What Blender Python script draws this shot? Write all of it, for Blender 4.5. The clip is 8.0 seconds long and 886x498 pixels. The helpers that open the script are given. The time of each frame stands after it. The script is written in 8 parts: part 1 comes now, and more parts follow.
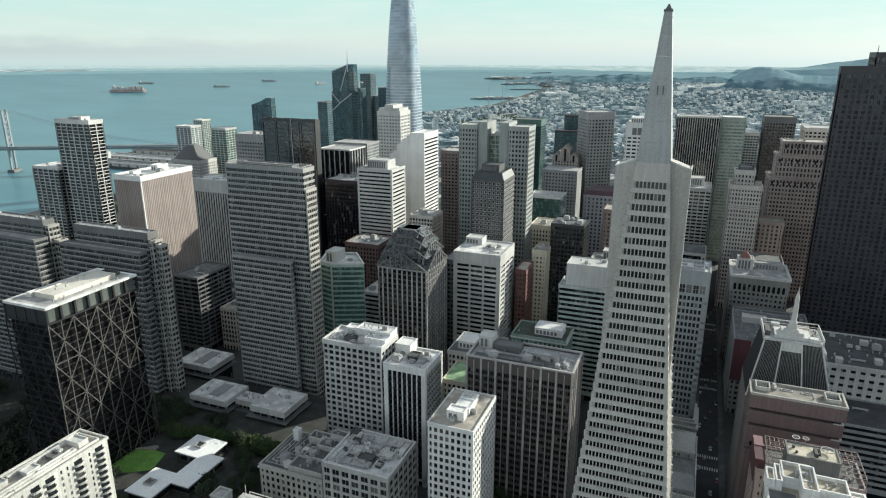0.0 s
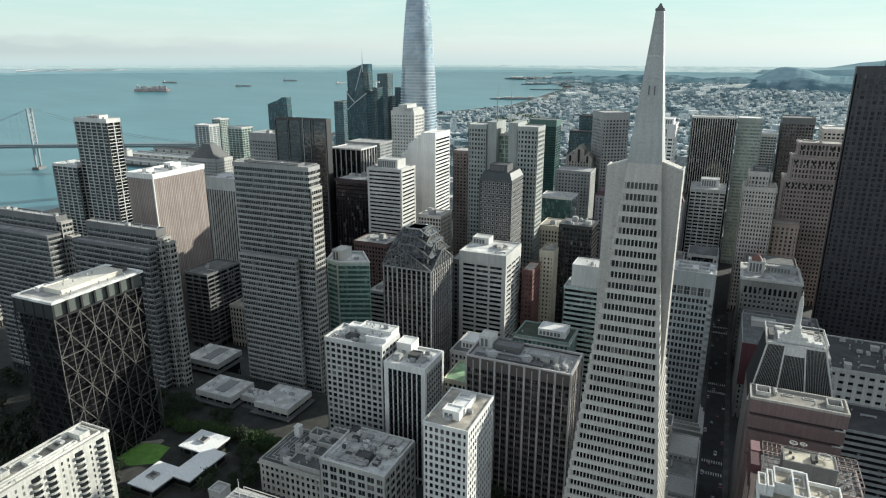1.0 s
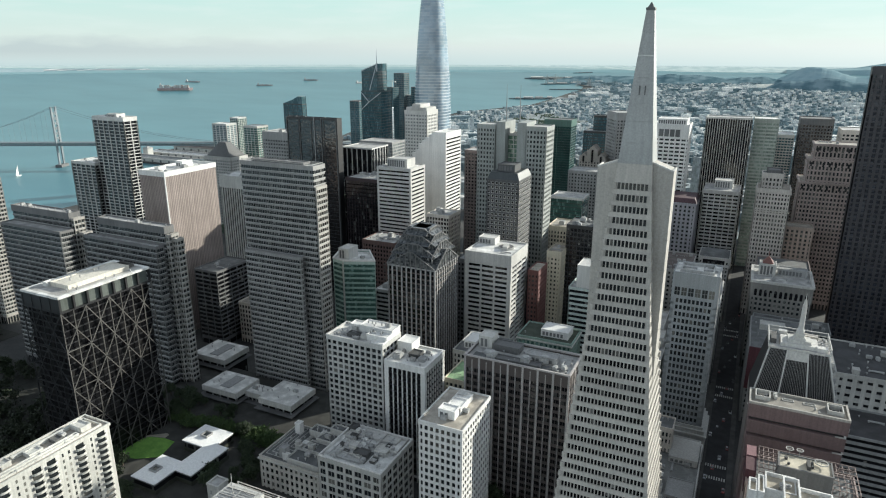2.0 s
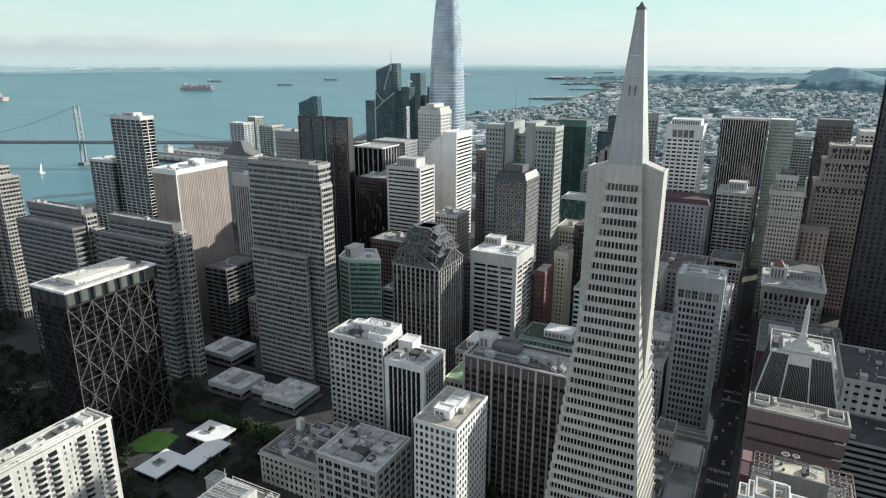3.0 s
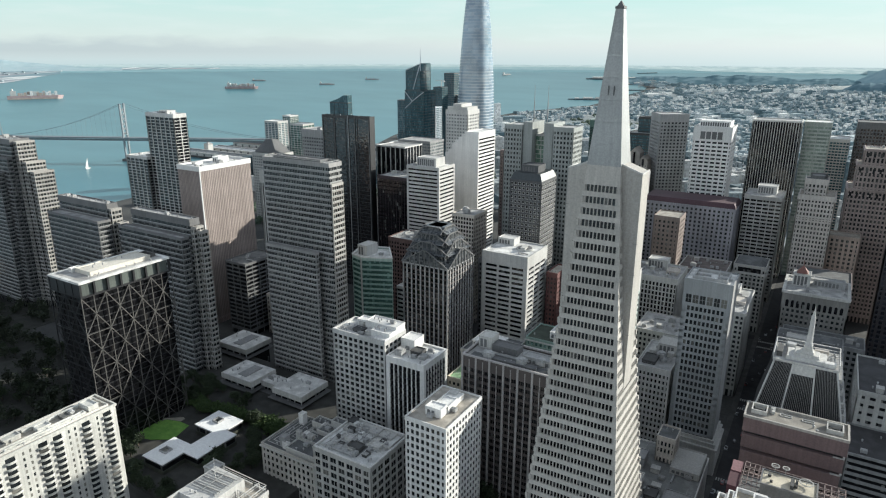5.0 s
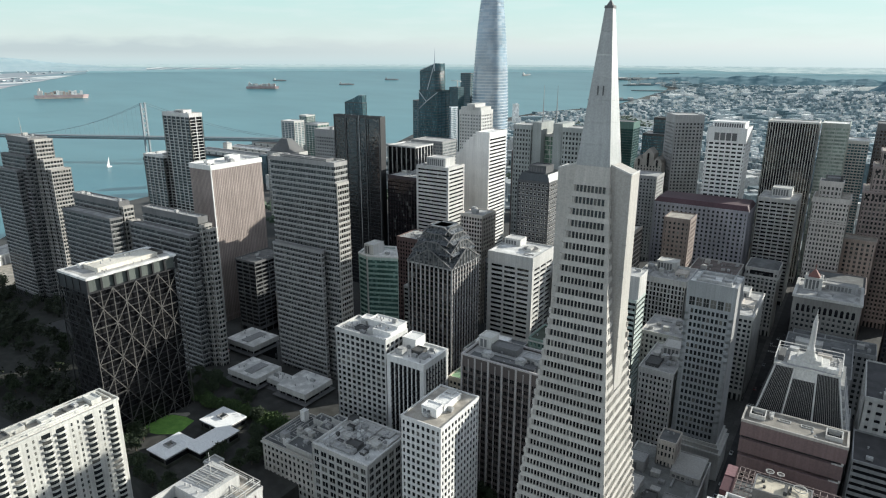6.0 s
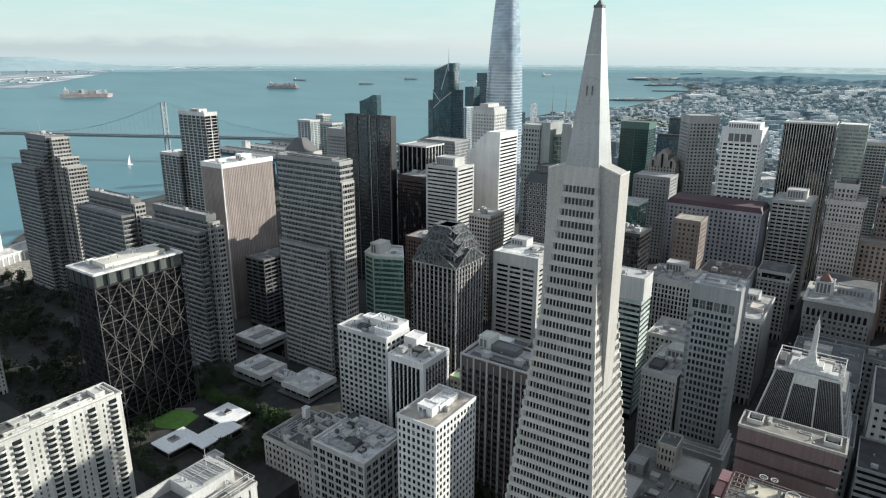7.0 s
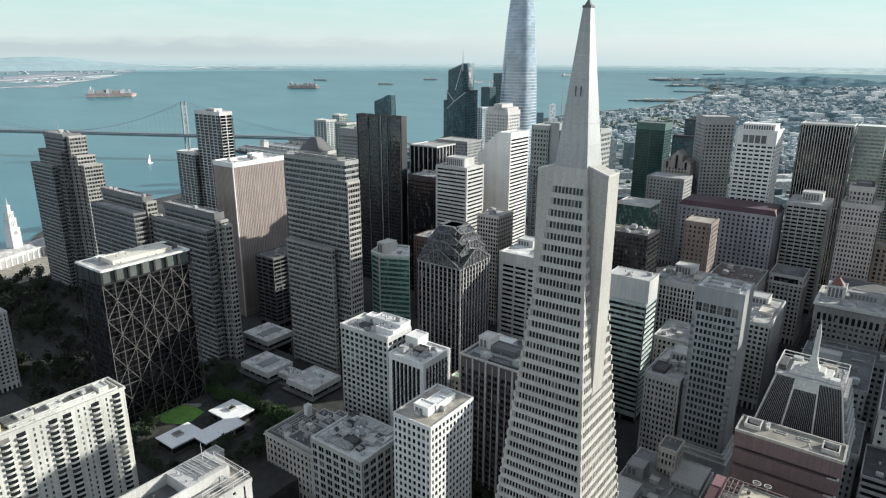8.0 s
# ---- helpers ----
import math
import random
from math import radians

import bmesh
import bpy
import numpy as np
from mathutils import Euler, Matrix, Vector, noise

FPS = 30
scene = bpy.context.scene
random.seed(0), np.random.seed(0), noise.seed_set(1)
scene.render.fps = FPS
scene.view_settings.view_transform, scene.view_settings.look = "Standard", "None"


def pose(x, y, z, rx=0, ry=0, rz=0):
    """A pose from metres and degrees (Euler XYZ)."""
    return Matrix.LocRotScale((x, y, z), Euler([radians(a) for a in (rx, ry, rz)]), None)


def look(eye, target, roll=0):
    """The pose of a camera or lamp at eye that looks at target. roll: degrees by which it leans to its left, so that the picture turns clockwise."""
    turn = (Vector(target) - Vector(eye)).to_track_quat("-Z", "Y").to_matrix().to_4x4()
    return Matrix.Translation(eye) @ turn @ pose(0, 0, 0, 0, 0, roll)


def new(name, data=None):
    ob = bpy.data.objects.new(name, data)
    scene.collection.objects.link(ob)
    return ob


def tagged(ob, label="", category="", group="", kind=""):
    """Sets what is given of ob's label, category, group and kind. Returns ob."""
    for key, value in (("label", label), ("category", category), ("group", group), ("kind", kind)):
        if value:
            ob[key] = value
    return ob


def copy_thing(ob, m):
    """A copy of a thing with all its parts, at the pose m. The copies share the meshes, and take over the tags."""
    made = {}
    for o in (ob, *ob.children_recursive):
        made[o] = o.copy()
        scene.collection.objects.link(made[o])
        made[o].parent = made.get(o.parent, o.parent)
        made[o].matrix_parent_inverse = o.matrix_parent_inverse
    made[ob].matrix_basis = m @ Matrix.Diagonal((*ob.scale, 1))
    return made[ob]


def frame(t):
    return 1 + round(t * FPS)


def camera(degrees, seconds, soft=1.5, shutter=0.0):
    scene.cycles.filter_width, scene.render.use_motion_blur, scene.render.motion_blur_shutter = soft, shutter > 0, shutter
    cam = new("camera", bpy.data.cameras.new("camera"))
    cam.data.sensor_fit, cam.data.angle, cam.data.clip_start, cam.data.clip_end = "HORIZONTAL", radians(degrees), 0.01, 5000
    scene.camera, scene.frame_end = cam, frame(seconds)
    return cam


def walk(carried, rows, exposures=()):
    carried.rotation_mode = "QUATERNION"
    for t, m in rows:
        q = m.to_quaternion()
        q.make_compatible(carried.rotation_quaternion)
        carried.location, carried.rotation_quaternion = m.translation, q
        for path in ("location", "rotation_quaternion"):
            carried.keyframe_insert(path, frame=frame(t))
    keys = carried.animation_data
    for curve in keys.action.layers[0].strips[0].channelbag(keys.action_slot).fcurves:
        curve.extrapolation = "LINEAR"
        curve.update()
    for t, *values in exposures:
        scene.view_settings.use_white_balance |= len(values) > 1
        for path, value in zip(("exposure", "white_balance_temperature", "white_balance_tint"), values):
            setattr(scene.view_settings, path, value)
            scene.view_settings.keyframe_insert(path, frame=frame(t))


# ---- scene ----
cam = camera(68.9, 8.0, soft=1.15)
METRES, EYE, TILT, LEAN, TURN = 85.1, 244.7, 0.0, 0.0, 21.7
ROWS = [
    (0.0, 0.0, 0.0, 0.0, 0.02, -16.7, -0.07),
    (0.5, 0.0632, -0.0018, -0.0008, 0.96, -16.7, -0.08),
    (1.0, 0.1258, -0.0024, -0.001, 1.89, -16.71, -0.09),
    (1.5, 0.1879, -0.0021, -0.0017, 2.8, -16.72, -0.1),
    (3.0, 0.376, 0.0037, -0.0014, 5.55, -16.75, -0.14),
    (3.5, 0.4374, 0.0074, -0.0016, 6.46, -16.74, -0.15),
    (4.0, 0.4994, 0.0121, -0.0013, 7.37, -16.76, -0.16),
    (4.5, 0.5649, 0.0183, -0.0015, 8.34, -16.77, -0.17),
    (6.0, 0.7518, 0.0416, -0.0035, 11.11, -16.75, -0.18),
    (6.5, 0.8122, 0.0517, -0.0035, 12.02, -16.76, -0.19),
    (7.0, 0.8729, 0.0626, -0.0034, 12.92, -16.77, -0.21),
    (7.5, 0.9333, 0.0749, -0.0032, 13.82, -16.76, -0.22),
    (8.0, 0.9934, 0.0879, -0.0027, 14.74, -16.76, -0.22),
]
walk(cam, [(t, pose(0, 0, EYE, TILT, LEAN, TURN) @ pose(METRES * x, METRES * y, METRES * z, 90 + pitch, roll, yaw)) for t, x, y, z, yaw, pitch, roll in ROWS],
     exposures=[(0.0, 0.9, 6310, 1), (3.0, 0.9, 6240, 4), (8.0, 0.88, 6190, 5)])

# ---- world, sun and exposure ----
SUN_AZ, SUN_EL = 37.0, 18.4          # degrees from +y towards +x, and above the horizon
world = bpy.data.worlds.new("sky")
scene.world = world
world.use_nodes = True
wn, wl = world.node_tree.nodes, world.node_tree.links
wn.clear()
sky = wn.new("ShaderNodeTexSky")
sky.sky_type = "NISHITA"
sky.sun_disc = False
sky.sun_elevation, sky.sun_rotation = radians(SUN_EL), radians(SUN_AZ)
sky.altitude, sky.air_density, sky.dust_density, sky.ozone_density = 0, 1.0, 0.3, 3.0
back = wn.new("ShaderNodeBackground")
back.inputs["Strength"].default_value = 0.124
wout = wn.new("ShaderNodeOutputWorld")
pale = wn.new("ShaderNodeHueSaturation")
pale.inputs["Saturation"].default_value = 0.31
wl.new(sky.outputs[0], pale.inputs["Color"])
wl.new(pale.outputs[0], back.inputs["Color"])
wl.new(back.outputs[0], wout.inputs["Surface"])

sun = new("sun", bpy.data.lights.new("sun", "SUN"))
sun.data.energy, sun.data.angle, sun.data.color = 4.2, radians(0.5), (1.0, 0.93, 0.83)
sa, se = radians(SUN_AZ), radians(SUN_EL)
sun.matrix_world = look((math.sin(sa) * math.cos(se) * 900, math.cos(sa) * math.cos(se) * 900, math.sin(se) * 900), (0, 0, 0))


# ---- materials ----
def node_mat(name):
    m = bpy.data.materials.new(name)
    m.use_nodes = True
    n, l = m.node_tree.nodes, m.node_tree.links
    return m, n, l, n["Principled BSDF"]


def mixer(n, l, kind, fac, a, b):
    mx = n.new("ShaderNodeMix")
    mx.data_type, mx.blend_type = "RGBA", kind
    for sock, v in ((mx.inputs[0], fac), (mx.inputs[6], a), (mx.inputs[7], b)):
        if isinstance(v, (float, int)):
            sock.default_value = v
        elif isinstance(v, tuple):
            sock.default_value = (*v, 1)
        else:
            l.new(v, sock)
    return mx.outputs[2]


def ramp(n, l, src, lo, hi, a=0.0, b=1.0):
    r = n.new("ShaderNodeMapRange")
    r.inputs[1].default_value, r.inputs[2].default_value = lo, hi
    r.inputs[3].default_value, r.inputs[4].default_value = a, b
    l.new(src, r.inputs[0])
    return r.outputs[0]


def noise_tex(n, l, scale, detail=4.0, stretch=None):
    geo = n.new("ShaderNodeNewGeometry")
    vec = geo.outputs["Position"]
    if stretch:
        mp = n.new("ShaderNodeMapping")
        mp.inputs["Scale"].default_value = stretch
        l.new(vec, mp.inputs["Vector"])
        vec = mp.outputs[0]
    t = n.new("ShaderNodeTexNoise")
    t.inputs["Scale"].default_value, t.inputs["Detail"].default_value = scale, detail
    l.new(vec, t.inputs["Vector"])
    return t.outputs["Fac"]


def wall_mat(name, rgb, rough=0.8, stain=0.28, metal=0.0, spread=0.10, island=False):
    """Masonry, concrete or painted panels: broad weathering, rain streaks, fine grain, and a slight difference from piece to piece."""
    m, n, l, p = node_mat(name)
    dark = tuple(c * (1 - stain) for c in rgb)
    broad = ramp(n, l, noise_tex(n, l, 0.045, 5), 0.35, 0.68)
    c = mixer(n, l, "MIX", broad, dark, rgb)
    streak = ramp(n, l, noise_tex(n, l, 1.0, 4, (0.9, 0.9, 0.035)), 0.38, 0.66, 1 - stain * 0.55, 1.06)
    c = mixer(n, l, "MULTIPLY", 1.0, c, streak)
    fine = ramp(n, l, noise_tex(n, l, 1.7, 6), 0.3, 0.7, 0.86, 1.1)
    c = mixer(n, l, "MULTIPLY", 1.0, c, fine)
    if island:
        src = n.new("ShaderNodeNewGeometry").outputs["Random Per Island"]
    else:
        src = n.new("ShaderNodeObjectInfo").outputs["Random"]
    c = mixer(n, l, "MULTIPLY", 1.0, c, ramp(n, l, src, 0, 1, 1 - spread, 1 + spread))
    l.new(c, p.inputs["Base Color"])
    p.inputs["Roughness"].default_value, p.inputs["Metallic"].default_value = rough, metal
    bump = n.new("ShaderNodeBump")
    bump.inputs["Strength"].default_value, bump.inputs["Distance"].default_value = 0.25, 0.06
    l.new(noise_tex(n, l, 2.6, 5), bump.inputs["Height"])
    l.new(bump.outputs[0], p.inputs["Normal"])
    return m


def glass_mat(name, rgb, blind=(0.16, 0.16, 0.15), share=0.25, rough=0.12, cell=(1.6, 1.6, 3.9), island=False, spec=0.5):
    """Dark glazing seen from outside, each light a little different; in some the blinds are down."""
    m, n, l, p = node_mat(name)
    if island:
        val = n.new("ShaderNodeObjectInfo").outputs["Random"]
    else:
        geo = n.new("ShaderNodeNewGeometry")
        sn = n.new("ShaderNodeVectorMath")
        sn.operation = "SNAP"
        sn.inputs[1].default_value = cell
        l.new(geo.outputs["Position"], sn.inputs[0])
        wt = n.new("ShaderNodeTexWhiteNoise")
        l.new(sn.outputs[0], wt.inputs["Vector"])
        val = wt.outputs["Value"]
    fac = ramp(n, l, val, 1 - share, 1.0)
    c = mixer(n, l, "MIX", fac, rgb, blind)
    shade = ramp(n, l, noise_tex(n, l, 0.06, 3), 0.3, 0.7, 0.7, 1.3)
    c = mixer(n, l, "MULTIPLY", 1.0, c, shade)
    l.new(c, p.inputs["Base Color"])
    p.inputs["Specular IOR Level"].default_value = spec
    l.new(ramp(n, l, val, 0, 1, rough * 0.6, rough * 1.6), p.inputs["Roughness"])
    bump = n.new("ShaderNodeBump")
    bump.inputs["Strength"].default_value, bump.inputs["Distance"].default_value = 0.12, 0.03
    l.new(noise_tex(n, l, 0.35, 2), bump.inputs["Height"])
    l.new(bump.outputs[0], p.inputs["Normal"])
    return m


def roof_mat(name, rgb):
    """Flat roofing: patched membrane and gravel with dark puddle marks."""
    m, n, l, p = node_mat(name)
    patch = n.new("ShaderNodeTexVoronoi")
    patch.inputs["Scale"].default_value = 0.14
    geo = n.new("ShaderNodeNewGeometry")
    l.new(geo.outputs["Position"], patch.inputs["Vector"])
    pv = ramp(n, l, patch.outputs["Color"], 0.0, 1.0, 0.80, 1.08)
    c = mixer(n, l, "MULTIPLY", 1.0, rgb, pv)
    wear = ramp(n, l, noise_tex(n, l, 0.16, 6), 0.4, 0.62)
    c = mixer(n, l, "MIX", wear, tuple(v * 0.62 for v in rgb), c)
    c = mixer(n, l, "MULTIPLY", 1.0, c, ramp(n, l, noise_tex(n, l, 2.5, 5), 0.3, 0.7, 0.82, 1.12))
    l.new(c, p.inputs["Base Color"])
    p.inputs["Roughness"].default_value = 0.9
    return m


M_GLASS = glass_mat("window_glass", (0.018, 0.022, 0.024))
M_GLASS_BLACK = glass_mat("black_glass", (0.008, 0.009, 0.011), share=0.10, rough=0.10)
M_GLASS_GREEN = glass_mat("green_glass", (0.045, 0.092, 0.080), (0.16, 0.26, 0.235), share=0.3, rough=0.09)
M_GLASS_TEAL = glass_mat("teal_glass", (0.035, 0.08, 0.095), (0.10, 0.16, 0.175), share=0.4, rough=0.1)
M_GLASS_BLUE = glass_mat("blue_glass", (0.21, 0.28, 0.34), (0.31, 0.37, 0.42), share=0.7, rough=0.10, cell=(9.0, 9.0, 4.4), spec=0.8)
M_PANE = glass_mat("pane_glass", (0.016, 0.019, 0.021), (0.16, 0.155, 0.14), share=0.14, island=True)
M_PANE_MIX = glass_mat("pane_glass_shaded", (0.03, 0.033, 0.034), (0.26, 0.25, 0.22), share=0.55, island=True)

M_QUARTZ = wall_mat("quartz_panel", (0.475, 0.450, 0.410), stain=0.16)
M_ALU = wall_mat("aluminium_spire", (0.40, 0.41, 0.40), rough=0.5, stain=0.15)
M_WHITE = wall_mat("white_concrete", (0.575, 0.565, 0.54), stain=0.2)
M_BRIGHT = wall_mat("bright_white_panels", (0.715, 0.705, 0.68), stain=0.14)
M_CREAM = wall_mat("cream_stone", (0.62, 0.56, 0.44), stain=0.2)
M_PALE = wall_mat("pale_concrete", (0.52, 0.51, 0.48), stain=0.22)
M_GREY = wall_mat("grey_concrete", (0.33, 0.33, 0.325), stain=0.25)
M_EMB = wall_mat("precast_grey", (0.325, 0.318, 0.308), stain=0.22)
M_DARKGREY = wall_mat("dark_grey_stone", (0.15, 0.15, 0.15), stain=0.25)
M_BRONZE = wall_mat("bronze_metal", (0.075, 0.058, 0.050), rough=0.5, stain=0.2)
M_BROWN = wall_mat("brown_granite", (0.175, 0.155, 0.145), stain=0.22)
M_GABLE = wall_mat("grey_brown_granite", (0.37, 0.365, 0.36), stain=0.2)
M_CARNELIAN = wall_mat("dark_red_granite", (0.050, 0.047, 0.053), rough=0.5, stain=0.2)
M_MAROON = wall_mat("maroon_panels", (0.032, 0.017, 0.021), rough=0.6, stain=0.2)
M_BLACK = wall_mat("black_anodised", (0.022, 0.022, 0.024), rough=0.45, stain=0.2)
M_STEEL = wall_mat("weathered_steel", (0.115, 0.109, 0.101), rough=0.6, stain=0.3)
M_TAN = wall_mat("tan_precast", (0.345, 0.288, 0.262), stain=0.15)
M_BEIGE = wall_mat("beige_terracotta", (0.62, 0.565, 0.50), stain=0.25)
M_BRICK = wall_mat("red_brick", (0.175, 0.078, 0.072), stain=0.3)
M_RUST = wall_mat("rust_stone", (0.50, 0.41, 0.355), stain=0.3)
M_REDROOF = wall_mat("red_tile_roof", (0.095, 0.052, 0.062), stain=0.3)
M_REDMETAL = wall_mat("red_painted_steel", (0.30, 0.10, 0.09), stain=0.35)
M_PIPE = wall_mat("galvanised_metal", (0.42, 0.42, 0.41), rough=0.55, stain=0.3)
# Far panes are lightened: sky reflections put into the base colour.
M_FARGLASS = glass_mat("far_glass", (0.12, 0.135, 0.14), (0.24, 0.25, 0.25), share=0.6)
R_WHITE = roof_mat("white_roof", (0.80, 0.79, 0.76))
R_GREY = roof_mat("grey_roof", (0.47, 0.465, 0.45))
R_DARK = roof_mat("dark_roof", (0.16, 0.165, 0.165))
R_BEIGE = roof_mat("gravel_roof", (0.46, 0.42, 0.36))


# ---- mesh tools ----
class Shape:
    """Collects simple solids into one mesh."""

    def __init__(self):
        self.v, self.f = [], []

    def box(self, x0, x1, y0, y1, z0, z1, bottom=True):
        i = len(self.v)
        self.v += [(x0, y0, z0), (x1, y0, z0), (x1, y1, z0), (x0, y1, z0), (x0, y0, z1), (x1, y0, z1), (x1, y1, z1), (x0, y1, z1)]
        q = [(4, 5, 6, 7), (0, 1, 5, 4), (1, 2, 6, 5), (2, 3, 7, 6), (3, 0, 4, 7)]
        if bottom:
            q.append((3, 2, 1, 0))
        self.f += [tuple(i + k for k in a) for a in q]
        return self

    def slab(self, xa, ya, ux, uy, s0, s1, d0, d1, z0, z1):
        """A box on a wall that runs from (xa, ya) along (ux, uy): s along the wall, d into it."""
        i = len(self.v)
        for z in (z0, z1):
            for a, d in ((s0, d0), (s1, d0), (s1, d1), (s0, d1)):
                self.v.append((xa + ux * a - uy * d, ya + uy * a + ux * d, z))
        self.f += [tuple(i + k for k in q) for q in ((4, 5, 6, 7), (0, 1, 5, 4), (1, 2, 6, 5), (2, 3, 7, 6), (3, 0, 4, 7), (3, 2, 1, 0))]
        return self

    def prism(self, poly, z0, z1, poly2=None):
        i, k = len(self.v), len(poly)
        poly2 = poly2 or poly
        self.v += [(x, y, z0) for x, y in poly] + [(x, y, z1) for x, y in poly2]
        self.f += [tuple(i + k + a for a in range(k)), tuple(i + a for a in reversed(range(k)))]
        self.f += [(i + a, i + (a + 1) % k, i + k + (a + 1) % k, i + k + a) for a in range(k)]
        return self

    def ring(self, outer, inner, z0, z1):
        i, k = len(self.v), len(outer)
        for poly, z in ((outer, z0), (inner, z0), (outer, z1), (inner, z1)):
            self.v += [(x, y, z) for x, y in poly]
        for a in range(k):
            b = (a + 1) % k
            self.f += [(i + a, i + b, i + 2 * k + b, i + 2 * k + a), (i + k + b, i + k + a, i + 3 * k + a, i + 3 * k + b),
                       (i + 2 * k + a, i + 2 * k + b, i + 3 * k + b, i + 3 * k + a), (i + k + a, i + k + b, i + b, i + a)]
        return self

    def collar(self, o0, i0, o1, i1, z0, z1):
        """A ring whose outline changes on its way up."""
        i, k = len(self.v), len(o0)
        for poly, z in ((o0, z0), (i0, z0), (o1, z1), (i1, z1)):
            self.v += [(x, y, z) for x, y in poly]
        for a in range(k):
            b = (a + 1) % k
            self.f += [(i + a, i + b, i + 2 * k + b, i + 2 * k + a), (i + k + b, i + k + a, i + 3 * k + a, i + 3 * k + b),
                       (i + 2 * k + a, i + 2 * k + b, i + 3 * k + b, i + 3 * k + a), (i + k + a, i + k + b, i + b, i + a)]
        return self

    def beam(self, p, q, w, d=None):
        p, q = Vector(p), Vector(q)
        ax = (q - p).normalized()
        up = Vector((0, 0, 1)) if abs(ax.z) < 0.95 else Vector((0, 1, 0))
        s = ax.cross(up).normalized()
        u = s.cross(ax)
        a, b = s * (w / 2), u * ((d or w) / 2)
        i = len(self.v)
        for o in (p, q):
            self.v += [tuple(o - a - b), tuple(o + a - b), tuple(o + a + b), tuple(o - a + b)]
        self.f += [tuple(i + k for k in t) for t in ((0, 1, 5, 4), (1, 2, 6, 5), (2, 3, 7, 6), (3, 0, 4, 7), (3, 2, 1, 0), (4, 5, 6, 7))]
        return self

    def tube(self, x, y, z0, z1, r0, r1=None, n=12):
        r1 = r0 if r1 is None else r1
        a = [(x + r0 * math.cos(6.28319 * k / n), y + r0 * math.sin(6.28319 * k / n)) for k in range(n)]
        b = [(x + r1 * math.cos(6.28319 * k / n), y + r1 * math.sin(6.28319 * k / n)) for k in range(n)]
        return self.prism(a, z0, z1, b)

    def mesh(self, name, material):
        me = bpy.data.meshes.new(name)
        me.from_pydata(self.v, [], self.f)
        me.materials.append(material)
        return me


def put(name, me, parent, m=None, label="", kind=""):
    ob = new(name, me)
    ob.parent = parent
    if m is not None:
        ob.matrix_basis = m
    return tagged(ob, label, kind=kind)


def part(name, shape, material, parent, label="", m=None, kind=""):
    return put(name, shape.mesh(name, material), parent, m, label, kind)


def root(name, label, category, x, y, z=0.0, rot=0.0, group="", kind=""):
    ob = new(name)
    ob.matrix_basis = pose(x, y, z, 0, 0, rot)
    return tagged(ob, label, category, group, kind)


def inset(poly, d):
    """A convex outline, counter-clockwise, moved inwards by d."""
    k, out = len(poly), []
    lines = []
    for a in range(k):
        (xa, ya), (xb, yb) = poly[a], poly[(a + 1) % k]
        t = math.hypot(xb - xa, yb - ya)
        nx, ny = -(yb - ya) / t, (xb - xa) / t
        lines.append((nx, ny, nx * xa + ny * ya + d))
    for a in range(k):
        n1, m1, c1 = lines[a - 1]
        n2, m2, c2 = lines[a]
        det = n1 * m2 - n2 * m1
        out.append(((c1 * m2 - c2 * m1) / det, (n1 * c2 - n2 * c1) / det))
    return out


def rect(x0, x1, y0, y1):
    return [(x0, y0), (x1, y0), (x1, y1), (x0, y1)]


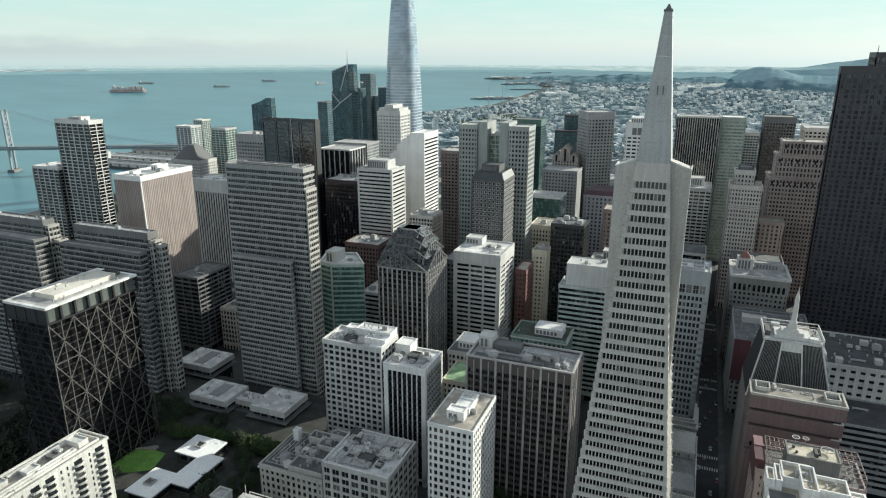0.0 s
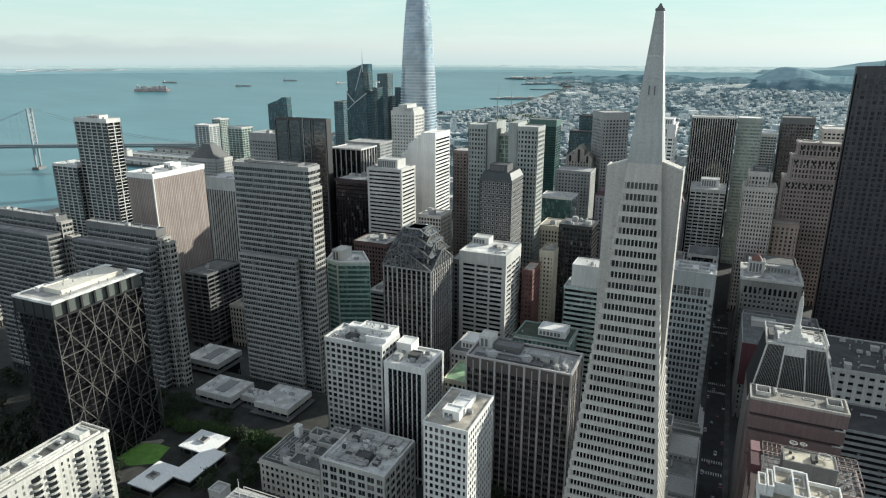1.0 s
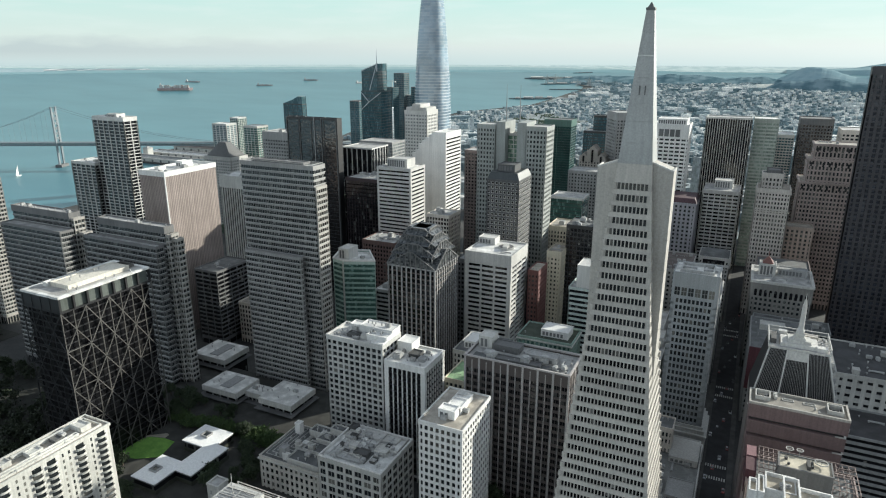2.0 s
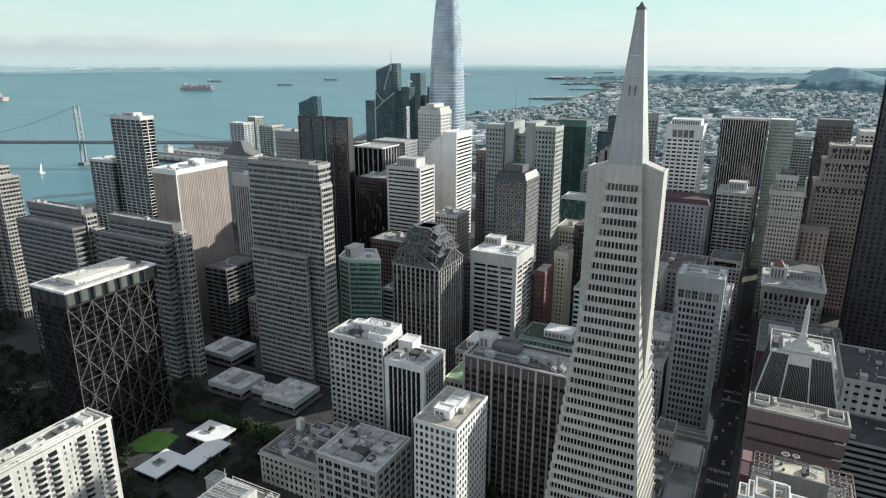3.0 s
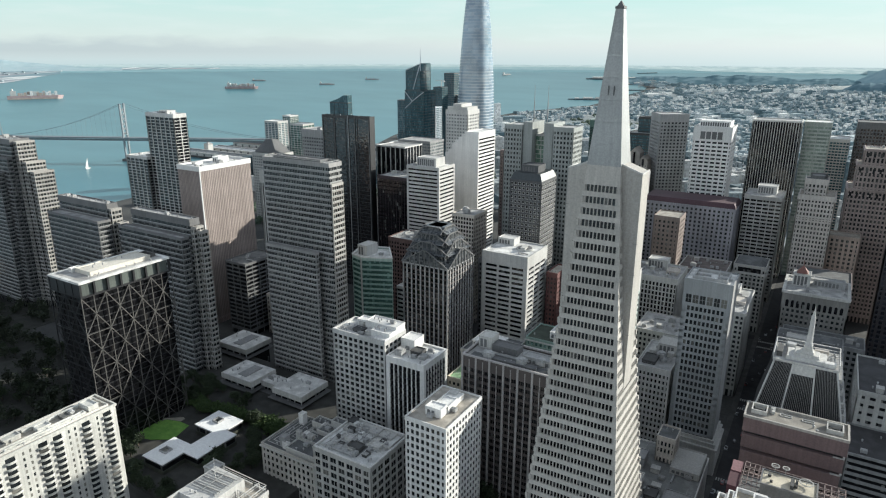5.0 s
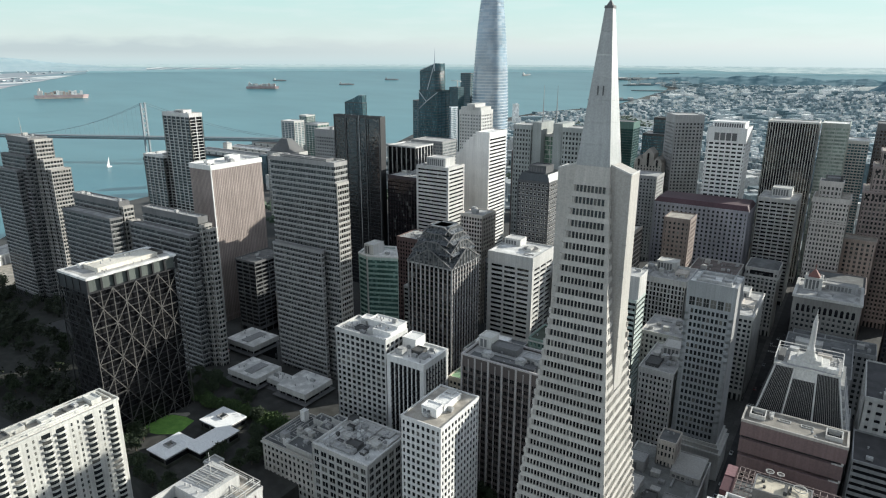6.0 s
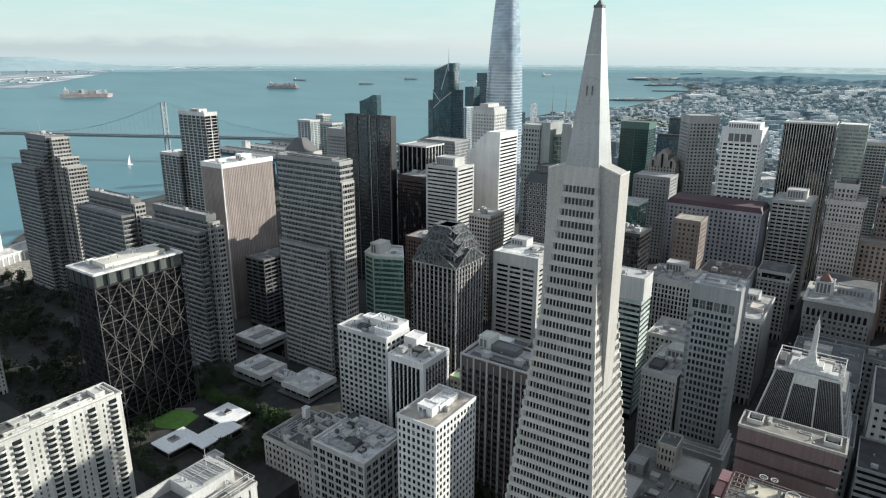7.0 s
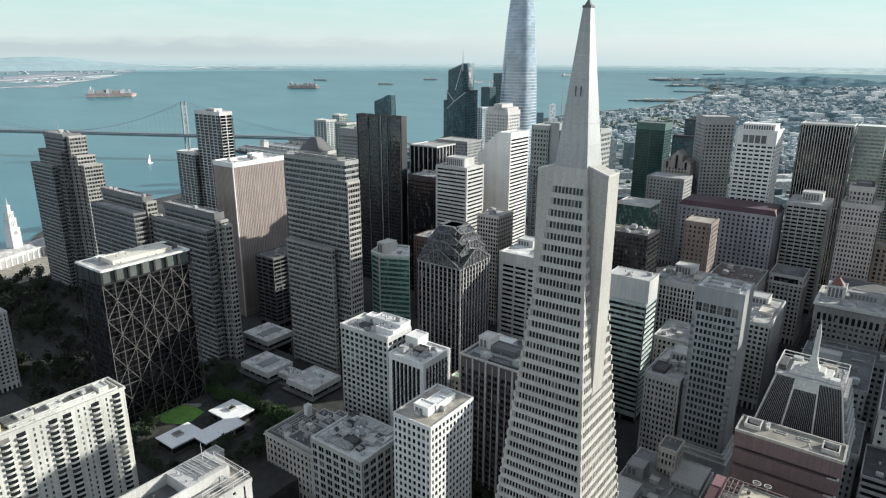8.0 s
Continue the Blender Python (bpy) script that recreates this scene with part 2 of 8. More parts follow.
# ---- buildings ----
def volume(top_ob, poly, z0, z1, wall, glass, fl=3.9, bay=3.2, pw=0.7, sh=1.3, dep=0.45, fine=0.0, top=2.5, base=6.0, roof=None,
           panes=0, pane_mat=None, corner=0.0, flush=False, parapet=0.9, bands=True, sill=None, far=False,
           ledge=None, frames=None):
    """One block of a building: glazed core, a band on each floor, upright piers, parapet and roof, in the frame of its building."""
    glazing = inset(poly, dep)
    part("glazing", Shape().prism(glazing, z0, z1 - parapet), glass, top_ob)
    count = max(1, int((z1 - top - z0 - base) / fl))
    step = (z1 - top - z0 - base) / count
    if bands:
        if far:
            s = Shape()
            for k in range(count):
                s.ring(inset(poly, 0.02 if flush else 0.12), inset(poly, dep + 0.05), z0 + base + k * step, z0 + base + k * step + sh)
            part("spandrel_band", s, sill or wall, top_ob, kind="stuff")
        else:
            ring = Shape().ring(inset(poly, 0.02 if flush else 0.12), inset(poly, dep + 0.05), 0, sh).mesh("spandrel", sill or wall)
            for k in range(count):
                put("spandrel", ring, top_ob, pose(0, 0, z0 + base + k * step))
    part("parapet", Shape().ring(inset(poly, -0.05), inset(poly, dep + 0.15), z1 - top, z1), wall, top_ob)
    if base > 2.5:
        part("base_band", Shape().ring(inset(poly, 0.02), inset(poly, dep + 0.05), z0 + base - 1.6, z0 + base - 0.02), wall, top_ob)
    part("roof", Shape().prism(inset(poly, dep + 0.16), z1 - parapet - 0.3, z1 - parapet + 0.02), roof or R_GREY, top_ob)
    if ledge and bands:
        lines = Shape()
        for k in range(count):
            lines.ring(inset(poly, -0.16), inset(poly, 0.1), z0 + base + k * step + sh - 0.28, z0 + base + k * step + sh + 0.02)
        part("ledge", lines, ledge, top_ob, kind="stuff")
    hidden = Shape()
    slim = Shape()
    trims = Shape()
    joined = top_ob.matrix_basis.translation.y > 430
    k = len(poly)
    left = panes
    for a in range(k):
        (xa, ya), (xb, yb) = poly[a], poly[(a + 1) % k]
        w = math.hypot(xb - xa, yb - ya)
        ux, uy = (xb - xa) / w, (yb - ya) / w
        nx, ny = uy, -ux
        seen = (ny < -0.25 or nx > 0.25) and not far
        n = max(1, round((w - corner * 2) / bay))
        b = (w - corner * 2) / n
        turn = math.degrees(math.atan2(uy, ux))
        if seen and pw > 0 and not joined:
            me = Shape().box(-pw / 2, pw / 2, 0.0, dep + 0.04, z0, z1 - top + 0.01, False).mesh("pier", wall)
        for j in range(n + 1):
            s = corner + j * b
            if j == 0 and not corner:
                s = pw / 2
            if j == n and not corner:
                s = w - pw / 2
            if pw > 0:
                if seen and not joined:
                    put("pier", me, top_ob, pose(xa + ux * s, ya + uy * s, 0, 0, 0, turn))
                else:
                    cx, cy = xa + ux * s - nx * dep / 2, ya + uy * s - ny * dep / 2
                    r = max(abs(ux * pw), abs(nx * dep)) / 2, max(abs(uy * pw), abs(ny * dep)) / 2
                    hidden.box(cx - r[0], cx + r[0], cy - r[1], cy + r[1], z0, z1 - top, False)
        if corner and seen:
            for s0, s1 in ((0, corner), (w - corner, w)):
                part("corner_wall", Shape().box(s0 + 0.03, s1 - 0.03, 0.02, dep + 0.05, z0, z1 - top), wall, top_ob, m=pose(xa, ya, 0, 0, 0, turn))
        if fine and seen:
            q = int(w / fine)
            for j in range(1, q):
                s = j * w / q
                cx, cy = xa + ux * s - nx * (dep - 0.07), ya + uy * s - ny * (dep - 0.07)
                rx, ry = abs(ux) * 0.08 + abs(nx) * 0.09, abs(uy) * 0.08 + abs(ny) * 0.09
                slim.box(cx - rx, cx + rx, cy - ry, cy + ry, z0, z1 - top, False)
        if frames and bands and (ny < -0.25 or nx > 0.25):
            hw, top_z = (b - pw) / 2 - 0.02, step - sh
            for f in range(count):
                zf = z0 + base + f * step + sh
                for j in range(n):
                    s = corner + (j + 0.5) * b
                    for s0, s1, za, zb in ((s - hw, s + hw, zf, zf + 0.28), (s - hw, s + hw, zf + top_z - 0.22, zf + top_z), (s - hw, s - hw + 0.22, zf + 0.28, zf + top_z - 0.22), (s + hw - 0.22, s + hw, zf + 0.28, zf + top_z - 0.22)):
                        trims.slab(xa, ya, ux, uy, s0, s1, 0.04, dep + 0.03, za, zb)
        if left > 0 and seen and bands:
            pane = Shape().box(-(b - pw) / 2 + 0.1, (b - pw) / 2 - 0.1, dep - 0.10, dep, 0, step - sh - 0.1).mesh("window", pane_mat or M_PANE)
            quota = left if a == k - 1 else int(left * (0.62 if ny < -0.25 else 1.0))
            for f in reversed(range(count)):
                if quota < n:
                    break
                for j in range(n):
                    s = corner + (j + 0.5) * b
                    put("window", pane, top_ob, pose(xa + ux * s, ya + uy * s, z0 + base + f * step + sh + 0.05, 0, 0, turn))
                    quota -= 1
                    left -= 1
    if hidden.v:
        part("rear_pier", hidden, wall, top_ob, kind="stuff")
    if slim.v:
        part("mullion", slim, wall, top_ob, kind="stuff")
    if trims.v:
        part("window_frame", trims, frames, top_ob, kind="stuff")


def unit_meshes():
    ac = Shape().box(-1.6, 1.6, -1.1, 1.1, 0.25, 1.9).box(-1.5, -1.2, -1, 1, 0, 0.25).box(1.2, 1.5, -1, 1, 0, 0.25)
    ac.tube(-0.75, 0, 1.9, 2.2, 0.62).tube(0.75, 0, 1.9, 2.2, 0.62)
    vent = Shape().tube(0, 0, 0, 1.1, 0.35).tube(0, 0, 1.1, 1.5, 0.6, 0.2)
    duct = Shape().box(-4, 4, -0.45, 0.45, 0.4, 1.2).box(3.1, 4, -0.45, 0.45, 0, 0.4).box(-4, -3.1, -0.45, 0.45, 0, 0.4)
    hut = Shape().box(-2.2, 2.2, -1.8, 1.8, 0, 2.7).box(-2.4, 2.4, -2.0, 2.0, 2.7, 2.95).box(-0.5, 0.5, -1.86, -1.8, 0, 2.05)
    cooler = Shape().box(-2.4, 2.4, -2.4, 2.4, 0.5, 3.2).tube(0, 0, 3.2, 3.9, 1.9, 2.05, 16).box(-2.3, -2, -2.3, 2.3, 0, 0.5).box(2, 2.3, -2.3, 2.3, 0, 0.5)
    rail = Shape().box(-3, 3, -0.05, 0.05, 1.0, 1.1)
    for k in range(4):
        rail.box(-3 + k * 2 - 0.05, -3 + k * 2 + 0.05, -0.05, 0.05, 0, 1.0)
    return [("air_conditioner", ac.mesh("air_conditioner", M_PIPE)), ("vent_pipe", vent.mesh("vent_pipe", M_PIPE)),
            ("duct", duct.mesh("duct", M_PIPE)), ("stair_hut", hut.mesh("stair_hut", M_PALE)),
            ("cooling_tower", cooler.mesh("cooling_tower", M_PIPE)), ("guard_rail", rail.mesh("guard_rail", M_PIPE))]


UNITS = unit_meshes()


def clutter(top_ob, x0, x1, y0, y1, z, n, seed, big=True):
    """Plant on a flat roof: air conditioners, ducts, vents, huts and cooling towers."""
    rng = random.Random(seed)
    done = []
    for _ in range(n * 6):
        if len(done) >= n:
            break
        k = rng.choice((0, 0, 0, 1, 1, 2, 2, 3, 4, 5)) if big else rng.choice((0, 1, 1, 1, 5))
        x, y, r = rng.uniform(x0, x1), rng.uniform(y0, y1), (2.2, 1.0, 3.4, 2.9, 3.4, 2.6)[k]
        if x - r < x0 or x + r > x1 or y - r < y0 or y + r > y1 or any(math.hypot(x - a, y - b) < r + c for a, b, c in done):
            continue
        done.append((x, y, r))
        put(UNITS[k][0], UNITS[k][1], top_ob, pose(x, y, z + 0.01, 0, 0, rng.choice((0, 90))))


def hood(top_ob, x0, x1, y0, y1, z0, z1, wall, roof=R_GREY, name="penthouse", louvres=True):
    """A plant room on a roof, with a coping and louvres on its front."""
    s = Shape().box(x0, x1, y0, y1, z0, z1 - 0.5).ring(rect(x0 - 0.15, x1 + 0.15, y0 - 0.15, y1 + 0.15), rect(x0 + 0.4, x1 - 0.4, y0 + 0.4, y1 - 0.4), z1 - 0.5, z1)
    ob = part(name, s, wall, top_ob)
    lv = Shape()
    for k in range(int((x1 - x0 - 2) / 2.4) if louvres else 0):
        lv.box(x0 + 1 + k * 2.4, x0 + 2.6 + k * 2.4, y0 - 0.1, y0 - 0.01, z0 + 0.8, max(z0 + 1.2, z1 - 1.6))
    if lv.v:
        part("louvre", lv, M_DARKGREY, ob)
    return ob


def tower(label, x0, x1, y0, y1, h, wall, glass=None, name="office_tower", category="building", z0=0.0, rot=0.0, units=6, seed=1, group="", **style):
    """A building on a rectangle of the plan. Returns its root; what follows is placed from the middle of its base."""
    cx, cy = (x0 + x1) / 2, (y0 + y1) / 2
    ob = root(name, label, category, cx, cy, z0, rot, group)
    hx, hy = (x1 - x0) / 2, (y1 - y0) / 2
    volume(ob, rect(-hx, hx, -hy, hy), 0, h - z0, wall, glass or M_GLASS, **style)
    if units and not style.get("far"):
        clutter(ob, -hx + 2, hx - 2, -hy + 2, hy - 2, h - z0 - style.get("parapet", 0.9), units, seed)
    return ob


# ---- ground, bay and far shore ----
def far_rise(r):
    """The far ground and water climb gently to the horizon, so that they close the view within five kilometres."""
    return 0.0 if r < 1900 else 178.0 * ((r - 1900) / 3000) ** 2


def shore(y):
    """x of the waterline for each y: land lies on its +x side."""
    pts = ((-6000, -760), (200, -760), (330, -800), (445, -960), (700, -1000), (900, -990), (1100, -1010), (1500, -1060), (1800, -1180), (2000, -1150), (2550, -1100),
           (2750, -1000), (2900, -915), (3100, -900), (3480, -872), (3620, -845), (3760, -880), (3860, -960), (4100, -1030), (4300, -980), (6000, -900))
    for (ya, xa), (yb, xb) in zip(pts, pts[1:]):
        if y <= yb:
            return xa + (xb - xa) * (y - ya) / (yb - ya)
    return -900


def disc(drop, keep, radii, n):
    s = Shape()
    for k, r in enumerate(radii):
        for a in range(n):
            t = 2 * math.pi * a / n
            x, y = r * math.sin(t), r * math.cos(t)
            if keep:
                x = max(x, shore(y))
            s.v.append((x, y, far_rise(math.hypot(x, y)) + drop))
    for k in range(len(radii) - 1):
        for a in range(n):
            b = (a + 1) % n
            q = (k * n + a, (k + 1) * n + a, (k + 1) * n + b, k * n + b)
            c = [s.v[i] for i in q]
            if keep and all(abs(v[0] - shore(v[1])) < 0.5 for v in c):
                continue
            s.f.append(tuple(reversed(q)))
    return s


def ground_mat():
    m, n, l, p = node_mat("city_ground")
    c = mixer(n, l, "MIX", ramp(n, l, noise_tex(n, l, 0.02, 6), 0.4, 0.6), (0.030, 0.031, 0.031), (0.060, 0.060, 0.057))
    c = mixer(n, l, "MULTIPLY", 1.0, c, ramp(n, l, noise_tex(n, l, 0.5, 6), 0.3, 0.7, 0.75, 1.25))
    l.new(c, p.inputs["Base Color"])
    p.inputs["Roughness"].default_value = 0.9
    return m


def water_mat():
    m, n, l, p = node_mat("bay_water")
    broad = ramp(n, l, noise_tex(n, l, 0.0022, 5, (1.0, 2.4, 1.0)), 0.35, 0.65)
    c = mixer(n, l, "MIX", broad, (0.056, 0.164, 0.206), (0.078, 0.204, 0.246))
    l.new(c, p.inputs["Base Color"])
    p.inputs["Roughness"].default_value = 0.3
    p.inputs["IOR"].default_value = 1.33
    p.inputs["Specular IOR Level"].default_value = 0.40
    bump = n.new("ShaderNodeBump")
    bump.inputs["Strength"].default_value, bump.inputs["Distance"].default_value = 0.35, 0.5
    l.new(noise_tex(n, l, 0.12, 5), bump.inputs["Height"])
    l.new(bump.outputs[0], p.inputs["Normal"])
    return m


M_GROUND, M_WATER = ground_mat(), water_mat()
RADII = [0.5, 60, 150, 250, 350, 450, 550, 650, 760, 880, 1000, 1150, 1300, 1500, 1700, 1900] + [1900 + 150 * k for k in range(1, 20)] + [4880]
tagged(new("ground", disc(0.0, True, [r_ for r_ in RADII if r_ < 4160], 180).mesh("ground", M_GROUND)), "grey city ground of streets and yards down to the waterfront", "ground", kind="structure")
tagged(new("water", disc(-2.0, False, RADII, 120).mesh("water", M_WATER)), "calm teal bay water reaching to the horizon", "water", kind="structure")

# ---- the pyramid tower ----
PX, PY, TAPER, APEX = -14.6, 236.5, 0.0909, 271.3


def pyramid_tower():
    ob = root("pyramid_skyscraper", "tall pale quartz-clad pyramid skyscraper with rows of small dark windows", "skyscraper", PX, PY)

    def half(z):
        return (APEX - z) * TAPER

    def sq(z, d=0.0):
        h = half(z) - d
        return rect(-h, h, -h, h)

    part("core", Shape().prism(sq(4, 0.55), 4, 207, sq(207, 0.55)), M_GLASS_BLACK, ob)
    lean = math.degrees(math.atan(TAPER))
    fl, floors, pitch = 3.98, 49, 1.3
    tops = 203.0
    pane = Shape().box(-0.48, 0.48, 0.40, 0.5, 0, 2.24).mesh("window", M_PANE)
    quota = {0: 190, 90: 110}
    for f in range(floors):
        zt = tops - f * fl
        zb = zt - fl
        if zb < 8:
            break
        # solid band between two rows of windows
        part("spandrel", Shape().collar(sq(zb), sq(zb, 0.62), sq(zb + 1.7), sq(zb + 1.7, 0.62), zb, zb + 1.7), M_QUARTZ, ob)
        for turn in (0, 90):
            h = half(zb + 2.9)
            n = int((2 * h - 1.9) / pitch)
            span = n * pitch
            west = turn == 90 and zb > 128
            posts = Shape()
            for j in range(n + 1):
                x = -span / 2 + j * pitch
                if not (west and abs(x) < 4.2):
                    posts.box(x - 0.17, x + 0.17, 0.0, 0.6, 0, 2.33)
            for sx in (-1, 1):
                lo, hi = sorted((sx * span / 2, sx * (h + 0.1)))
                posts.box(lo, hi, 0.0, 0.6, 0, 2.33)
            base = pose(0, 0, 0, 0, 0, turn) @ pose(0, -half(zb + 1.7), zb + 1.68, -lean)
            part("mullion", posts, M_QUARTZ, ob, m=base, kind="stuff")
            if turn == 90 and f < 10:
                continue
            for j in range(n):
                x = -span / 2 + (j + 0.5) * pitch
                if not (west and abs(x) < 4.7) and quota[turn] > 0:
                    put("window", pane, ob, base @ pose(x, 0, 0.03))
                    quota[turn] -= 1
    rear = Shape()
    for f in range(floors):
        zb = tops - (f + 1) * fl
        if zb < 8:
            break
        for turn in (180, 270):
            h = half(zb + 2.9)
            for j in range(9):
                s = -h + 2 * h * j / 8
                v = pose(0, 0, 0, 0, 0, turn) @ Vector((s, -half(zb + 2) + 0.3, zb + 2.9))
                rear.box(v.x - 0.5, v.x + 0.5, v.y - 0.5, v.y + 0.5, zb + 1.9, zb + 4.0)
    part("rear_mullion", rear, M_QUARTZ, ob, kind="stuff")
    part("crown_band", Shape().prism(sq(203.0), 203.0, 209.5, sq(209.5)), M_QUARTZ, ob)
    # louvred spire in courses, with a small cap
    z = 209.5
    while z < 256:
        part("spire_course", Shape().prism(sq(z, -0.12), z + 0.02, z + 6.98, sq(z + 7.0, -0.12)), M_ALU, ob)
        z += 7.0
    part("spire_cap", Shape().prism(sq(258.5, -0.3), 258.5, 259.3, sq(259.3, -0.3)).prism(sq(259.3, 0.1), 259.3, 260.9, rect(-0.15, 0.15, -0.15, 0.15)), M_DARKGREY, ob)
    for sgn in (-1, 1):
        part("warning_light", Shape().box(sgn * 0.9 - 0.15, sgn * 0.9 + 0.15, -half(232) - 0.25, -half(232) + 0.1, 232, 235), M_DARKGREY, ob)
    # wings for the lifts and the smoke shaft
    for sx in (-1, 1):
        lo, hi = sorted((sx * 4.0, sx * 12.9))
        w = Shape()
        i = len(w.v)
        y0, y1 = -4.4, 4.4
        prof = ((4.0, 210.6), (12.6, 207.4), (12.8, 130.0), (9.0, 130.0))
        w.v += [(sx * x, y0, z) for x, z in prof] + [(sx * x, y1, z) for x, z in prof]
        faces = [(0, 1, 2, 3), (7, 6, 5, 4), (0, 4, 5, 1), (1, 5, 6, 2), (2, 6, 7, 3), (3, 7, 4, 0)]
        w.f += [tuple(reversed(q)) if sx > 0 else q for q in faces]
        part("wing", w, M_QUARTZ, ob)
        part("wing_coping", Shape().beam((sx * 5.6, y0 + 0.2, 210.2), (sx * 12.6, y0 + 0.2, 207.6), 0.5).beam((sx * 12.5, y0, 207.7), (sx * 12.5, y1, 207.7), 0.5), M_WHITE, ob)
        for k in range(6):
            part("panel_joint", Shape().box(sx * 12.4 - 1.0, sx * 12.4 + 0.62, y0 - 0.03, y0 + 0.02, 140 + k * 11, 140.15 + k * 11), M_GREY, ob)
    part("base", Shape().prism(sq(0.0), 0.0, 10.0, sq(10.0)), M_QUARTZ, ob)
    return ob


pyramid_tower()


# ---- black tower with cross bracing ----
M_STUCCO0 = wall_mat("cream_stucco", (0.66, 0.62, 0.54), stain=0.2)


def braced_tower():
    x0, x1, y0, y1, zb, zt = -331.0, -299.8, 208.1, 266.9, 10.0, 121.5
    cx, cy = (x0 + x1) / 2, (y0 + y1) / 2
    ob = root("braced_tower", "black glass office block caged in diagonal steel bracing", "building", cx, cy)
    hx, hy = (x1 - x0) / 2, (y1 - y0) / 2
    body = rect(-hx + 1.6, hx - 1.6, -hy + 1.6, hy - 1.6)
    part("glazing", Shape().prism(body, zb, zt - 9), glass_mat("unlit_black_glass", (0.006, 0.006, 0.007), (0.016, 0.015, 0.014), share=0.12, rough=0.25, spec=0.25), ob)
    band = Shape().ring(inset(body, -0.2), inset(body, 0.1), 0, 0.7).mesh("spandrel", M_BLACK)
    for k in range(25):
        put("spandrel", band, ob, pose(0, 0, zb + 6 + k * 3.85))
    # open crown of square frames under the roof
    crown = rect(-hx + 0.5, hx - 0.5, -hy + 0.5, hy - 0.5)
    part("crown_glazing", Shape().ring(inset(crown, 1.0), inset(crown, 1.5), zt - 9, zt - 1.2), wall_mat("grey_green_panels", (0.115, 0.13, 0.118), rough=0.4), ob)
    part("roof_edge", Shape().ring(rect(-hx, hx, -hy, hy), inset(crown, 1.6), zt - 1.3, zt), R_WHITE, ob)
    part("roof", Shape().prism(inset(crown, 1.65), zt - 1.0, zt - 0.35), roof_mat("worn_pale_roof", (0.50, 0.485, 0.46)), ob)
    hood(ob, -6.5, 8.5, -18, 21, zt - 0.4, zt + 2.2, M_STUCCO0, name="roof_house", louvres=False)
    part("hatch_frame", Shape().ring(rect(-5, 6, 21.5, 26.5), rect(-4.5, 5.5, 22.0, 26.0), zt - 0.35, zt + 1.6), M_STEEL, ob)
    hood(ob, -10, -7, -20, -14, zt - 0.4, zt + 2.2, M_BRIGHT, name="stair_hut", louvres=False)
    clutter(ob, 8, hx - 1.6, -hy + 3, hy - 3, zt - 0.35, 6, 77, False)
    part("sill_beam", Shape().ring(rect(-hx, hx, -hy, hy), inset(crown, 1.2), zt - 9.6, zt - 8.7), M_BLACK, ob)
    post = Shape().box(-0.6, 0.6, -0.6, 0.6, zt - 9, zt - 1.2).mesh("crown_post", M_BLACK)
    for s in range(8):
        y = -hy + 0.5 + s * (2 * hy - 1) / 7
        put("crown_post", post, ob, pose(hx - 0.5, y, 0))
        put("crown_post", post, ob, pose(-hx + 0.5, y, 0))
    for s in range(5):
        x = -hx + 0.5 + s * (2 * hx - 1) / 4
        put("crown_post", post, ob, pose(x, -hy + 0.5, 0))
        put("crown_post", post, ob, pose(x, hy - 0.5, 0))

    def cage(length, bays, m, steel=M_STEEL):
        """Columns at each bay; diagonals that cross on every second column."""
        b = length / bays
        top, rise = zt - 9.3, 11.2
        for j in range(bays + 1):
            part("column", Shape().beam((-length / 2 + j * b, 0, zb), (-length / 2 + j * b, 0, top), 0.42), steel, ob, m=m)
        steps = (top - zb) / rise
        for sgn in (-1, 1):
            for j in range(-12, bays + 13, 2):
                # in bays along the face, falling from the top
                ta = max(0.0, -j if sgn > 0 else j - bays)
                tb = min(steps, bays - j if sgn > 0 else j)
                if tb - ta < 0.4:
                    continue
                ends = [(-length / 2 + (j + sgn * t) * b, -0.05, top - rise * t) for t in (ta, tb)]
                part("brace", Shape().beam(ends[0], ends[1], 0.38, 0.45), steel, ob, m=m)
        for k in range(1, 5):
            for j in (0, bays - 2):
                part("tie", Shape().beam((-length / 2 + j * b, -0.03, top - 2 * rise * k), (-length / 2 + (j + 2) * b, -0.03, top - 2 * rise * k), 0.34), steel, ob, m=m)

    cage(2 * hy, 8, pose(hx + 0.15, 0, 0, 0, 0, 90))
    # Front bracing is black: the shade of this side put into its colour.
    cage(2 * hx, 4, pose(0, -hy - 0.15, 0, 0, 0, 0), M_BLACK)
    cage(2 * hy, 8, pose(-hx - 0.15, 0, 0, 0, 0, 270))
    cage(2 * hx, 4, pose(0, hy + 0.15, 0, 0, 0, 180))
    
    # Black sheet paints the shade over the front of the crown.
    part("crown_front", Shape().box(-hx + 0.6, hx - 0.6, -hy + 0.2, -hy + 1.0, zt - 8.6, zt - 1.4), M_BLACK, ob)
    clutter(ob, -6, 6, -15, 18, zt + 2.6, 7, 5, False)


braced_tower()


# ---- apartment slab with balconies ----
M_STUCCO = wall_mat("white_stucco", (0.63, 0.62, 0.575), stain=0.3)
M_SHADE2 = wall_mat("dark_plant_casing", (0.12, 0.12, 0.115))


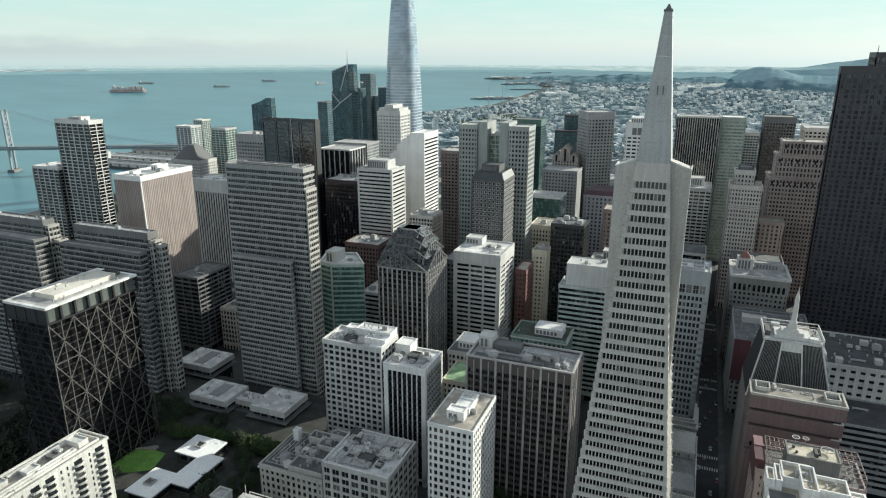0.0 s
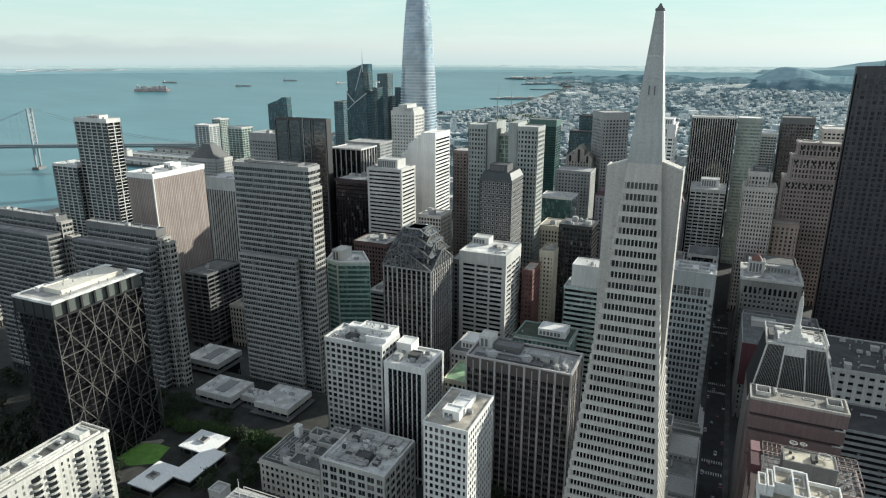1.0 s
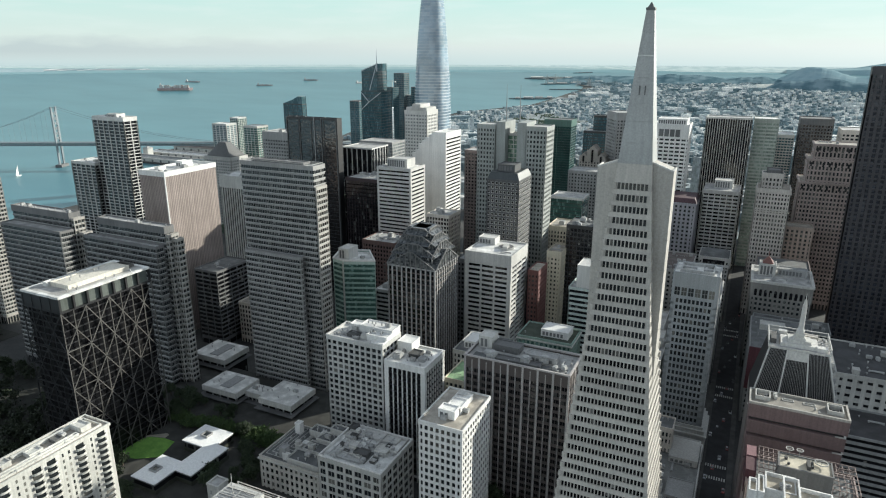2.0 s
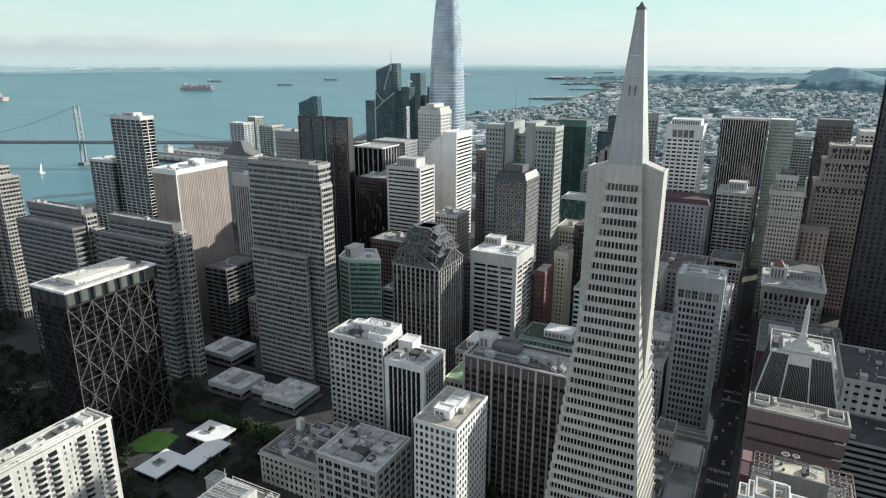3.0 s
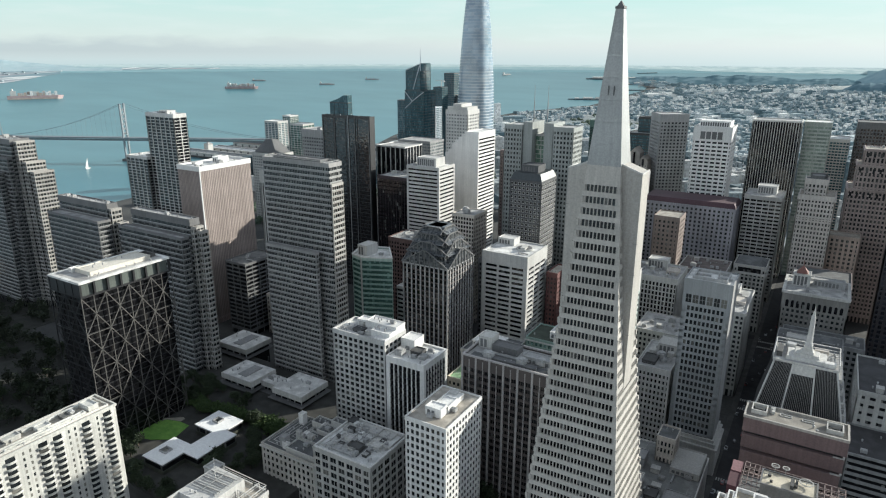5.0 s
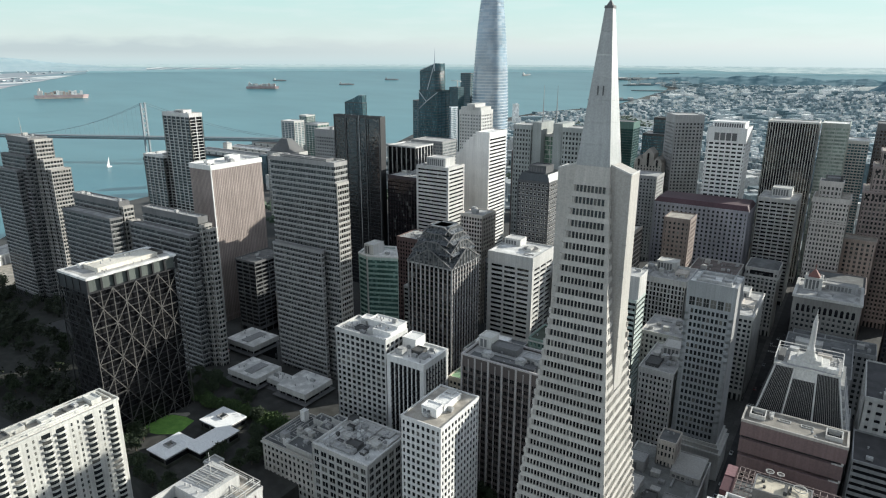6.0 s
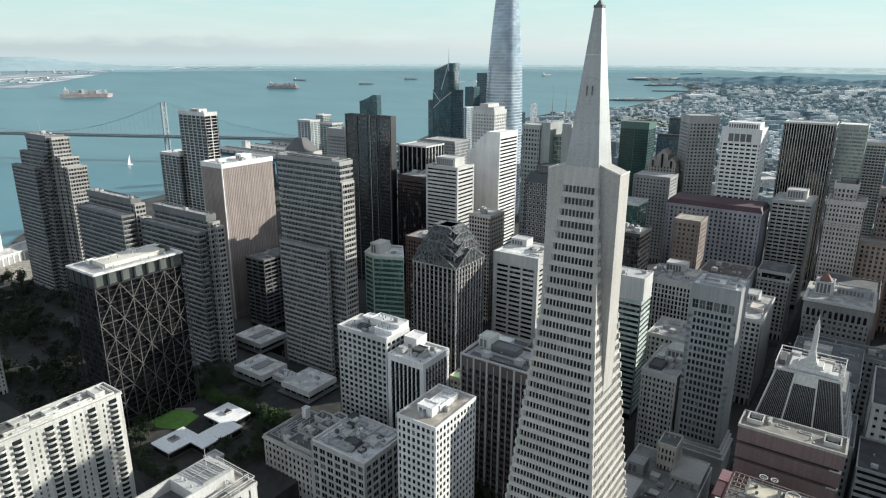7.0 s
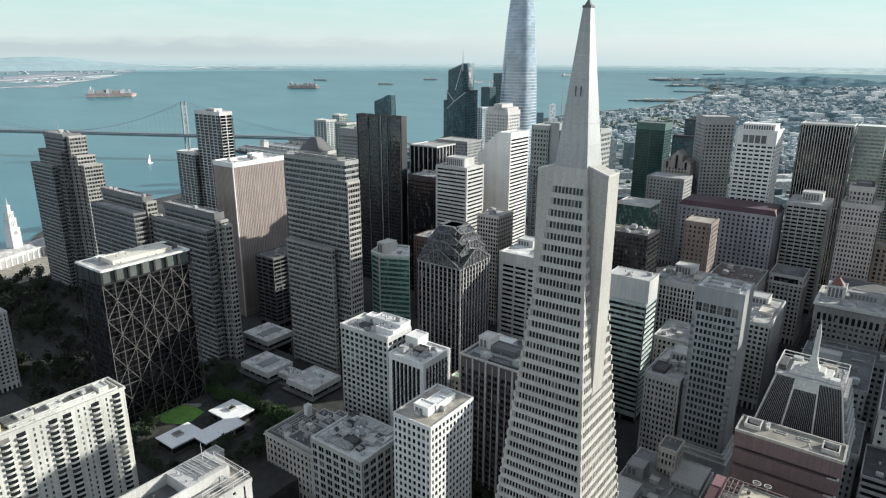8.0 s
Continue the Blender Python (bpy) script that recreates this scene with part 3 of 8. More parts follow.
def apartments():
    x0, x1, y0, y1, zt = -256.0, -239.0, 96.0, 183.5, 77.0
    ob = root("apartment_block", "white apartment slab with stacked rounded balconies", "building", (x0 + x1) / 2, (y0 + y1) / 2)
    hx, hy = (x1 - x0) / 2, (y1 - y0) / 2
    part("wall", Shape().box(-hx, hx, -hy, hy, 0, zt - 1.0), M_STUCCO, ob)
    part("parapet", Shape().ring(rect(-hx - 0.5, hx + 0.5, -hy - 0.5, hy + 0.5), rect(-hx + 0.2, hx - 0.2, -hy + 0.2, hy - 0.2), zt - 1.3, zt), M_STUCCO, ob)
    part("roof", Shape().box(-hx + 0.25, hx - 0.25, -hy + 0.25, hy - 0.25, zt - 0.99, zt - 0.8), R_BEIGE, ob)
    part("inner_kerb", Shape().ring(rect(-hx + 2.2, hx - 2.2, -hy + 2.2, hy - 2.2), rect(-hx + 2.6, hx - 2.6, -hy + 2.6, hy - 2.6), zt - 0.8, zt + 0.2), M_STUCCO, ob)
    for x0_, x1_, ya, yb, hgt, mt in ((-4.5, 4.5, -24, -12, 4.2, M_CREAM), (-3.5, 2.5, -10, -4, 2.8, M_SHADE2), (-5.5, -1, -4, 4, 2.4, M_STUCCO), (2.6, 4.8, -9, 31, 1.5, M_STUCCO), (-5.0, -4.0, 6, 36, 1.6, M_STUCCO), (-2.5, 2.0, 10, 16, 2.2, M_STUCCO), (-3.0, 1.5, 22, 26, 1.8, M_SHADE2), (-4.0, 4.0, 33, 38, 2.8, M_STUCCO), (-4, 4, -40, -30, 3.4, M_CREAM)):
        hood(ob, x0_, x1_, ya, yb, zt - 0.8, zt - 0.8 + hgt, mt, name="plant_room", louvres=False)
    clutter(ob, -hx + 1, hx - 1, -hy + 2, hy - 2, zt - 0.8, 18, 8, False)
    arc = [(1.75 * math.sin(t), 2.55 * math.cos(t)) for t in [math.pi * k / 8 for k in range(9)]]
    inner = [(x * 0.9, y * 0.95) for x, y in arc]
    bal = Shape().prism(list(reversed(arc)), 0, 0.22)
    i = len(bal.v)
    for pts, z in ((arc, 0.22), (arc, 1.05), (inner, 1.05), (inner, 0.22)):
        bal.v += [(x, y, z) for x, y in pts]
    for q in range(3):
        bal.f += [(i + q * 9 + k + 1, i + q * 9 + k, i + q * 9 + 9 + k, i + q * 9 + 10 + k) for k in range(8)]
    bmesh_ = bal.mesh("balcony", M_STUCCO)
    door = Shape().box(-0.05, 0.03, -2.0, 2.0, 0.25, 2.6).mesh("glass_door", M_PANE)
    win = Shape().box(-0.05, 0.03, -0.45, 0.45, 0.75, 2.4).mesh("window", M_PANE_MIX)
    rows = ((-34, "b"), (-27, "b"), (-21.5, "w"), (-18.5, "w"), (-13, "b"), (-6, "b"), (-0.5, "w"), (2.5, "w"), (8, "b"), (14.6, "b"), (20, "w"), (23, "w"), (28.2, "b"), (34, "w"), (39, "b"))
    for f in range(23):
        z = 4 + f * 3.1
        if z + 3 > zt - 1.3:
            break
        for y, what in rows:
            if f < 6 and y < 10:
                continue
            if what == "b":
                put("balcony", bmesh_, ob, pose(hx, y, z))
                put("glass_door", door, ob, pose(hx, y, z))
            else:
                put("window", win, ob, pose(hx, y, z))
        if f % 7 == 5:
            part("string_course", Shape().box(hx, hx + 0.12, -hy, hy, z - 0.25, z), M_PALE, ob)


apartments()


# ---- offices round the braced tower ----
# End bays get a paler precast: sunlight put into the colour.
M_ENDBAY = wall_mat("sunlit_precast", (0.40, 0.38, 0.35), stain=0.2)


M_EMB_LINE = wall_mat("pale_window_ledge", (0.47, 0.475, 0.46), stain=0.15)
M_EMB_DARK = wall_mat("bluish_precast", (0.180, 0.178, 0.177), stain=0.22)


def slab_tower(label, x0, x1, y0, y1, h, steps, seed, wall=M_EMB):
    """A long office slab: close bands of windows on its broad front and stepped bays at its ends."""
    cx, cy = (x0 + x1) / 2, (y0 + y1) / 2
    ob = root("slab_tower", label, "building", cx, cy, group="stepped office slabs")
    hx, hy = (x1 - x0) / 2, (y1 - y0) / 2
    volume(ob, rect(-hx, hx, -hy, hy), 0, h, wall, M_GLASS, fl=3.8, bay=3.0, pw=0.0, sh=1.55, dep=0.5, fine=1.5, top=3.0 if wall is M_EMB else 5.0, base=8, roof=R_GREY, ledge=M_EMB_LINE)
    clutter(ob, -hx + 2, hx - 2, -hy + 2, hy - 2, h - 0.9, 9, seed)
    for dx0, dx1, dy0, dy1, top, bay in steps:
        volume(ob, rect(dx0, dx1, dy0, dy1), 0, top, M_ENDBAY if bay < 10 else wall, M_GLASS, fl=3.8, bay=bay, pw=0.35 if bay < 10 else 0.5, sh=1.6, dep=0.6, fine=0.0 if bay < 10 else 1.5, top=2.0, base=8, roof=R_GREY, ledge=M_EMB_LINE)
    return ob


emb = slab_tower("grey precast office slab with close window bands", -297.2, -235.4, 348.4, 361.5, 175.0,
                 ((31.0, 32.2, -6.0, 6.0, 161.0, 2.6), (-27.0, 21.0, -13.0, -9.9, 113.0, 60.0)), 11)
hood(emb, -23, 21, -3.5, 4.0, 174, 176.2, M_EMB_DARK)
part("roof_rail", Shape().ring(rect(-29.9, 29.9, -5.6, 5.6), rect(-29.7, 29.7, -5.4, 5.4), 175.6, 175.9), M_PALE, emb)
slab_tower("grey precast office slab with stepped bays at its end", -402.4, -335.0, 311.0, 319.5, 131.5,
           ((33.8, 36.5, -3.7, 5.3, 126.0, 2.6), (-41.5, 31.9, -11.2, -4.35, 119.0, 60.0), (36.6, 41.2, -1.0, 5.3, 123.0, 2.6)), 12, M_EMB_DARK)
slab_tower("long grey precast slab with stepped end bays", -501.3, -433.0, 311.0, 320.0, 131.0,
           ((34.3, 37.6, -3.5, 5.5, 127.0, 2.6), (-33.0, 37.1, -15.5, -4.6, 119.5, 60.0), (37.7, 43.0, -1.0, 6.5, 116.0, 2.6)), 13, M_EMB_DARK)
e4 = slab_tower("tall grey precast slab stepped like a staircase", -655.0, -612.0, 334.0, 352.0, 167.0,
                ((21.6, 27.2, -6.0, 11.0, 165.0, 2.8), (27.3, 34.0, -4.0, 14.0, 146.0, 2.8), (34.1, 41.0, -2.0, 17.0, 137.0, 2.8), (-27.0, 21.0, -14.0, -9.1, 150.0, 60.0), (-36.0, 12.0, -20.0, -14.1, 136.0, 60.0)), 14, M_EMB_DARK)
part("mast", Shape().tube(-8, 0, 166, 176, 0.35).tube(-8, 0, 176, 184, 0.15), M_PIPE, e4)

# Strips between the ribs are a darker tan, shade put into the colour.
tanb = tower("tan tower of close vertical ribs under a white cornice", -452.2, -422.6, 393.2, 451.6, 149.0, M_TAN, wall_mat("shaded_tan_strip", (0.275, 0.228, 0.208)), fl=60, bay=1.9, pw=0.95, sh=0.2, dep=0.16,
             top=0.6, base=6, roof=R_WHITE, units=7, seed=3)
part("cornice", Shape().ring(rect(-15.2, 15.2, -29.6, 29.6), rect(-14.0, 14.0, -28.4, 28.4), 145.4, 149.8), M_BRIGHT, tanb)
part("corner_strip", Shape().box(14.2, 15.0, -29.5, -28.5, 0, 145.3), M_BRIGHT, tanb)
hood(tanb, -5, 3, 2, 14, 148, 153.5, M_BRIGHT)
hood(tanb, -9, -4, -18, -10, 148, 151, M_BRIGHT)

tw = tower("tall dark-windowed tower in a white concrete grid", -702.5, -648.5, 541.0, 560.5, 173.5, M_WHITE, M_GLASS_BLACK, fl=3.9, bay=9.0, pw=1.0, sh=0.75, dep=0.8, top=5, base=8,
           roof=R_WHITE, units=6, seed=4)
hood(tw, -4, 12, -6, 6, 172.5, 176.8, M_WHITE)
tower("lower wing of dark windows in a white concrete grid", -747.0, -703.0, 536.0, 570.0, 117.0, M_WHITE, M_GLASS_BLACK, fl=3.9, bay=8.5, pw=1.0, sh=0.75, dep=0.8, top=3.5, base=8,
      roof=R_WHITE, units=6, seed=5)

tower("dark banded office block with slim white strips", -398.4, -373.2, 391.3, 431.0, 69.0, M_DARKGREY, M_GLASS_BLACK, fl=3.8, bay=8.3, pw=0.45, sh=1.3, dep=0.5, top=2, base=6,
      roof=R_DARK, units=6, seed=6)
tower("small beige office block with a lit roof", -368.0, -352.0, 408.0, 430.0, 38.0, M_BEIGE, M_GLASS, fl=3.8, bay=3.2, pw=1.0, sh=1.6, dep=0.4, top=3, base=5, roof=R_BEIGE, units=3, seed=7)
tower("pale tower of dark vertical strips under a white crown", -515.0, -462.0, 548.0, 580.0, 115.5, M_PALE, M_GLASS_BLACK, fl=60, bay=3.4, pw=1.5, sh=0.3, dep=0.9, top=14, base=6,
      roof=R_WHITE, units=6, seed=8)

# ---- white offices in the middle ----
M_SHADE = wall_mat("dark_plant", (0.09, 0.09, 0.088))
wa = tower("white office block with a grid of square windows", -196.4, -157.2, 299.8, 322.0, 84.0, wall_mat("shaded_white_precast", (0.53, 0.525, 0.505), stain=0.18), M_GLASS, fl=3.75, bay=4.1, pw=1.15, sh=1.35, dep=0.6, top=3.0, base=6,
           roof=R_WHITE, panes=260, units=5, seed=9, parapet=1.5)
for x0, x1, y0, y1, zt in ((-3, 19.4, 1, 10.6, 88.6), (6, 19.5, -6, 1, 87.0), (-12, -3, 4, 10.6, 86.6), (12, 19.5, -10.5, -6, 85.0)):
    hood(wa, x0, x1, y0, y1, 82.4, zt, M_BRIGHT, louvres=False)
hood(wa, -8, -1, -6, -1, 82.4, 84.8, M_SHADE, name="plant")
clutter(wa, -18, 5, -9, 3, 82.5, 14, 9, False)
clutter(wa, -18, 10, -10, 9, 82.5, 10, 109)
clutter(wa, 6, 19, -5, 1, 86.6, 8, 209, False)
clutter(wa, -2, 18, 2, 10, 88.2, 6, 19, False)
ws = tower("white tower with tall black window strips", -155.3, -129.1, 298.1, 324.2, 76.8, M_BRIGHT, M_GLASS_BLACK, fl=3.6, bay=2.9, pw=0.55, sh=0.5, dep=0.9, top=4.0, base=5,
           roof=R_WHITE, units=12, seed=10, sill=M_BLACK, corner=2.4)
hood(ws, -12.5, -3, 2, 12.5, 75.8, 82.5, M_BRIGHT, louvres=False)
hood(ws, -2.5, 4, -3, 4, 75.8, 78.5, M_SHADE, name="plant", louvres=False)
hood(ws, 5, 9, -6, -1, 75.8, 78.0, M_PIPE, name="plant")
wt = tower("white tower with small square punched windows", -104.8, -82.0, 243.5, 278.6, 81.2, M_BRIGHT, M_GLASS_BLACK, fl=3.75, bay=3.0, pw=1.15, sh=1.5, dep=0.35, top=2.2, base=6,
           roof=R_BEIGE, panes=290, units=3, seed=11, flush=True)
hood(wt, -4.5, 4.0, -10, -4, 80.2, 85.0, M_BRIGHT)
hood(wt, -3.0, 4.5, -4.1, 5, 80.2, 84.0, M_BRIGHT)
hood(wt, -3.5, 4.2, 5.1, 12, 80.2, 83.2, M_BRIGHT)

# ---- older low blocks ----
R_MIX = roof_mat("patched_roof", (0.78, 0.78, 0.755))
lb2 = tower("pale stone office block with rows of deep windows", -163.1, -124.8, 241.7, 276.0, 45.4, M_PALE, M_GLASS_BLACK, fl=4.2, bay=5.4, pw=1.5, sh=1.5, dep=0.4, fine=2.72, top=2.4, base=6,
            roof=R_MIX, panes=90, units=0, flush=True)
for x0, x1, y0, y1, hgt, mt in ((-10, 4, -13, -8, 1.2, M_PIPE), (-3, 5, -8, -3, 2.6, M_SHADE), (-13, -4, -7, 2, 1.0, M_WHITE), (-8, -4, -4, 0, 3.2, M_WHITE), (-16, -10, 4, 10, 2.0, M_PALE), (6, 13, -2, 5, 2.4, M_PALE), (-9, 13, 9, 16, 1.6, M_WHITE), (8, 11, -10, -6, 1.5, M_SHADE), (-18, -14, 11, 16, 2.4, M_SHADE)):
    hood(lb2, x0, x1, y0, y1, 44.5, 44.5 + hgt, mt, name="roof_plant", louvres=False)
clutter(lb2, -17, 17, -15, 15, 44.6, 34, 21, False)
clutter(lb2, -16, 16, -14, 14, 44.6, 12, 221)
rl = random.Random(404)
for k in range(9):
    x, y, w_, d_ = rl.uniform(-16, 12), rl.uniform(-14, 10), rl.uniform(1.6, 4.5), rl.uniform(1.4, 3.6)
    hood(lb2, x, x + w_, y, y + d_, 44.5, 44.5 + rl.uniform(1.4, 3.4), rl.choice((M_BRIGHT, M_PALE, M_SHADE, M_PIPE)), name="roof_box", louvres=False)
for k in range(5):
    x, y = -17 + k * 6.4, (-14.5, 12.0, -9.0, 7.0, -3.0)[k]
    part("pipe_bridge", Shape().beam((x, y, 46.2), (x + 5.5, y + 1.0, 46.2), 0.3).beam((x, y, 44.6), (x, y, 46.2), 0.25).beam((x + 5.5, y + 1.0, 44.6), (x + 5.5, y + 1.0, 46.2), 0.25), M_PALE, lb2)
for k in range(6):
    part("pipe_run", Shape().box(-15 + k * 4.6, -14.6 + k * 4.6, -14 + k, 6 + k, 45.4, 45.7), M_PIPE, lb2)
part("tar_field", Shape().box(-4, 6, -12, -1, 44.53, 44.58), R_DARK, lb2)
part("roof_curb", Shape().ring(rect(-18.9, 18.9, -16.9, 16.9), rect(-18.1, 18.1, -16.1, 16.1), 44.6, 46.1), M_BRIGHT, lb2)
part("terrace_screen", Shape().ring(rect(4, 17.5, 2, 15.5), rect(4.4, 17.1, 2.4, 15.1), 44.6, 46.6), M_WHITE, lb2)
part("terrace_deck", Shape().box(4.5, 17.0, 2.5, 15.0, 44.6, 44.85), R_WHITE, lb2)
M_LIMESTONE = wall_mat("warm_limestone", (0.56, 0.53, 0.48), stain=0.25)
lb1 = tower("weathered stone block with a cornice and small windows", -203.1, -163.4, 242.3, 277.0, 34.0, M_LIMESTONE, M_GLASS_BLACK, fl=3.9, bay=3.3, pw=1.5, sh=1.7, dep=0.35, top=2.4, base=6,
            roof=R_DARK, panes=110, units=0, flush=True)
part("cornice", Shape().ring(rect(-20.5, 19.8, -18.0, 18.0), rect(-19.4, 19.6, -17.0, 17.0), 31.6, 32.5), M_PALE, lb1)
# set-back upper floors with pale copings
for k, (x0, x1, y0, y1, hgt) in enumerate(((-2, 19.4, -16, -6, 2.6), (1, 19.4, -6, 3, 3.4), (4, 19.4, 3, 11, 5.2), (-6, 6, 10, 17, 3.8), (8, 18, 11, 16.5, 8.0))):
    part("upper_floor", Shape().box(x0, x1, y0, y1, 33.0, 33.0 + hgt), M_PALE, lb1)
    part("coping", Shape().ring(rect(x0 - 0.1, x1 + 0.1, y0 - 0.1, y1 + 0.1), rect(x0 + 0.45, x1 - 0.45, y0 + 0.45, y1 - 0.45), 33.0 + hgt, 33.9 + hgt), M_PALE, lb1)
    part("roof_deck", Shape().box(x0 + 0.45, x1 - 0.45, y0 + 0.45, y1 - 0.45, 33.0 + hgt + 0.004, 33.1 + hgt), R_DARK, lb1)
    clutter(lb1, x0 + 0.6, x1 - 0.6, y0 + 0.6, y1 - 0.6, 33.1 + hgt, 4, 60 + k, False)
clutter(lb1, -18, -3, -15, 15, 33.1, 12, 22, False)
rl = random.Random(405)
for k in range(8):
    x, y, w_, d_ = rl.uniform(-17, 12), rl.uniform(-15, 10), rl.uniform(1.6, 4.2), rl.uniform(1.6, 4.0)
    hood(lb1, x, x + w_, y, y + d_, 33.0, 36.5 + rl.uniform(0.0, 4.2), rl.choice((M_BRIGHT, M_PALE, M_PALE, M_GREY)), name="roof_hut", louvres=False)
for k in range(5):
    part("roof_rail", Shape().ring(rect(-17.5 + k * 2.2, -3.0 - k * 0.5, -14.5 + k * 2.6, 15.0), rect(-17.3 + k * 2.2, -3.2 - k * 0.5, -14.3 + k * 2.6, 14.8), 34.0 + 0.02 * k, 34.2 + 0.02 * k), M_PALE, lb1)

br = tower("brown office tower of pale upright piers and dark window bands", -106.4, -47.9, 301.2, 328.0, 88.4, wall_mat("brown_bronze_panels", (0.105, 0.088, 0.082), rough=0.5), M_GLASS_BLACK, fl=3.8, bay=60, pw=0.3, sh=1.45, dep=0.8, fine=1.39, top=6.5, base=6,
           roof=R_GREY, units=18, seed=23)
M_BRPIER = wall_mat("pale_brown_pier", (0.42, 0.395, 0.38), stain=0.22)
broad_pier, slim_pier = Shape().box(-0.55, 0.55, -0.35, 0.7, 0, 88.9).mesh("pier", M_BRPIER), Shape().box(-0.24, 0.24, -0.2, 0.7, 0, 87.0).mesh("pier", M_BRPIER)
for k in range(15):
    put("pier", slim_pier if k % 2 else broad_pier, br, pose(-28.7 + 57.4 * k / 14, -13.4, 0))
for k in range(1, 7):
    put("pier", slim_pier if k % 2 else broad_pier, br, pose(29.25, -13.4 + 26.8 * k / 6, 0, 0, 0, 90))
part("roof_rail", Shape().ring(rect(-29.3, 29.3, -13.5, 13.5), rect(-28.2, 28.2, -12.4, 12.4), 88.42, 89.3), M_BRPIER, br)
hood(br, -18, -3, 1, 9, 87.4, 91.4, M_DARKGREY)
hood(br, -27, -19, 2, 11, 87.4, 94.5, M_PALE)
hood(br, -14, 12, -10, -5, 87.4, 89.2, M_DARKGREY, name="cooling_bank")
part("tar_patch", Shape().box(-26, 26, -11.5, -4.5, 87.53, 87.6), R_DARK, br)
clutter(br, -27, 27, -12, 12, 87.6, 20, 323, False)
hood(br, 2, 19, -3, 4, 87.4, 91.6, M_GREY)
hs = tower("white office tower of black ribbon windows", -166.0, -128.6, 438.1, 476.0, 103.0, M_WHITE, M_GLASS_BLACK, fl=3.8, bay=11.5, pw=1.4, sh=1.7, dep=0.8, top=9.5, base=6,
           roof=R_WHITE, units=4, seed=24, corner=2.5)
hood(hs, -17.5, -4, 6, 17, 102, 107.5, M_WHITE)
part("helipad", Shape().tube(7, 2, 102.3, 103.4, 6.5, n=28), M_PALE, hs)
part("helipad_ring", Shape().tube(7, 2, 103.41, 103.7, 5.6, n=28), M_DARKGREY, hs)
part("helipad_hub", Shape().tube(7, 2, 103.71, 104.6, 2.4, n=20), M_PALE, hs)

# many-sided green glass tower
gr = root("office_tower", "many-sided green glass tower with pale bands and a white roof rim", "building", -242.0, 405.0)
GREEN_PLAN = [(-13.0, -12.0), (-1.5, -15.5), (20.5, -6.0), (2.0, 16.5), (-20.0, 8.0)]
volume(gr, GREEN_PLAN, 0, 97.0, wall_mat("pale_green_metal", (0.50, 0.62, 0.57)), M_GLASS_GREEN, fl=3.7, bay=60, pw=0.25, sh=1.5, dep=0.35, top=2.2, base=6, roof=R_WHITE, sill=wall_mat("green_spandrel", (0.30, 0.44, 0.385), rough=0.35))
part("roof_rim", Shape().ring([(1.02 * x, 1.02 * y) for x, y in GREEN_PLAN], [(0.93 * x, 0.93 * y) for x, y in GREEN_PLAN], 97.02, 98.0), M_BRIGHT, gr)
part("corner_strip", Shape().beam((-1.6, -15.7, 0), (-1.6, -15.7, 96.5), 0.9), M_PALE, gr)
hood(gr, -10.5, -1.5, -8, 5, 96, 104.5, M_WHITE)
hood(gr, -13, -4, 3, 9, 96, 101, M_PALE, name="plant")
clutter(gr, 0, 10, -6, 6, 96.1, 6, 25)

# gabled tower in steps
M_GABLEGLASS = glass_mat("grey_glazing", (0.045, 0.05, 0.054), (0.13, 0.135, 0.138), share=0.5, rough=0.3, cell=(1.3, 1.3, 1.3))
M_GABLETRIM = wall_mat("grey_metal_trim", (0.17, 0.168, 0.165), stain=0.2)
gb = root("gabled_tower", "brown stone tower with stepped gables and a glazed crown", "building", -185.0, 406.0)
for hx, hy, zt in ((19.0, 19.0, 102.0), (14.6, 14.6, 110.0), (11.0, 11.0, 117.0), (7.6, 7.6, 123.5)):
    volume(gb, rect(-hx, hx, -hy, hy), 0 if hx > 18 else zt - 12, zt, M_GABLE, M_GLASS_BLACK, fl=3.7, bay=3.8, pw=1.0, sh=0.9, dep=0.6, top=1.2, base=6 if hx > 18 else 1, roof=R_DARK, sill=M_BRONZE)
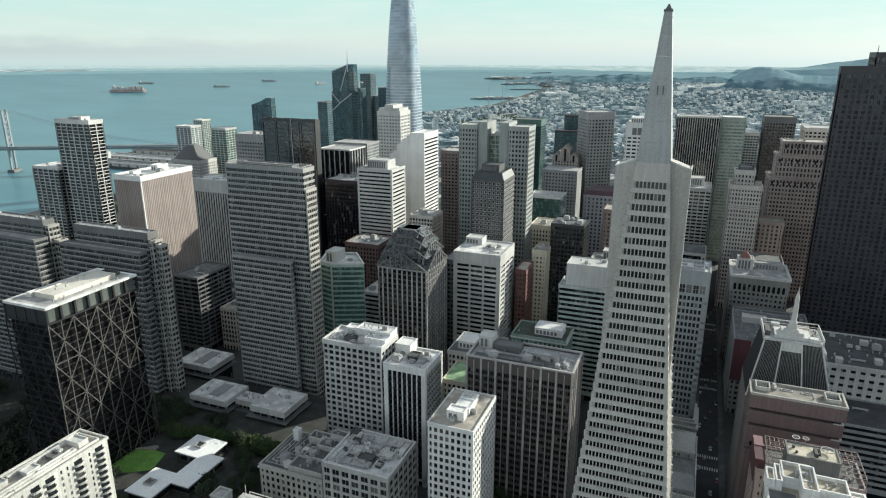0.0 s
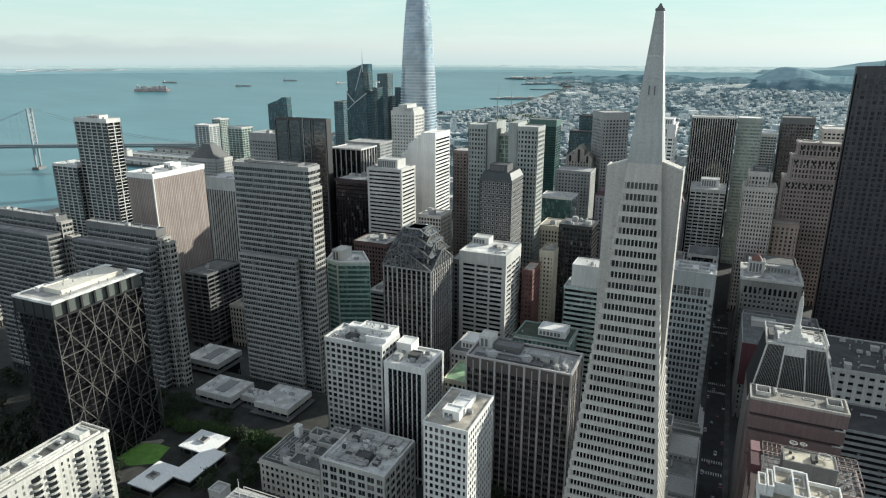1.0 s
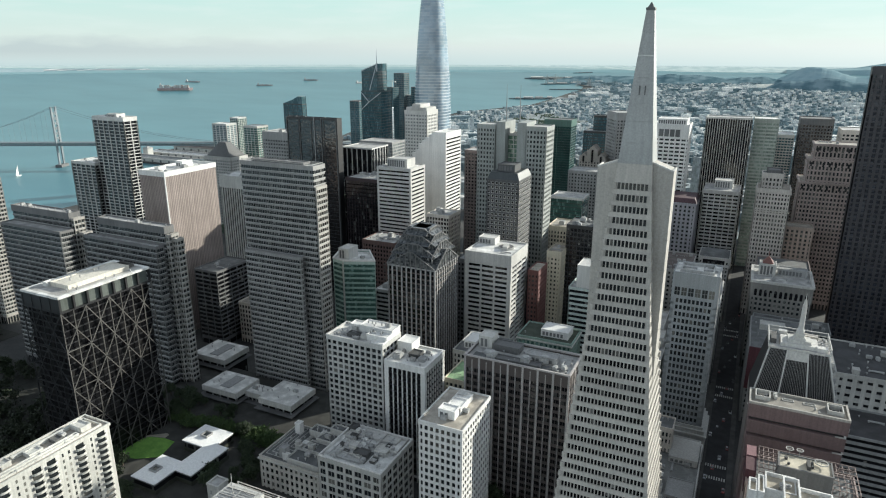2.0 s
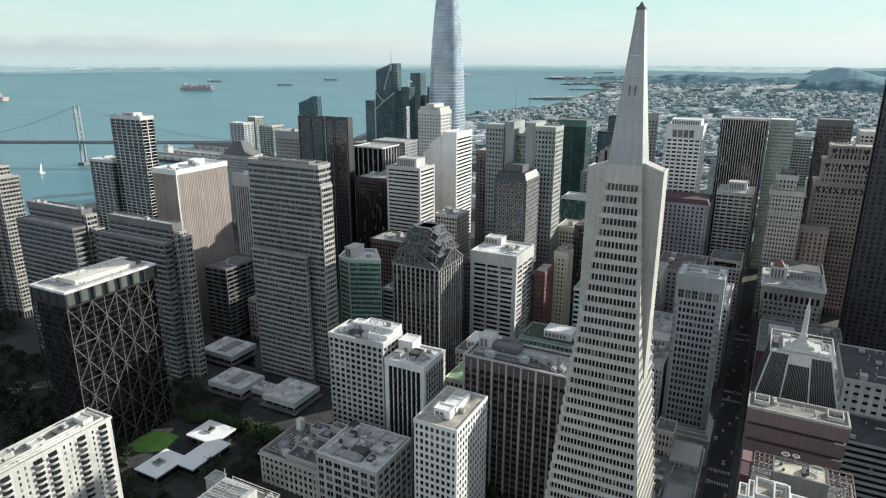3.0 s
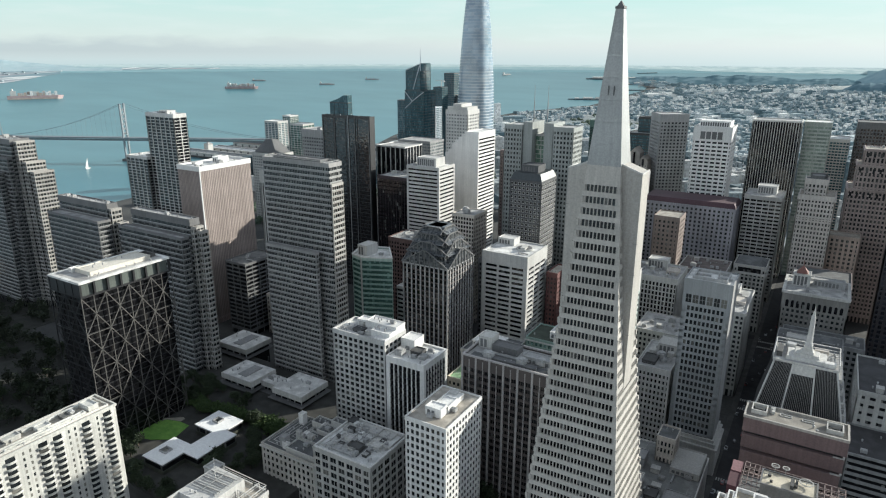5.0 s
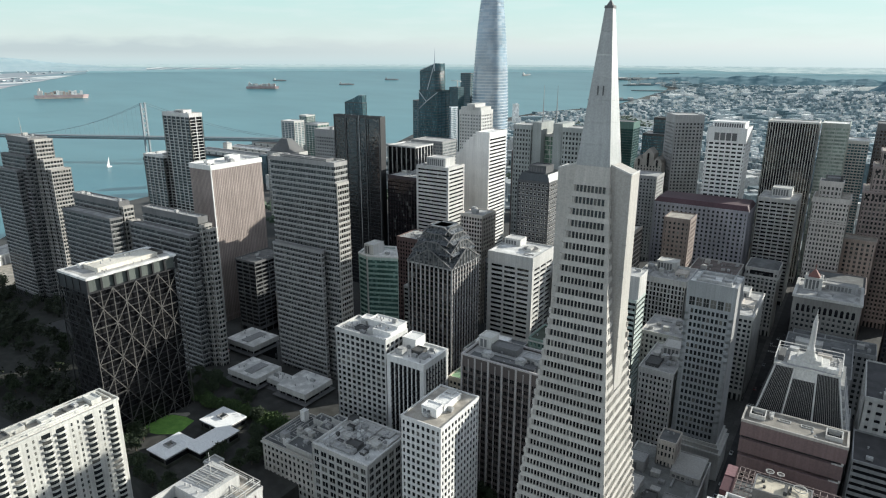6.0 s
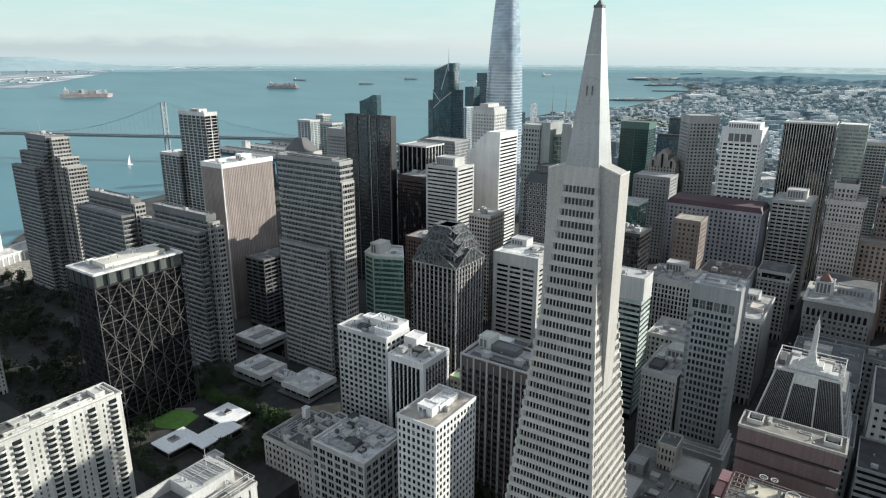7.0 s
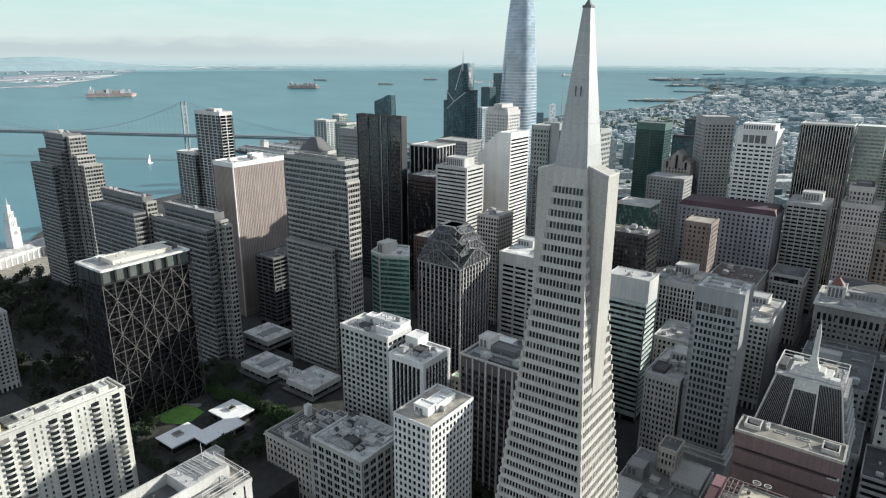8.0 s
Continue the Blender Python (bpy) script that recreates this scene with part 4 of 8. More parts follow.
for a, b, z1, flat in ((19.0, 19.3, 112.6, 0.10), (17.8, 15.6, 118.0, 0.26), (15.6, 12.0, 123.0, 0.36), (12.0, 8.6, 127.5, 0.46)):
    for along_y in (True, False):
        # a roof ridge with a glazed gable at each end, set back in tiers
        z0 = z1 - a * 0.62 * (1 - flat)
        g = Shape()
        prof = ((-a, z0), (a, z0), (a * flat, z1), (-a * flat, z1))
        i, k = len(g.v), len(prof)
        for s in (-b, b):
            g.v += [((x, s, z) if along_y else (-s, x, z)) for x, z in prof]
        g.f += [tuple(i + q for q in range(k)), tuple(i + k + q for q in reversed(range(k)))]
        g.f += [(i + (q + 1) % k, i + q, i + k + q, i + k + (q + 1) % k) for q in range(k)]
        part("gable", g, M_GABLEGLASS, gb)
        edge = Shape()

        def spot(x, s, z):
            return (x, s, z) if along_y else (-s, x, z)

        for s in (-b * 1.01, b * 1.01):
            for (xa, za), (xb, zb) in zip(prof[1:], prof[2:] + prof[:1]):
                edge.beam(spot(xa, s, za), spot(xb, s, zb), 0.6)
            for q in range(-4, 5):
                x = q * a / 4.6
                edge.beam(spot(x, s, z0 - 1.5), spot(x, s, z1 - max(0.0, abs(x) - a * flat) * 0.62 - 0.2), 0.45)
        for q in range(1, 6):
            for sx in (-1, 1):
                u = sx * a * (1 - q / 6)
                edge.beam(spot(u, -b, z0 + (z1 - z0) * q / 6 + 0.1), spot(u, b, z0 + (z1 - z0) * q / 6 + 0.1), 0.35)
        part("gable_frame", edge, M_GABLETRIM, gb, kind="stuff")

st = tower("white tower of black ribbon windows with chamfered look", -305.5, -268.2, 543.2, 573.0, 141.0, M_WHITE, M_GLASS_BLACK, fl=3.75, bay=40, pw=0.8, sh=2.1, dep=0.7, top=3.0, base=6,
           roof=R_WHITE, units=2, seed=31, corner=1.5)
hood(st, -11, 11, -8, 9, 140, 148.5, M_WHITE)
wh = root("office_tower", "white tower with a stepped blank wall and striped end", "building", -292.0, 648.0)
volume(wh, rect(4.5, 20.5, -19.0, 20.0), 0, 166.0, M_BRIGHT, M_GLASS_BLACK, fl=3.75, bay=60, pw=0.8, sh=2.0, dep=0.7, top=7, base=6, roof=R_WHITE, corner=0.8)
part("blank_wall", Shape().box(4.2, 20.3, -19.5, -19.02, 0, 166.2), M_BRIGHT, wh)
for k in range(6):
    part("stepped_wall", Shape().box(4.4 - 4.2 * (k + 1), 4.4 - 4.2 * k, -19.4 + 0.2 * k, 18.0, 0, 163.0 - 3.3 * k - (4 if k > 3 else 0)), M_BRIGHT, wh)
tower("beige office block behind stepped roofs", -240.0, -217.0, 520.0, 545.0, 106.0, M_BEIGE, M_GLASS_BLACK, fl=3.8, bay=3.0, pw=0.9, sh=1.5, dep=0.5, top=3, base=6, roof=R_GREY, units=5, seed=33)

tower("white banded block in the gap beside the green tower", -247.0, -226.0, 440.0, 470.0, 58.5, M_WHITE, M_GLASS_BLACK, fl=3.8, bay=40, pw=0.6, sh=1.8, dep=0.5, top=2.5, base=6, roof=R_WHITE, units=4, seed=101)
tower("brown office block with a cluttered roof", -291.0, -257.0, 490.0, 520.0, 83.0, wall_mat("red_brown_stone", (0.15, 0.095, 0.085)), M_GLASS_BLACK, fl=3.8, bay=3.2, pw=1.3, sh=1.6, dep=0.4, top=4, base=6, roof=R_GREY, units=14, seed=102, flush=True)
tower("dark block in a narrow gap", -190.0, -170.0, 478.0, 500.0, 82.0, M_DARKGREY, M_GLASS_BLACK, fl=3.8, bay=3.2, pw=1.3, sh=1.6, dep=0.4, top=4, base=6, roof=R_GREY, units=5, seed=103, flush=True)
tower("dark brick office block behind white towers", -283.0, -245.0, 705.0, 735.0, 138.0, wall_mat("dull_red_brick", (0.19, 0.155, 0.15)), M_GLASS_BLACK, fl=3.9, bay=4.2, pw=2.0, sh=1.8, far=True, dep=0.4, top=4, base=6, roof=R_GREY, units=0, flush=True)
tower("dark glass block with a pale corner", -154.0, -119.0, 640.0, 668.0, 76.0, M_BLACK, M_GLASS_BLACK, fl=4, bay=4, pw=0.5, sh=0.8, far=True, dep=0.3, top=3, base=6, roof=R_DARK, units=0)
tower("low pale block in the shade", -57.0, -22.0, 478.0, 515.0, 50.0, M_PALE, M_GLASS, fl=3.8, bay=3.2, pw=1.5, sh=1.7, dep=0.4, top=3, base=6, roof=R_GREY, units=12, seed=104, flush=True)
M_MIRROR = glass_mat("mirror_glass", (0.012, 0.013, 0.015), (0.05, 0.05, 0.05), share=0.15, rough=0.05, cell=(1.5, 1.5, 1.95), spec=1.0)
for nd in M_MIRROR.node_tree.nodes:
    if nd.type == "BUMP":
        nd.inputs["Strength"].default_value, nd.inputs["Distance"].default_value = 0.5, 0.6
dk = tower("black glass tower with mirrored panels and pale corner strips", -415.5, -353.5, 548.0, 556.0, 184.0, M_BLACK, M_MIRROR, fl=3.9, bay=14.5, pw=0.7, sh=0.35, dep=0.4, top=2.5, base=6,
           roof=R_DARK, units=8, seed=34, sill=M_BLACK)
part("side_wall", Shape().box(31.02, 31.8, -4.2, 4.2, 0, 184.2), M_BLACK, dk)
for x_ in (-30.6, -14.6, 12.0, 29.8):
    part("corner_strip", Shape().box(x_, x_ + 0.8, -4.32, -4.05, 0, 183.8), M_DARKGREY, dk)
part("front_strip", Shape().box(3.4, 4.2, -4.3, -4.02, 0, 184.0), M_GREY, dk)
tower("grey stone office block with rows of small windows", -485.0, -416.0, 590.0, 622.0, 161.0, M_GREY, M_GLASS, fl=3.9, bay=3.6, pw=1.6, sh=2.0, dep=0.5, top=9, base=6, roof=R_GREY, units=8, seed=35)
tower("dark maroon office block with a pale roof", -344.0, -307.4, 546.3, 581.0, 127.0, M_MAROON, M_GLASS_BLACK, fl=3.9, bay=3.2, pw=0.5, sh=1.2, dep=0.12, top=3.5, base=6, roof=R_GREY, units=7, seed=36)
tower("black tower of white vertical fins", -378.0, -340.4, 591.4, 626.0, 150.0, M_WHITE, M_GLASS_BLACK, fl=60, bay=6.2, pw=0.7, sh=0.3, dep=0.9, top=1.5, base=6, roof=R_GREY, units=0)
tower("grey office block with banded windows", -440.0, -391.3, 723.3, 758.0, 138.0, M_GREY, M_FARGLASS, fl=3.9, bay=60, pw=0.6, sh=1.6, far=True, dep=0.5, top=3, base=6, roof=R_GREY, units=7, seed=38)

# ---- far tall towers ----
pk = tower("pale grey tower with square windows and notched crown", -427.5, -391.5, 822.6, 857.0, 170.0, M_WHITE, M_FARGLASS, fl=4.6, bay=4.6, pw=2.0, sh=2.2, far=True, dep=0.6, top=6, base=6, roof=R_GREY, units=0)
for dx, w, hgt in ((-11, 5, 174), (0, 6.5, 178.5), (11, 5, 174)):
    part("crown_block", Shape().box(dx - w, dx + w, -15, 15, 169, hgt).box(dx - w + 2, dx + w - 2, -16, 16, 171, hgt - 2), M_WHITE, pk)
sf = root("rounded_skyscraper", "very tall rounded blue glass skyscraper with fine pale fins", "skyscraper", -427.0, 912.0)


def squircle(r, n=40, e=3.2):
    out = []
    for k in range(n):
        t = 2 * math.pi * k / n
        cs, sn = math.cos(t), math.sin(t)
        out.append((math.copysign(abs(cs) ** (2 / e), cs) * r, math.copysign(abs(sn) ** (2 / e), sn) * r))
    return out


def sf_r(z):
    return 25.5 if z < 130 else 25.5 - 10.5 * ((z - 130) / 196.0) ** 2


zs = [0, 60, 130, 155, 180, 200, 220, 240, 260, 280, 300, 326]
for za, zb in zip(zs, zs[1:]):
    part("glazing", Shape().prism(squircle(sf_r(za) - 0.6), za, zb, squircle(sf_r(zb) - 0.6)), M_GLASS_BLUE, sf)
M_FIN = wall_mat("pale_metal_fins", (0.50, 0.535, 0.57), rough=0.4, stain=0.08)
for k in range(72):
    z = 4 + k * 4.4
    if z < 322:
        deep = 0.75 if z < 224 else 0.22
        part("sunshade", Shape().ring(squircle(sf_r(z)), squircle(sf_r(z) - 0.9), z, z + deep), M_FIN, sf)
fr = root("braced_skyscraper", "dark teal glass tower with white folded bracing and mast", "skyscraper", -498.0, 866.0)
M_TEALBAND = wall_mat("dark_teal_spandrel", (0.035, 0.055, 0.062), rough=0.4)
volume(fr, rect(-17.6, 16.6, -16.0, 16.0), 0, 193.0, M_TEALBAND, M_GLASS_TEAL, fl=4.2, bay=11, pw=0.4, sh=1.1, dep=0.3, top=1.5, base=6, roof=R_DARK, far=True)
volume(fr, rect(-17.6, 9.0, -13.0, 15.5), 192.5, 221.0, M_TEALBAND, M_GLASS_TEAL, fl=4.2, bay=13, pw=0.4, sh=1.1, dep=0.3, top=0.6, base=1, roof=R_DARK, far=True)
crown_ = Shape()
crown_.v += [(-17.5, -13, 221), (9, -13, 221), (9, 15.5, 221), (-17.5, 15.5, 221), (-17.5, -13, 222.5), (9, -13, 232), (9, 15.5, 232), (-17.5, 15.5, 222.5)]
crown_.f += [(4, 5, 6, 7), (0, 1, 5, 4), (1, 2, 6, 5), (2, 3, 7, 6), (3, 0, 4, 7)]
part("sloping_crown", crown_, M_GLASS_TEAL, fr)
part("mast", Shape().tube(8.6, -12.6, 221, 240, 0.7, 0.5).tube(8.6, -12.6, 240, 252, 0.35, 0.15), M_FIN, fr)
part("fold_brace", Shape().beam((8.6, -13.4, 231), (-4, -13.4, 194), 1.0).beam((-17.4, -13.4, 221.5), (8.6, -13.4, 231.6), 0.7), M_FIN, fr)
part("fold_brace", Shape().beam((-17.0, -16.4, 191), (-4, -16.4, 177), 1.0).beam((-4, -16.4, 177), (16.4, -16.4, 191), 1.0).beam((-17.0, -16.4, 166), (-4, -16.4, 177), 0.9), M_FIN, fr)
tower("slim pale glass apartment tower", -672.0, -646.0, 1150.0, 1176.0, 143.0, M_FIN, M_GLASS_TEAL, fl=3.6, bay=5, pw=1.4, sh=0.8, far=True, dep=0.4, top=2, base=6, roof=R_WHITE, units=0, name="apartment_tower")
sec = tower("dark glass apartment tower with a roof crane", -671.0, -650.0, 1182.0, 1206.0, 181.0, M_TEALBAND, M_GLASS_TEAL, fl=3.6, bay=6, pw=0.5, sh=1.2, far=True, dep=0.3, top=2, base=6, roof=R_DARK, units=0, name="apartment_tower")
part("crane", Shape().beam((2, 0, 179), (2, 0, 195), 1.2).beam((-14, 0, 193), (9, 0, 193), 1.1).box(6, 10, -1.5, 1.5, 190.5, 193), M_WHITE, sec)
tower("slim dark teal glass tower near the bay", -662.0, -642.0, 1040.0, 1068.0, 163.0, M_DARKGREY, M_GLASS_TEAL, fl=4, bay=12, pw=0.5, sh=0.7, far=True, dep=0.3, top=2, base=6, roof=R_DARK, units=0)
tower("tall slim dark green glass tower", -703.4, -678.2, 1279.6, 1304.0, 206.0, M_DARKGREY, M_GLASS_TEAL, fl=4, bay=6, pw=0.6, sh=1.0, far=True, dep=0.3, top=2, base=6, roof=R_DARK, units=0)
tower("slim grey glass tower with pale side", -678.0, -660.0, 1290.0, 1312.0, 160.0, M_GREY, M_GLASS_TEAL, fl=4, bay=7, pw=0.6, sh=1.0, far=True, dep=0.3, top=2, base=6, roof=R_DARK, units=0)
tower("dark blue glass tower south of downtown", -640.0, -606.0, 1240.0, 1270.0, 180.0, M_DARKGREY, M_GLASS_TEAL, fl=4, bay=8, pw=0.5, sh=0.8, far=True, dep=0.3, top=2, base=6, roof=R_DARK, units=0)
sl_t = tower("dark glass tower with a slanted roof", -645.0, -609.0, 828.5, 839.5, 172.0, M_BLACK, M_GLASS_TEAL, fl=4, bay=9, pw=0.4, sh=0.5, far=True, dep=0.3, top=1.5, base=6, roof=R_DARK, units=0)
part("slanted_crown", Shape().prism(rect(-17.7, 17.7, -5.3, 5.3), 172.0, 178.0, rect(0, 17.7, -5.3, 5.3)).prism(rect(0, 17.7, -5.3, 5.3), 178.0, 183.0, rect(10, 17.7, -5.3, 5.3)), M_GLASS_TEAL, sl_t)
tower("white waterfront apartment tower with curved balconies", -876.0, -842.0, 908.0, 935.0, 124.0, M_WHITE, M_GLASS_TEAL, fl=3.2, bay=8, pw=1.5, sh=1.2, far=True, dep=0.7, top=4, base=5, roof=R_WHITE, units=3, seed=41, name="apartment_tower")
tower("slim green glass apartment tower", -905.0, -885.0, 985.0, 1010.0, 127.0, M_WHITE, M_GLASS_GREEN, fl=3.2, bay=5, pw=0.6, sh=0.6, far=True, dep=0.4, top=3, base=5, roof=R_WHITE, units=2, seed=42, name="apartment_tower")
tower("green glass apartment tower with pale floors", -667.0, -641.0, 760.0, 785.0, 143.0, M_PALE, M_GLASS_GREEN, fl=3.3, bay=6, pw=0.6, sh=0.7, far=True, dep=0.4, top=3, base=5, roof=R_WHITE, units=2, seed=43, name="apartment_tower")
hall = tower("grey stone block with a dark hipped roof", -690.0, -640.0, 700.0, 735.0, 105.0, M_PALE, M_FARGLASS, fl=4, bay=4, pw=1.6, sh=1.8, far=True, dep=0.5, top=5, base=6, roof=R_GREY, units=0)
part("hipped_roof", Shape().prism(rect(-22, 22, -15, 15), 105, 124, rect(-6, 6, -5, 5)), M_DARKGREY, hall)

# twin granite towers with a glazed slot and flagpoles
M_TWIN = wall_mat("greenish_granite", (0.335, 0.352, 0.335), stain=0.18)
M_GLASS_PALEGREEN = glass_mat("pale_green_glass", (0.12, 0.20, 0.15), (0.35, 0.42, 0.33), share=0.6)
cc = root("twin_tower", "pair of pale granite towers joined by a glazed slot, with flagpoles", "building", -167.0, 560.0)
for dx0, dx1 in ((-35.0, -17.6), (10.6, 29.0)):
    volume(cc, rect(dx0, dx1, -14, 9), 0, 186.0, M_TWIN, M_GLASS, fl=4.0, bay=3.1, pw=1.3, sh=1.8, dep=0.4, top=4, base=6, roof=R_GREY, flush=True)
volume(cc, rect(-9.4, 1.4, -4, 12), 0, 178.0, M_PALE, M_GLASS_PALEGREEN, fl=3.9, bay=5, pw=0.4, sh=0.6, dep=0.3, top=2, base=6, roof=R_DARK)
for dx, px_ in ((-13.5, -10.0), (6.0, 2.5)):
    part("shoulder_wall", Shape().box(dx - 4.0, dx + 4.5, -12.5, 14.0, 0, 188.5), M_TWIN, cc)
    part("flagpole", Shape().tube(px_, -8, 178, 206, 0.6, 0.4).tube(px_, -8, 206, 220, 0.3, 0.12), M_PIPE, cc)
M_OLDGREY = wall_mat("soot_grey_stone", (0.092, 0.094, 0.097), stain=0.25)
cf = tower("older dark grey office block of close square windows", -173.5, -145.5, 499.7, 532.0, 147.0, M_OLDGREY, M_GLASS_BLACK, fl=3.7, bay=3.5, pw=1.2, sh=1.4, dep=0.4, top=2, base=6, roof=R_DARK, units=0, flush=True, frames=M_PALE)
part("mansard", Shape().prism(rect(-13.8, 13.8, -16.0, 16.0), 147.02, 152.6, rect(-11.5, 11.5, -13.7, 13.7)), wall_mat("dark_slate_roof", (0.045, 0.054, 0.058), rough=0.4), cf)
hood(cf, -7.5, 7.5, -9, 6, 152.4, 158.5, M_OLDGREY)

# ---- middle and right, towards the long street ----
tower("green glass block with a pale roof edge", -168.3, -133.0, 674.2, 704.0, 99.5, M_WHITE, M_GLASS_GREEN, fl=4, bay=60, pw=0.5, sh=0.5, far=True, dep=0.4, top=2.5, base=6, roof=R_GREY, units=4, seed=46, sill=M_BLACK)
tower("grey stone tower of regular windows", -184.2, -140.0, 805.7, 840.0, 106.0, M_GREY, M_GLASS, fl=4.1, bay=4.2, pw=2.1, sh=2.1, far=True, dep=0.4, top=4, base=6, roof=R_GREY, units=4, seed=47, flush=True)
gth = tower("gothic stone tower with gabled crown", -185.0, -150.0, 862.0, 884.0, 114.0, wall_mat("soot_stone", (0.40, 0.37, 0.33), stain=0.3), M_GLASS, fl=3.8, bay=4.0, pw=2.0, sh=1.8, far=True, dep=0.5, top=5, base=6, roof=R_DARK, units=0)
M_GOTHIC = wall_mat("soot_stained_stone", (0.40, 0.37, 0.33), stain=0.3)
for dx, w, zt in ((-11.5, 4.6, 121.0), (0.0, 6.4, 131.0), (11.5, 4.6, 121.0)):
    g = Shape()
    prof = [(dx - w, 113.5), (dx + w, 113.5), (dx + w, zt - w * 1.1), (dx, zt), (dx - w, zt - w * 1.1)]
    g.v += [(x, -11.3, z) for x, z in prof] + [(x, 11.0, z) for x, z in prof]
    g.f += [(0, 1, 2, 3, 4), (9, 8, 7, 6, 5)] + [((q + 1) % 5, q, 5 + q, 5 + (q + 1) % 5) for q in range(5)]
    part("gable", g, M_GOTHIC, gth)
    part("gable_window", Shape().box(dx - 1.3, dx + 1.3, -11.6, -11.32, 109, zt - w * 0.9), M_GLASS_BLACK, gth)
    for sx in (-1, 1):
        part("pinnacle", Shape().tube(dx + sx * w, -11.0, 113.5, zt - w * 0.6, 0.8, 0.15, 6), M_GOTHIC, gth)
dkf = tower("dark glass office block with a stepped top", -199.0, -151.0, 938.0, 972.0, 141.0, M_BLACK, M_GLASS_TEAL, fl=4, bay=7, pw=0.5, sh=0.9, far=True, dep=0.3, top=3, base=6, roof=R_GREY, units=4, seed=48)
volume(dkf, rect(-14, 20, -2, 16), 140.2, 162.0, M_BLACK, M_GLASS_TEAL, fl=4, bay=7, pw=0.5, sh=0.9, far=True, dep=0.3, top=3, base=1, roof=R_DARK)
tower("dark green banded glass tower", -291.6, -246.2, 1051.6, 1086.0, 144.0, wall_mat("dull_green_panels", (0.085, 0.17, 0.14), rough=0.4), glass_mat("bottle_green_glass", (0.020, 0.050, 0.046), (0.03, 0.07, 0.062), share=0.3), fl=4, bay=30, pw=0.5, sh=0.9, far=True, dep=0.3, top=11, base=6, roof=R_DARK, units=3, seed=49, sill=wall_mat("dark_green_spandrel", (0.03, 0.058, 0.053), rough=0.4))
tower("black box of an office tower", -109.7, -82.0, 520.0, 548.0, 110.5, M_BLACK, M_GLASS_BLACK, fl=3.9, bay=3.0, pw=0.6, sh=1.2, dep=0.3, top=3, base=6, roof=R_DARK, units=12, seed=50)
tower("cream stone office tower of small windows", -139.0, -119.0, 566.9, 597.0, 95.5, M_CREAM, M_GLASS, fl=3.7, bay=3.0, pw=1.4, sh=1.5, dep=0.4, top=5, base=6, roof=R_BEIGE, units=3, seed=51, flush=True)
tower("sunlit yellow stone block in shade below", -121.4, -109.0, 505.9, 531.0, 90.0, M_CREAM, M_GLASS, fl=3.7, bay=3.0, pw=1.7, sh=1.9, dep=0.3, top=6, base=6, roof=R_BEIGE, units=2, seed=52, flush=True)
tower("red brick office block with a corniced roof", -125.4, -116.5, 468.6, 492.0, 84.0, M_BRICK, M_GLASS, fl=3.6, bay=2.6, pw=1.3, sh=1.7, dep=0.4, top=4, base=6, roof=R_BEIGE, units=2, seed=53, flush=True)
wb = tower("white office block of ribbon windows with a tall blank top", -84.0, -50.5, 434.0, 455.0, 88.0, wall_mat("greenish_white_bands", (0.53, 0.60, 0.56)), M_GLASS_BLACK, fl=3.8, bay=60, pw=0.8, sh=1.7, dep=0.6, top=2.0, base=6, roof=R_GREY, units=0)
hood(wb, -12, 16.7, -8, 10.4, 87, 104.0, M_WHITE, name="upper_storey", louvres=False)
clutter(wb, -10, 15, -7, 9, 103.5, 6, 54)
lod = tower("low green office block with a dark roof and white plant room", -102.5, -66.5, 379.0, 404.0, 70.0, wall_mat("dull_green_panels", (0.25, 0.34, 0.29)), M_GLASS_GREEN, fl=3.7, bay=3.0, pw=1.2, sh=1.6, dep=0.4, top=3, base=6, roof=roof_mat("mossy_roof", (0.06, 0.075, 0.055)), units=5, seed=55)
hood(lod, -4, 14, -6, 7, 69.1, 74.0, M_BRIGHT)
part("cornice", Shape().ring(rect(-18.6, 18.6, -13.1, 13.1), rect(-17.4, 17.4, -11.9, 11.9), 67.6, 68.4), M_PALE, lod)
tower("low cream block with green copper roof", -130.0, -112.0, 326.0, 352.0, 58.0, M_CREAM, M_GLASS, fl=3.7, bay=3.0, pw=1.2, sh=1.6, dep=0.4, top=3, base=6, roof=roof_mat("green_roof", (0.30, 0.46, 0.26)), units=2, seed=56)
lr = tower("pale low office block with roof plant", -140.0, -108.0, 360.0, 392.0, 60.0, M_PALE, M_GLASS, fl=3.7, bay=3.0, pw=1.2, sh=1.6, dep=0.4, top=3, base=6, roof=R_DARK, units=8, seed=57)
hood(lr, -11, 8, -9, 6, 59.1, 64.5, M_BRIGHT)

rr = tower("broad grey stone block under a red mansard", -114.0, -22.5, 702.0, 745.0, 99.0, wall_mat("mauve_grey_stone", (0.36, 0.355, 0.385)), M_GLASS, fl=4.1, bay=4.3, pw=2.3, sh=2.0, far=True, dep=0.5, top=3, base=6, roof=R_GREY, units=8, seed=58, flush=True)
part("mansard", Shape().prism(rect(-45.7, 45.7, -21.6, 21.6), 99.05, 103.4, rect(-43.0, 43.0, -17.5, 17.5)), M_REDROOF, rr)
tower("rust-coloured terracotta stone tower", -78.0, -55.5, 600.0, 626.0, 108.0, wall_mat("terracotta_stone", (0.25, 0.20, 0.175)), M_GLASS, fl=4.0, bay=3.9, pw=2.0, sh=1.9, far=True, dep=0.4, top=4, base=6, roof=R_BEIGE, units=4, seed=59, flush=True)
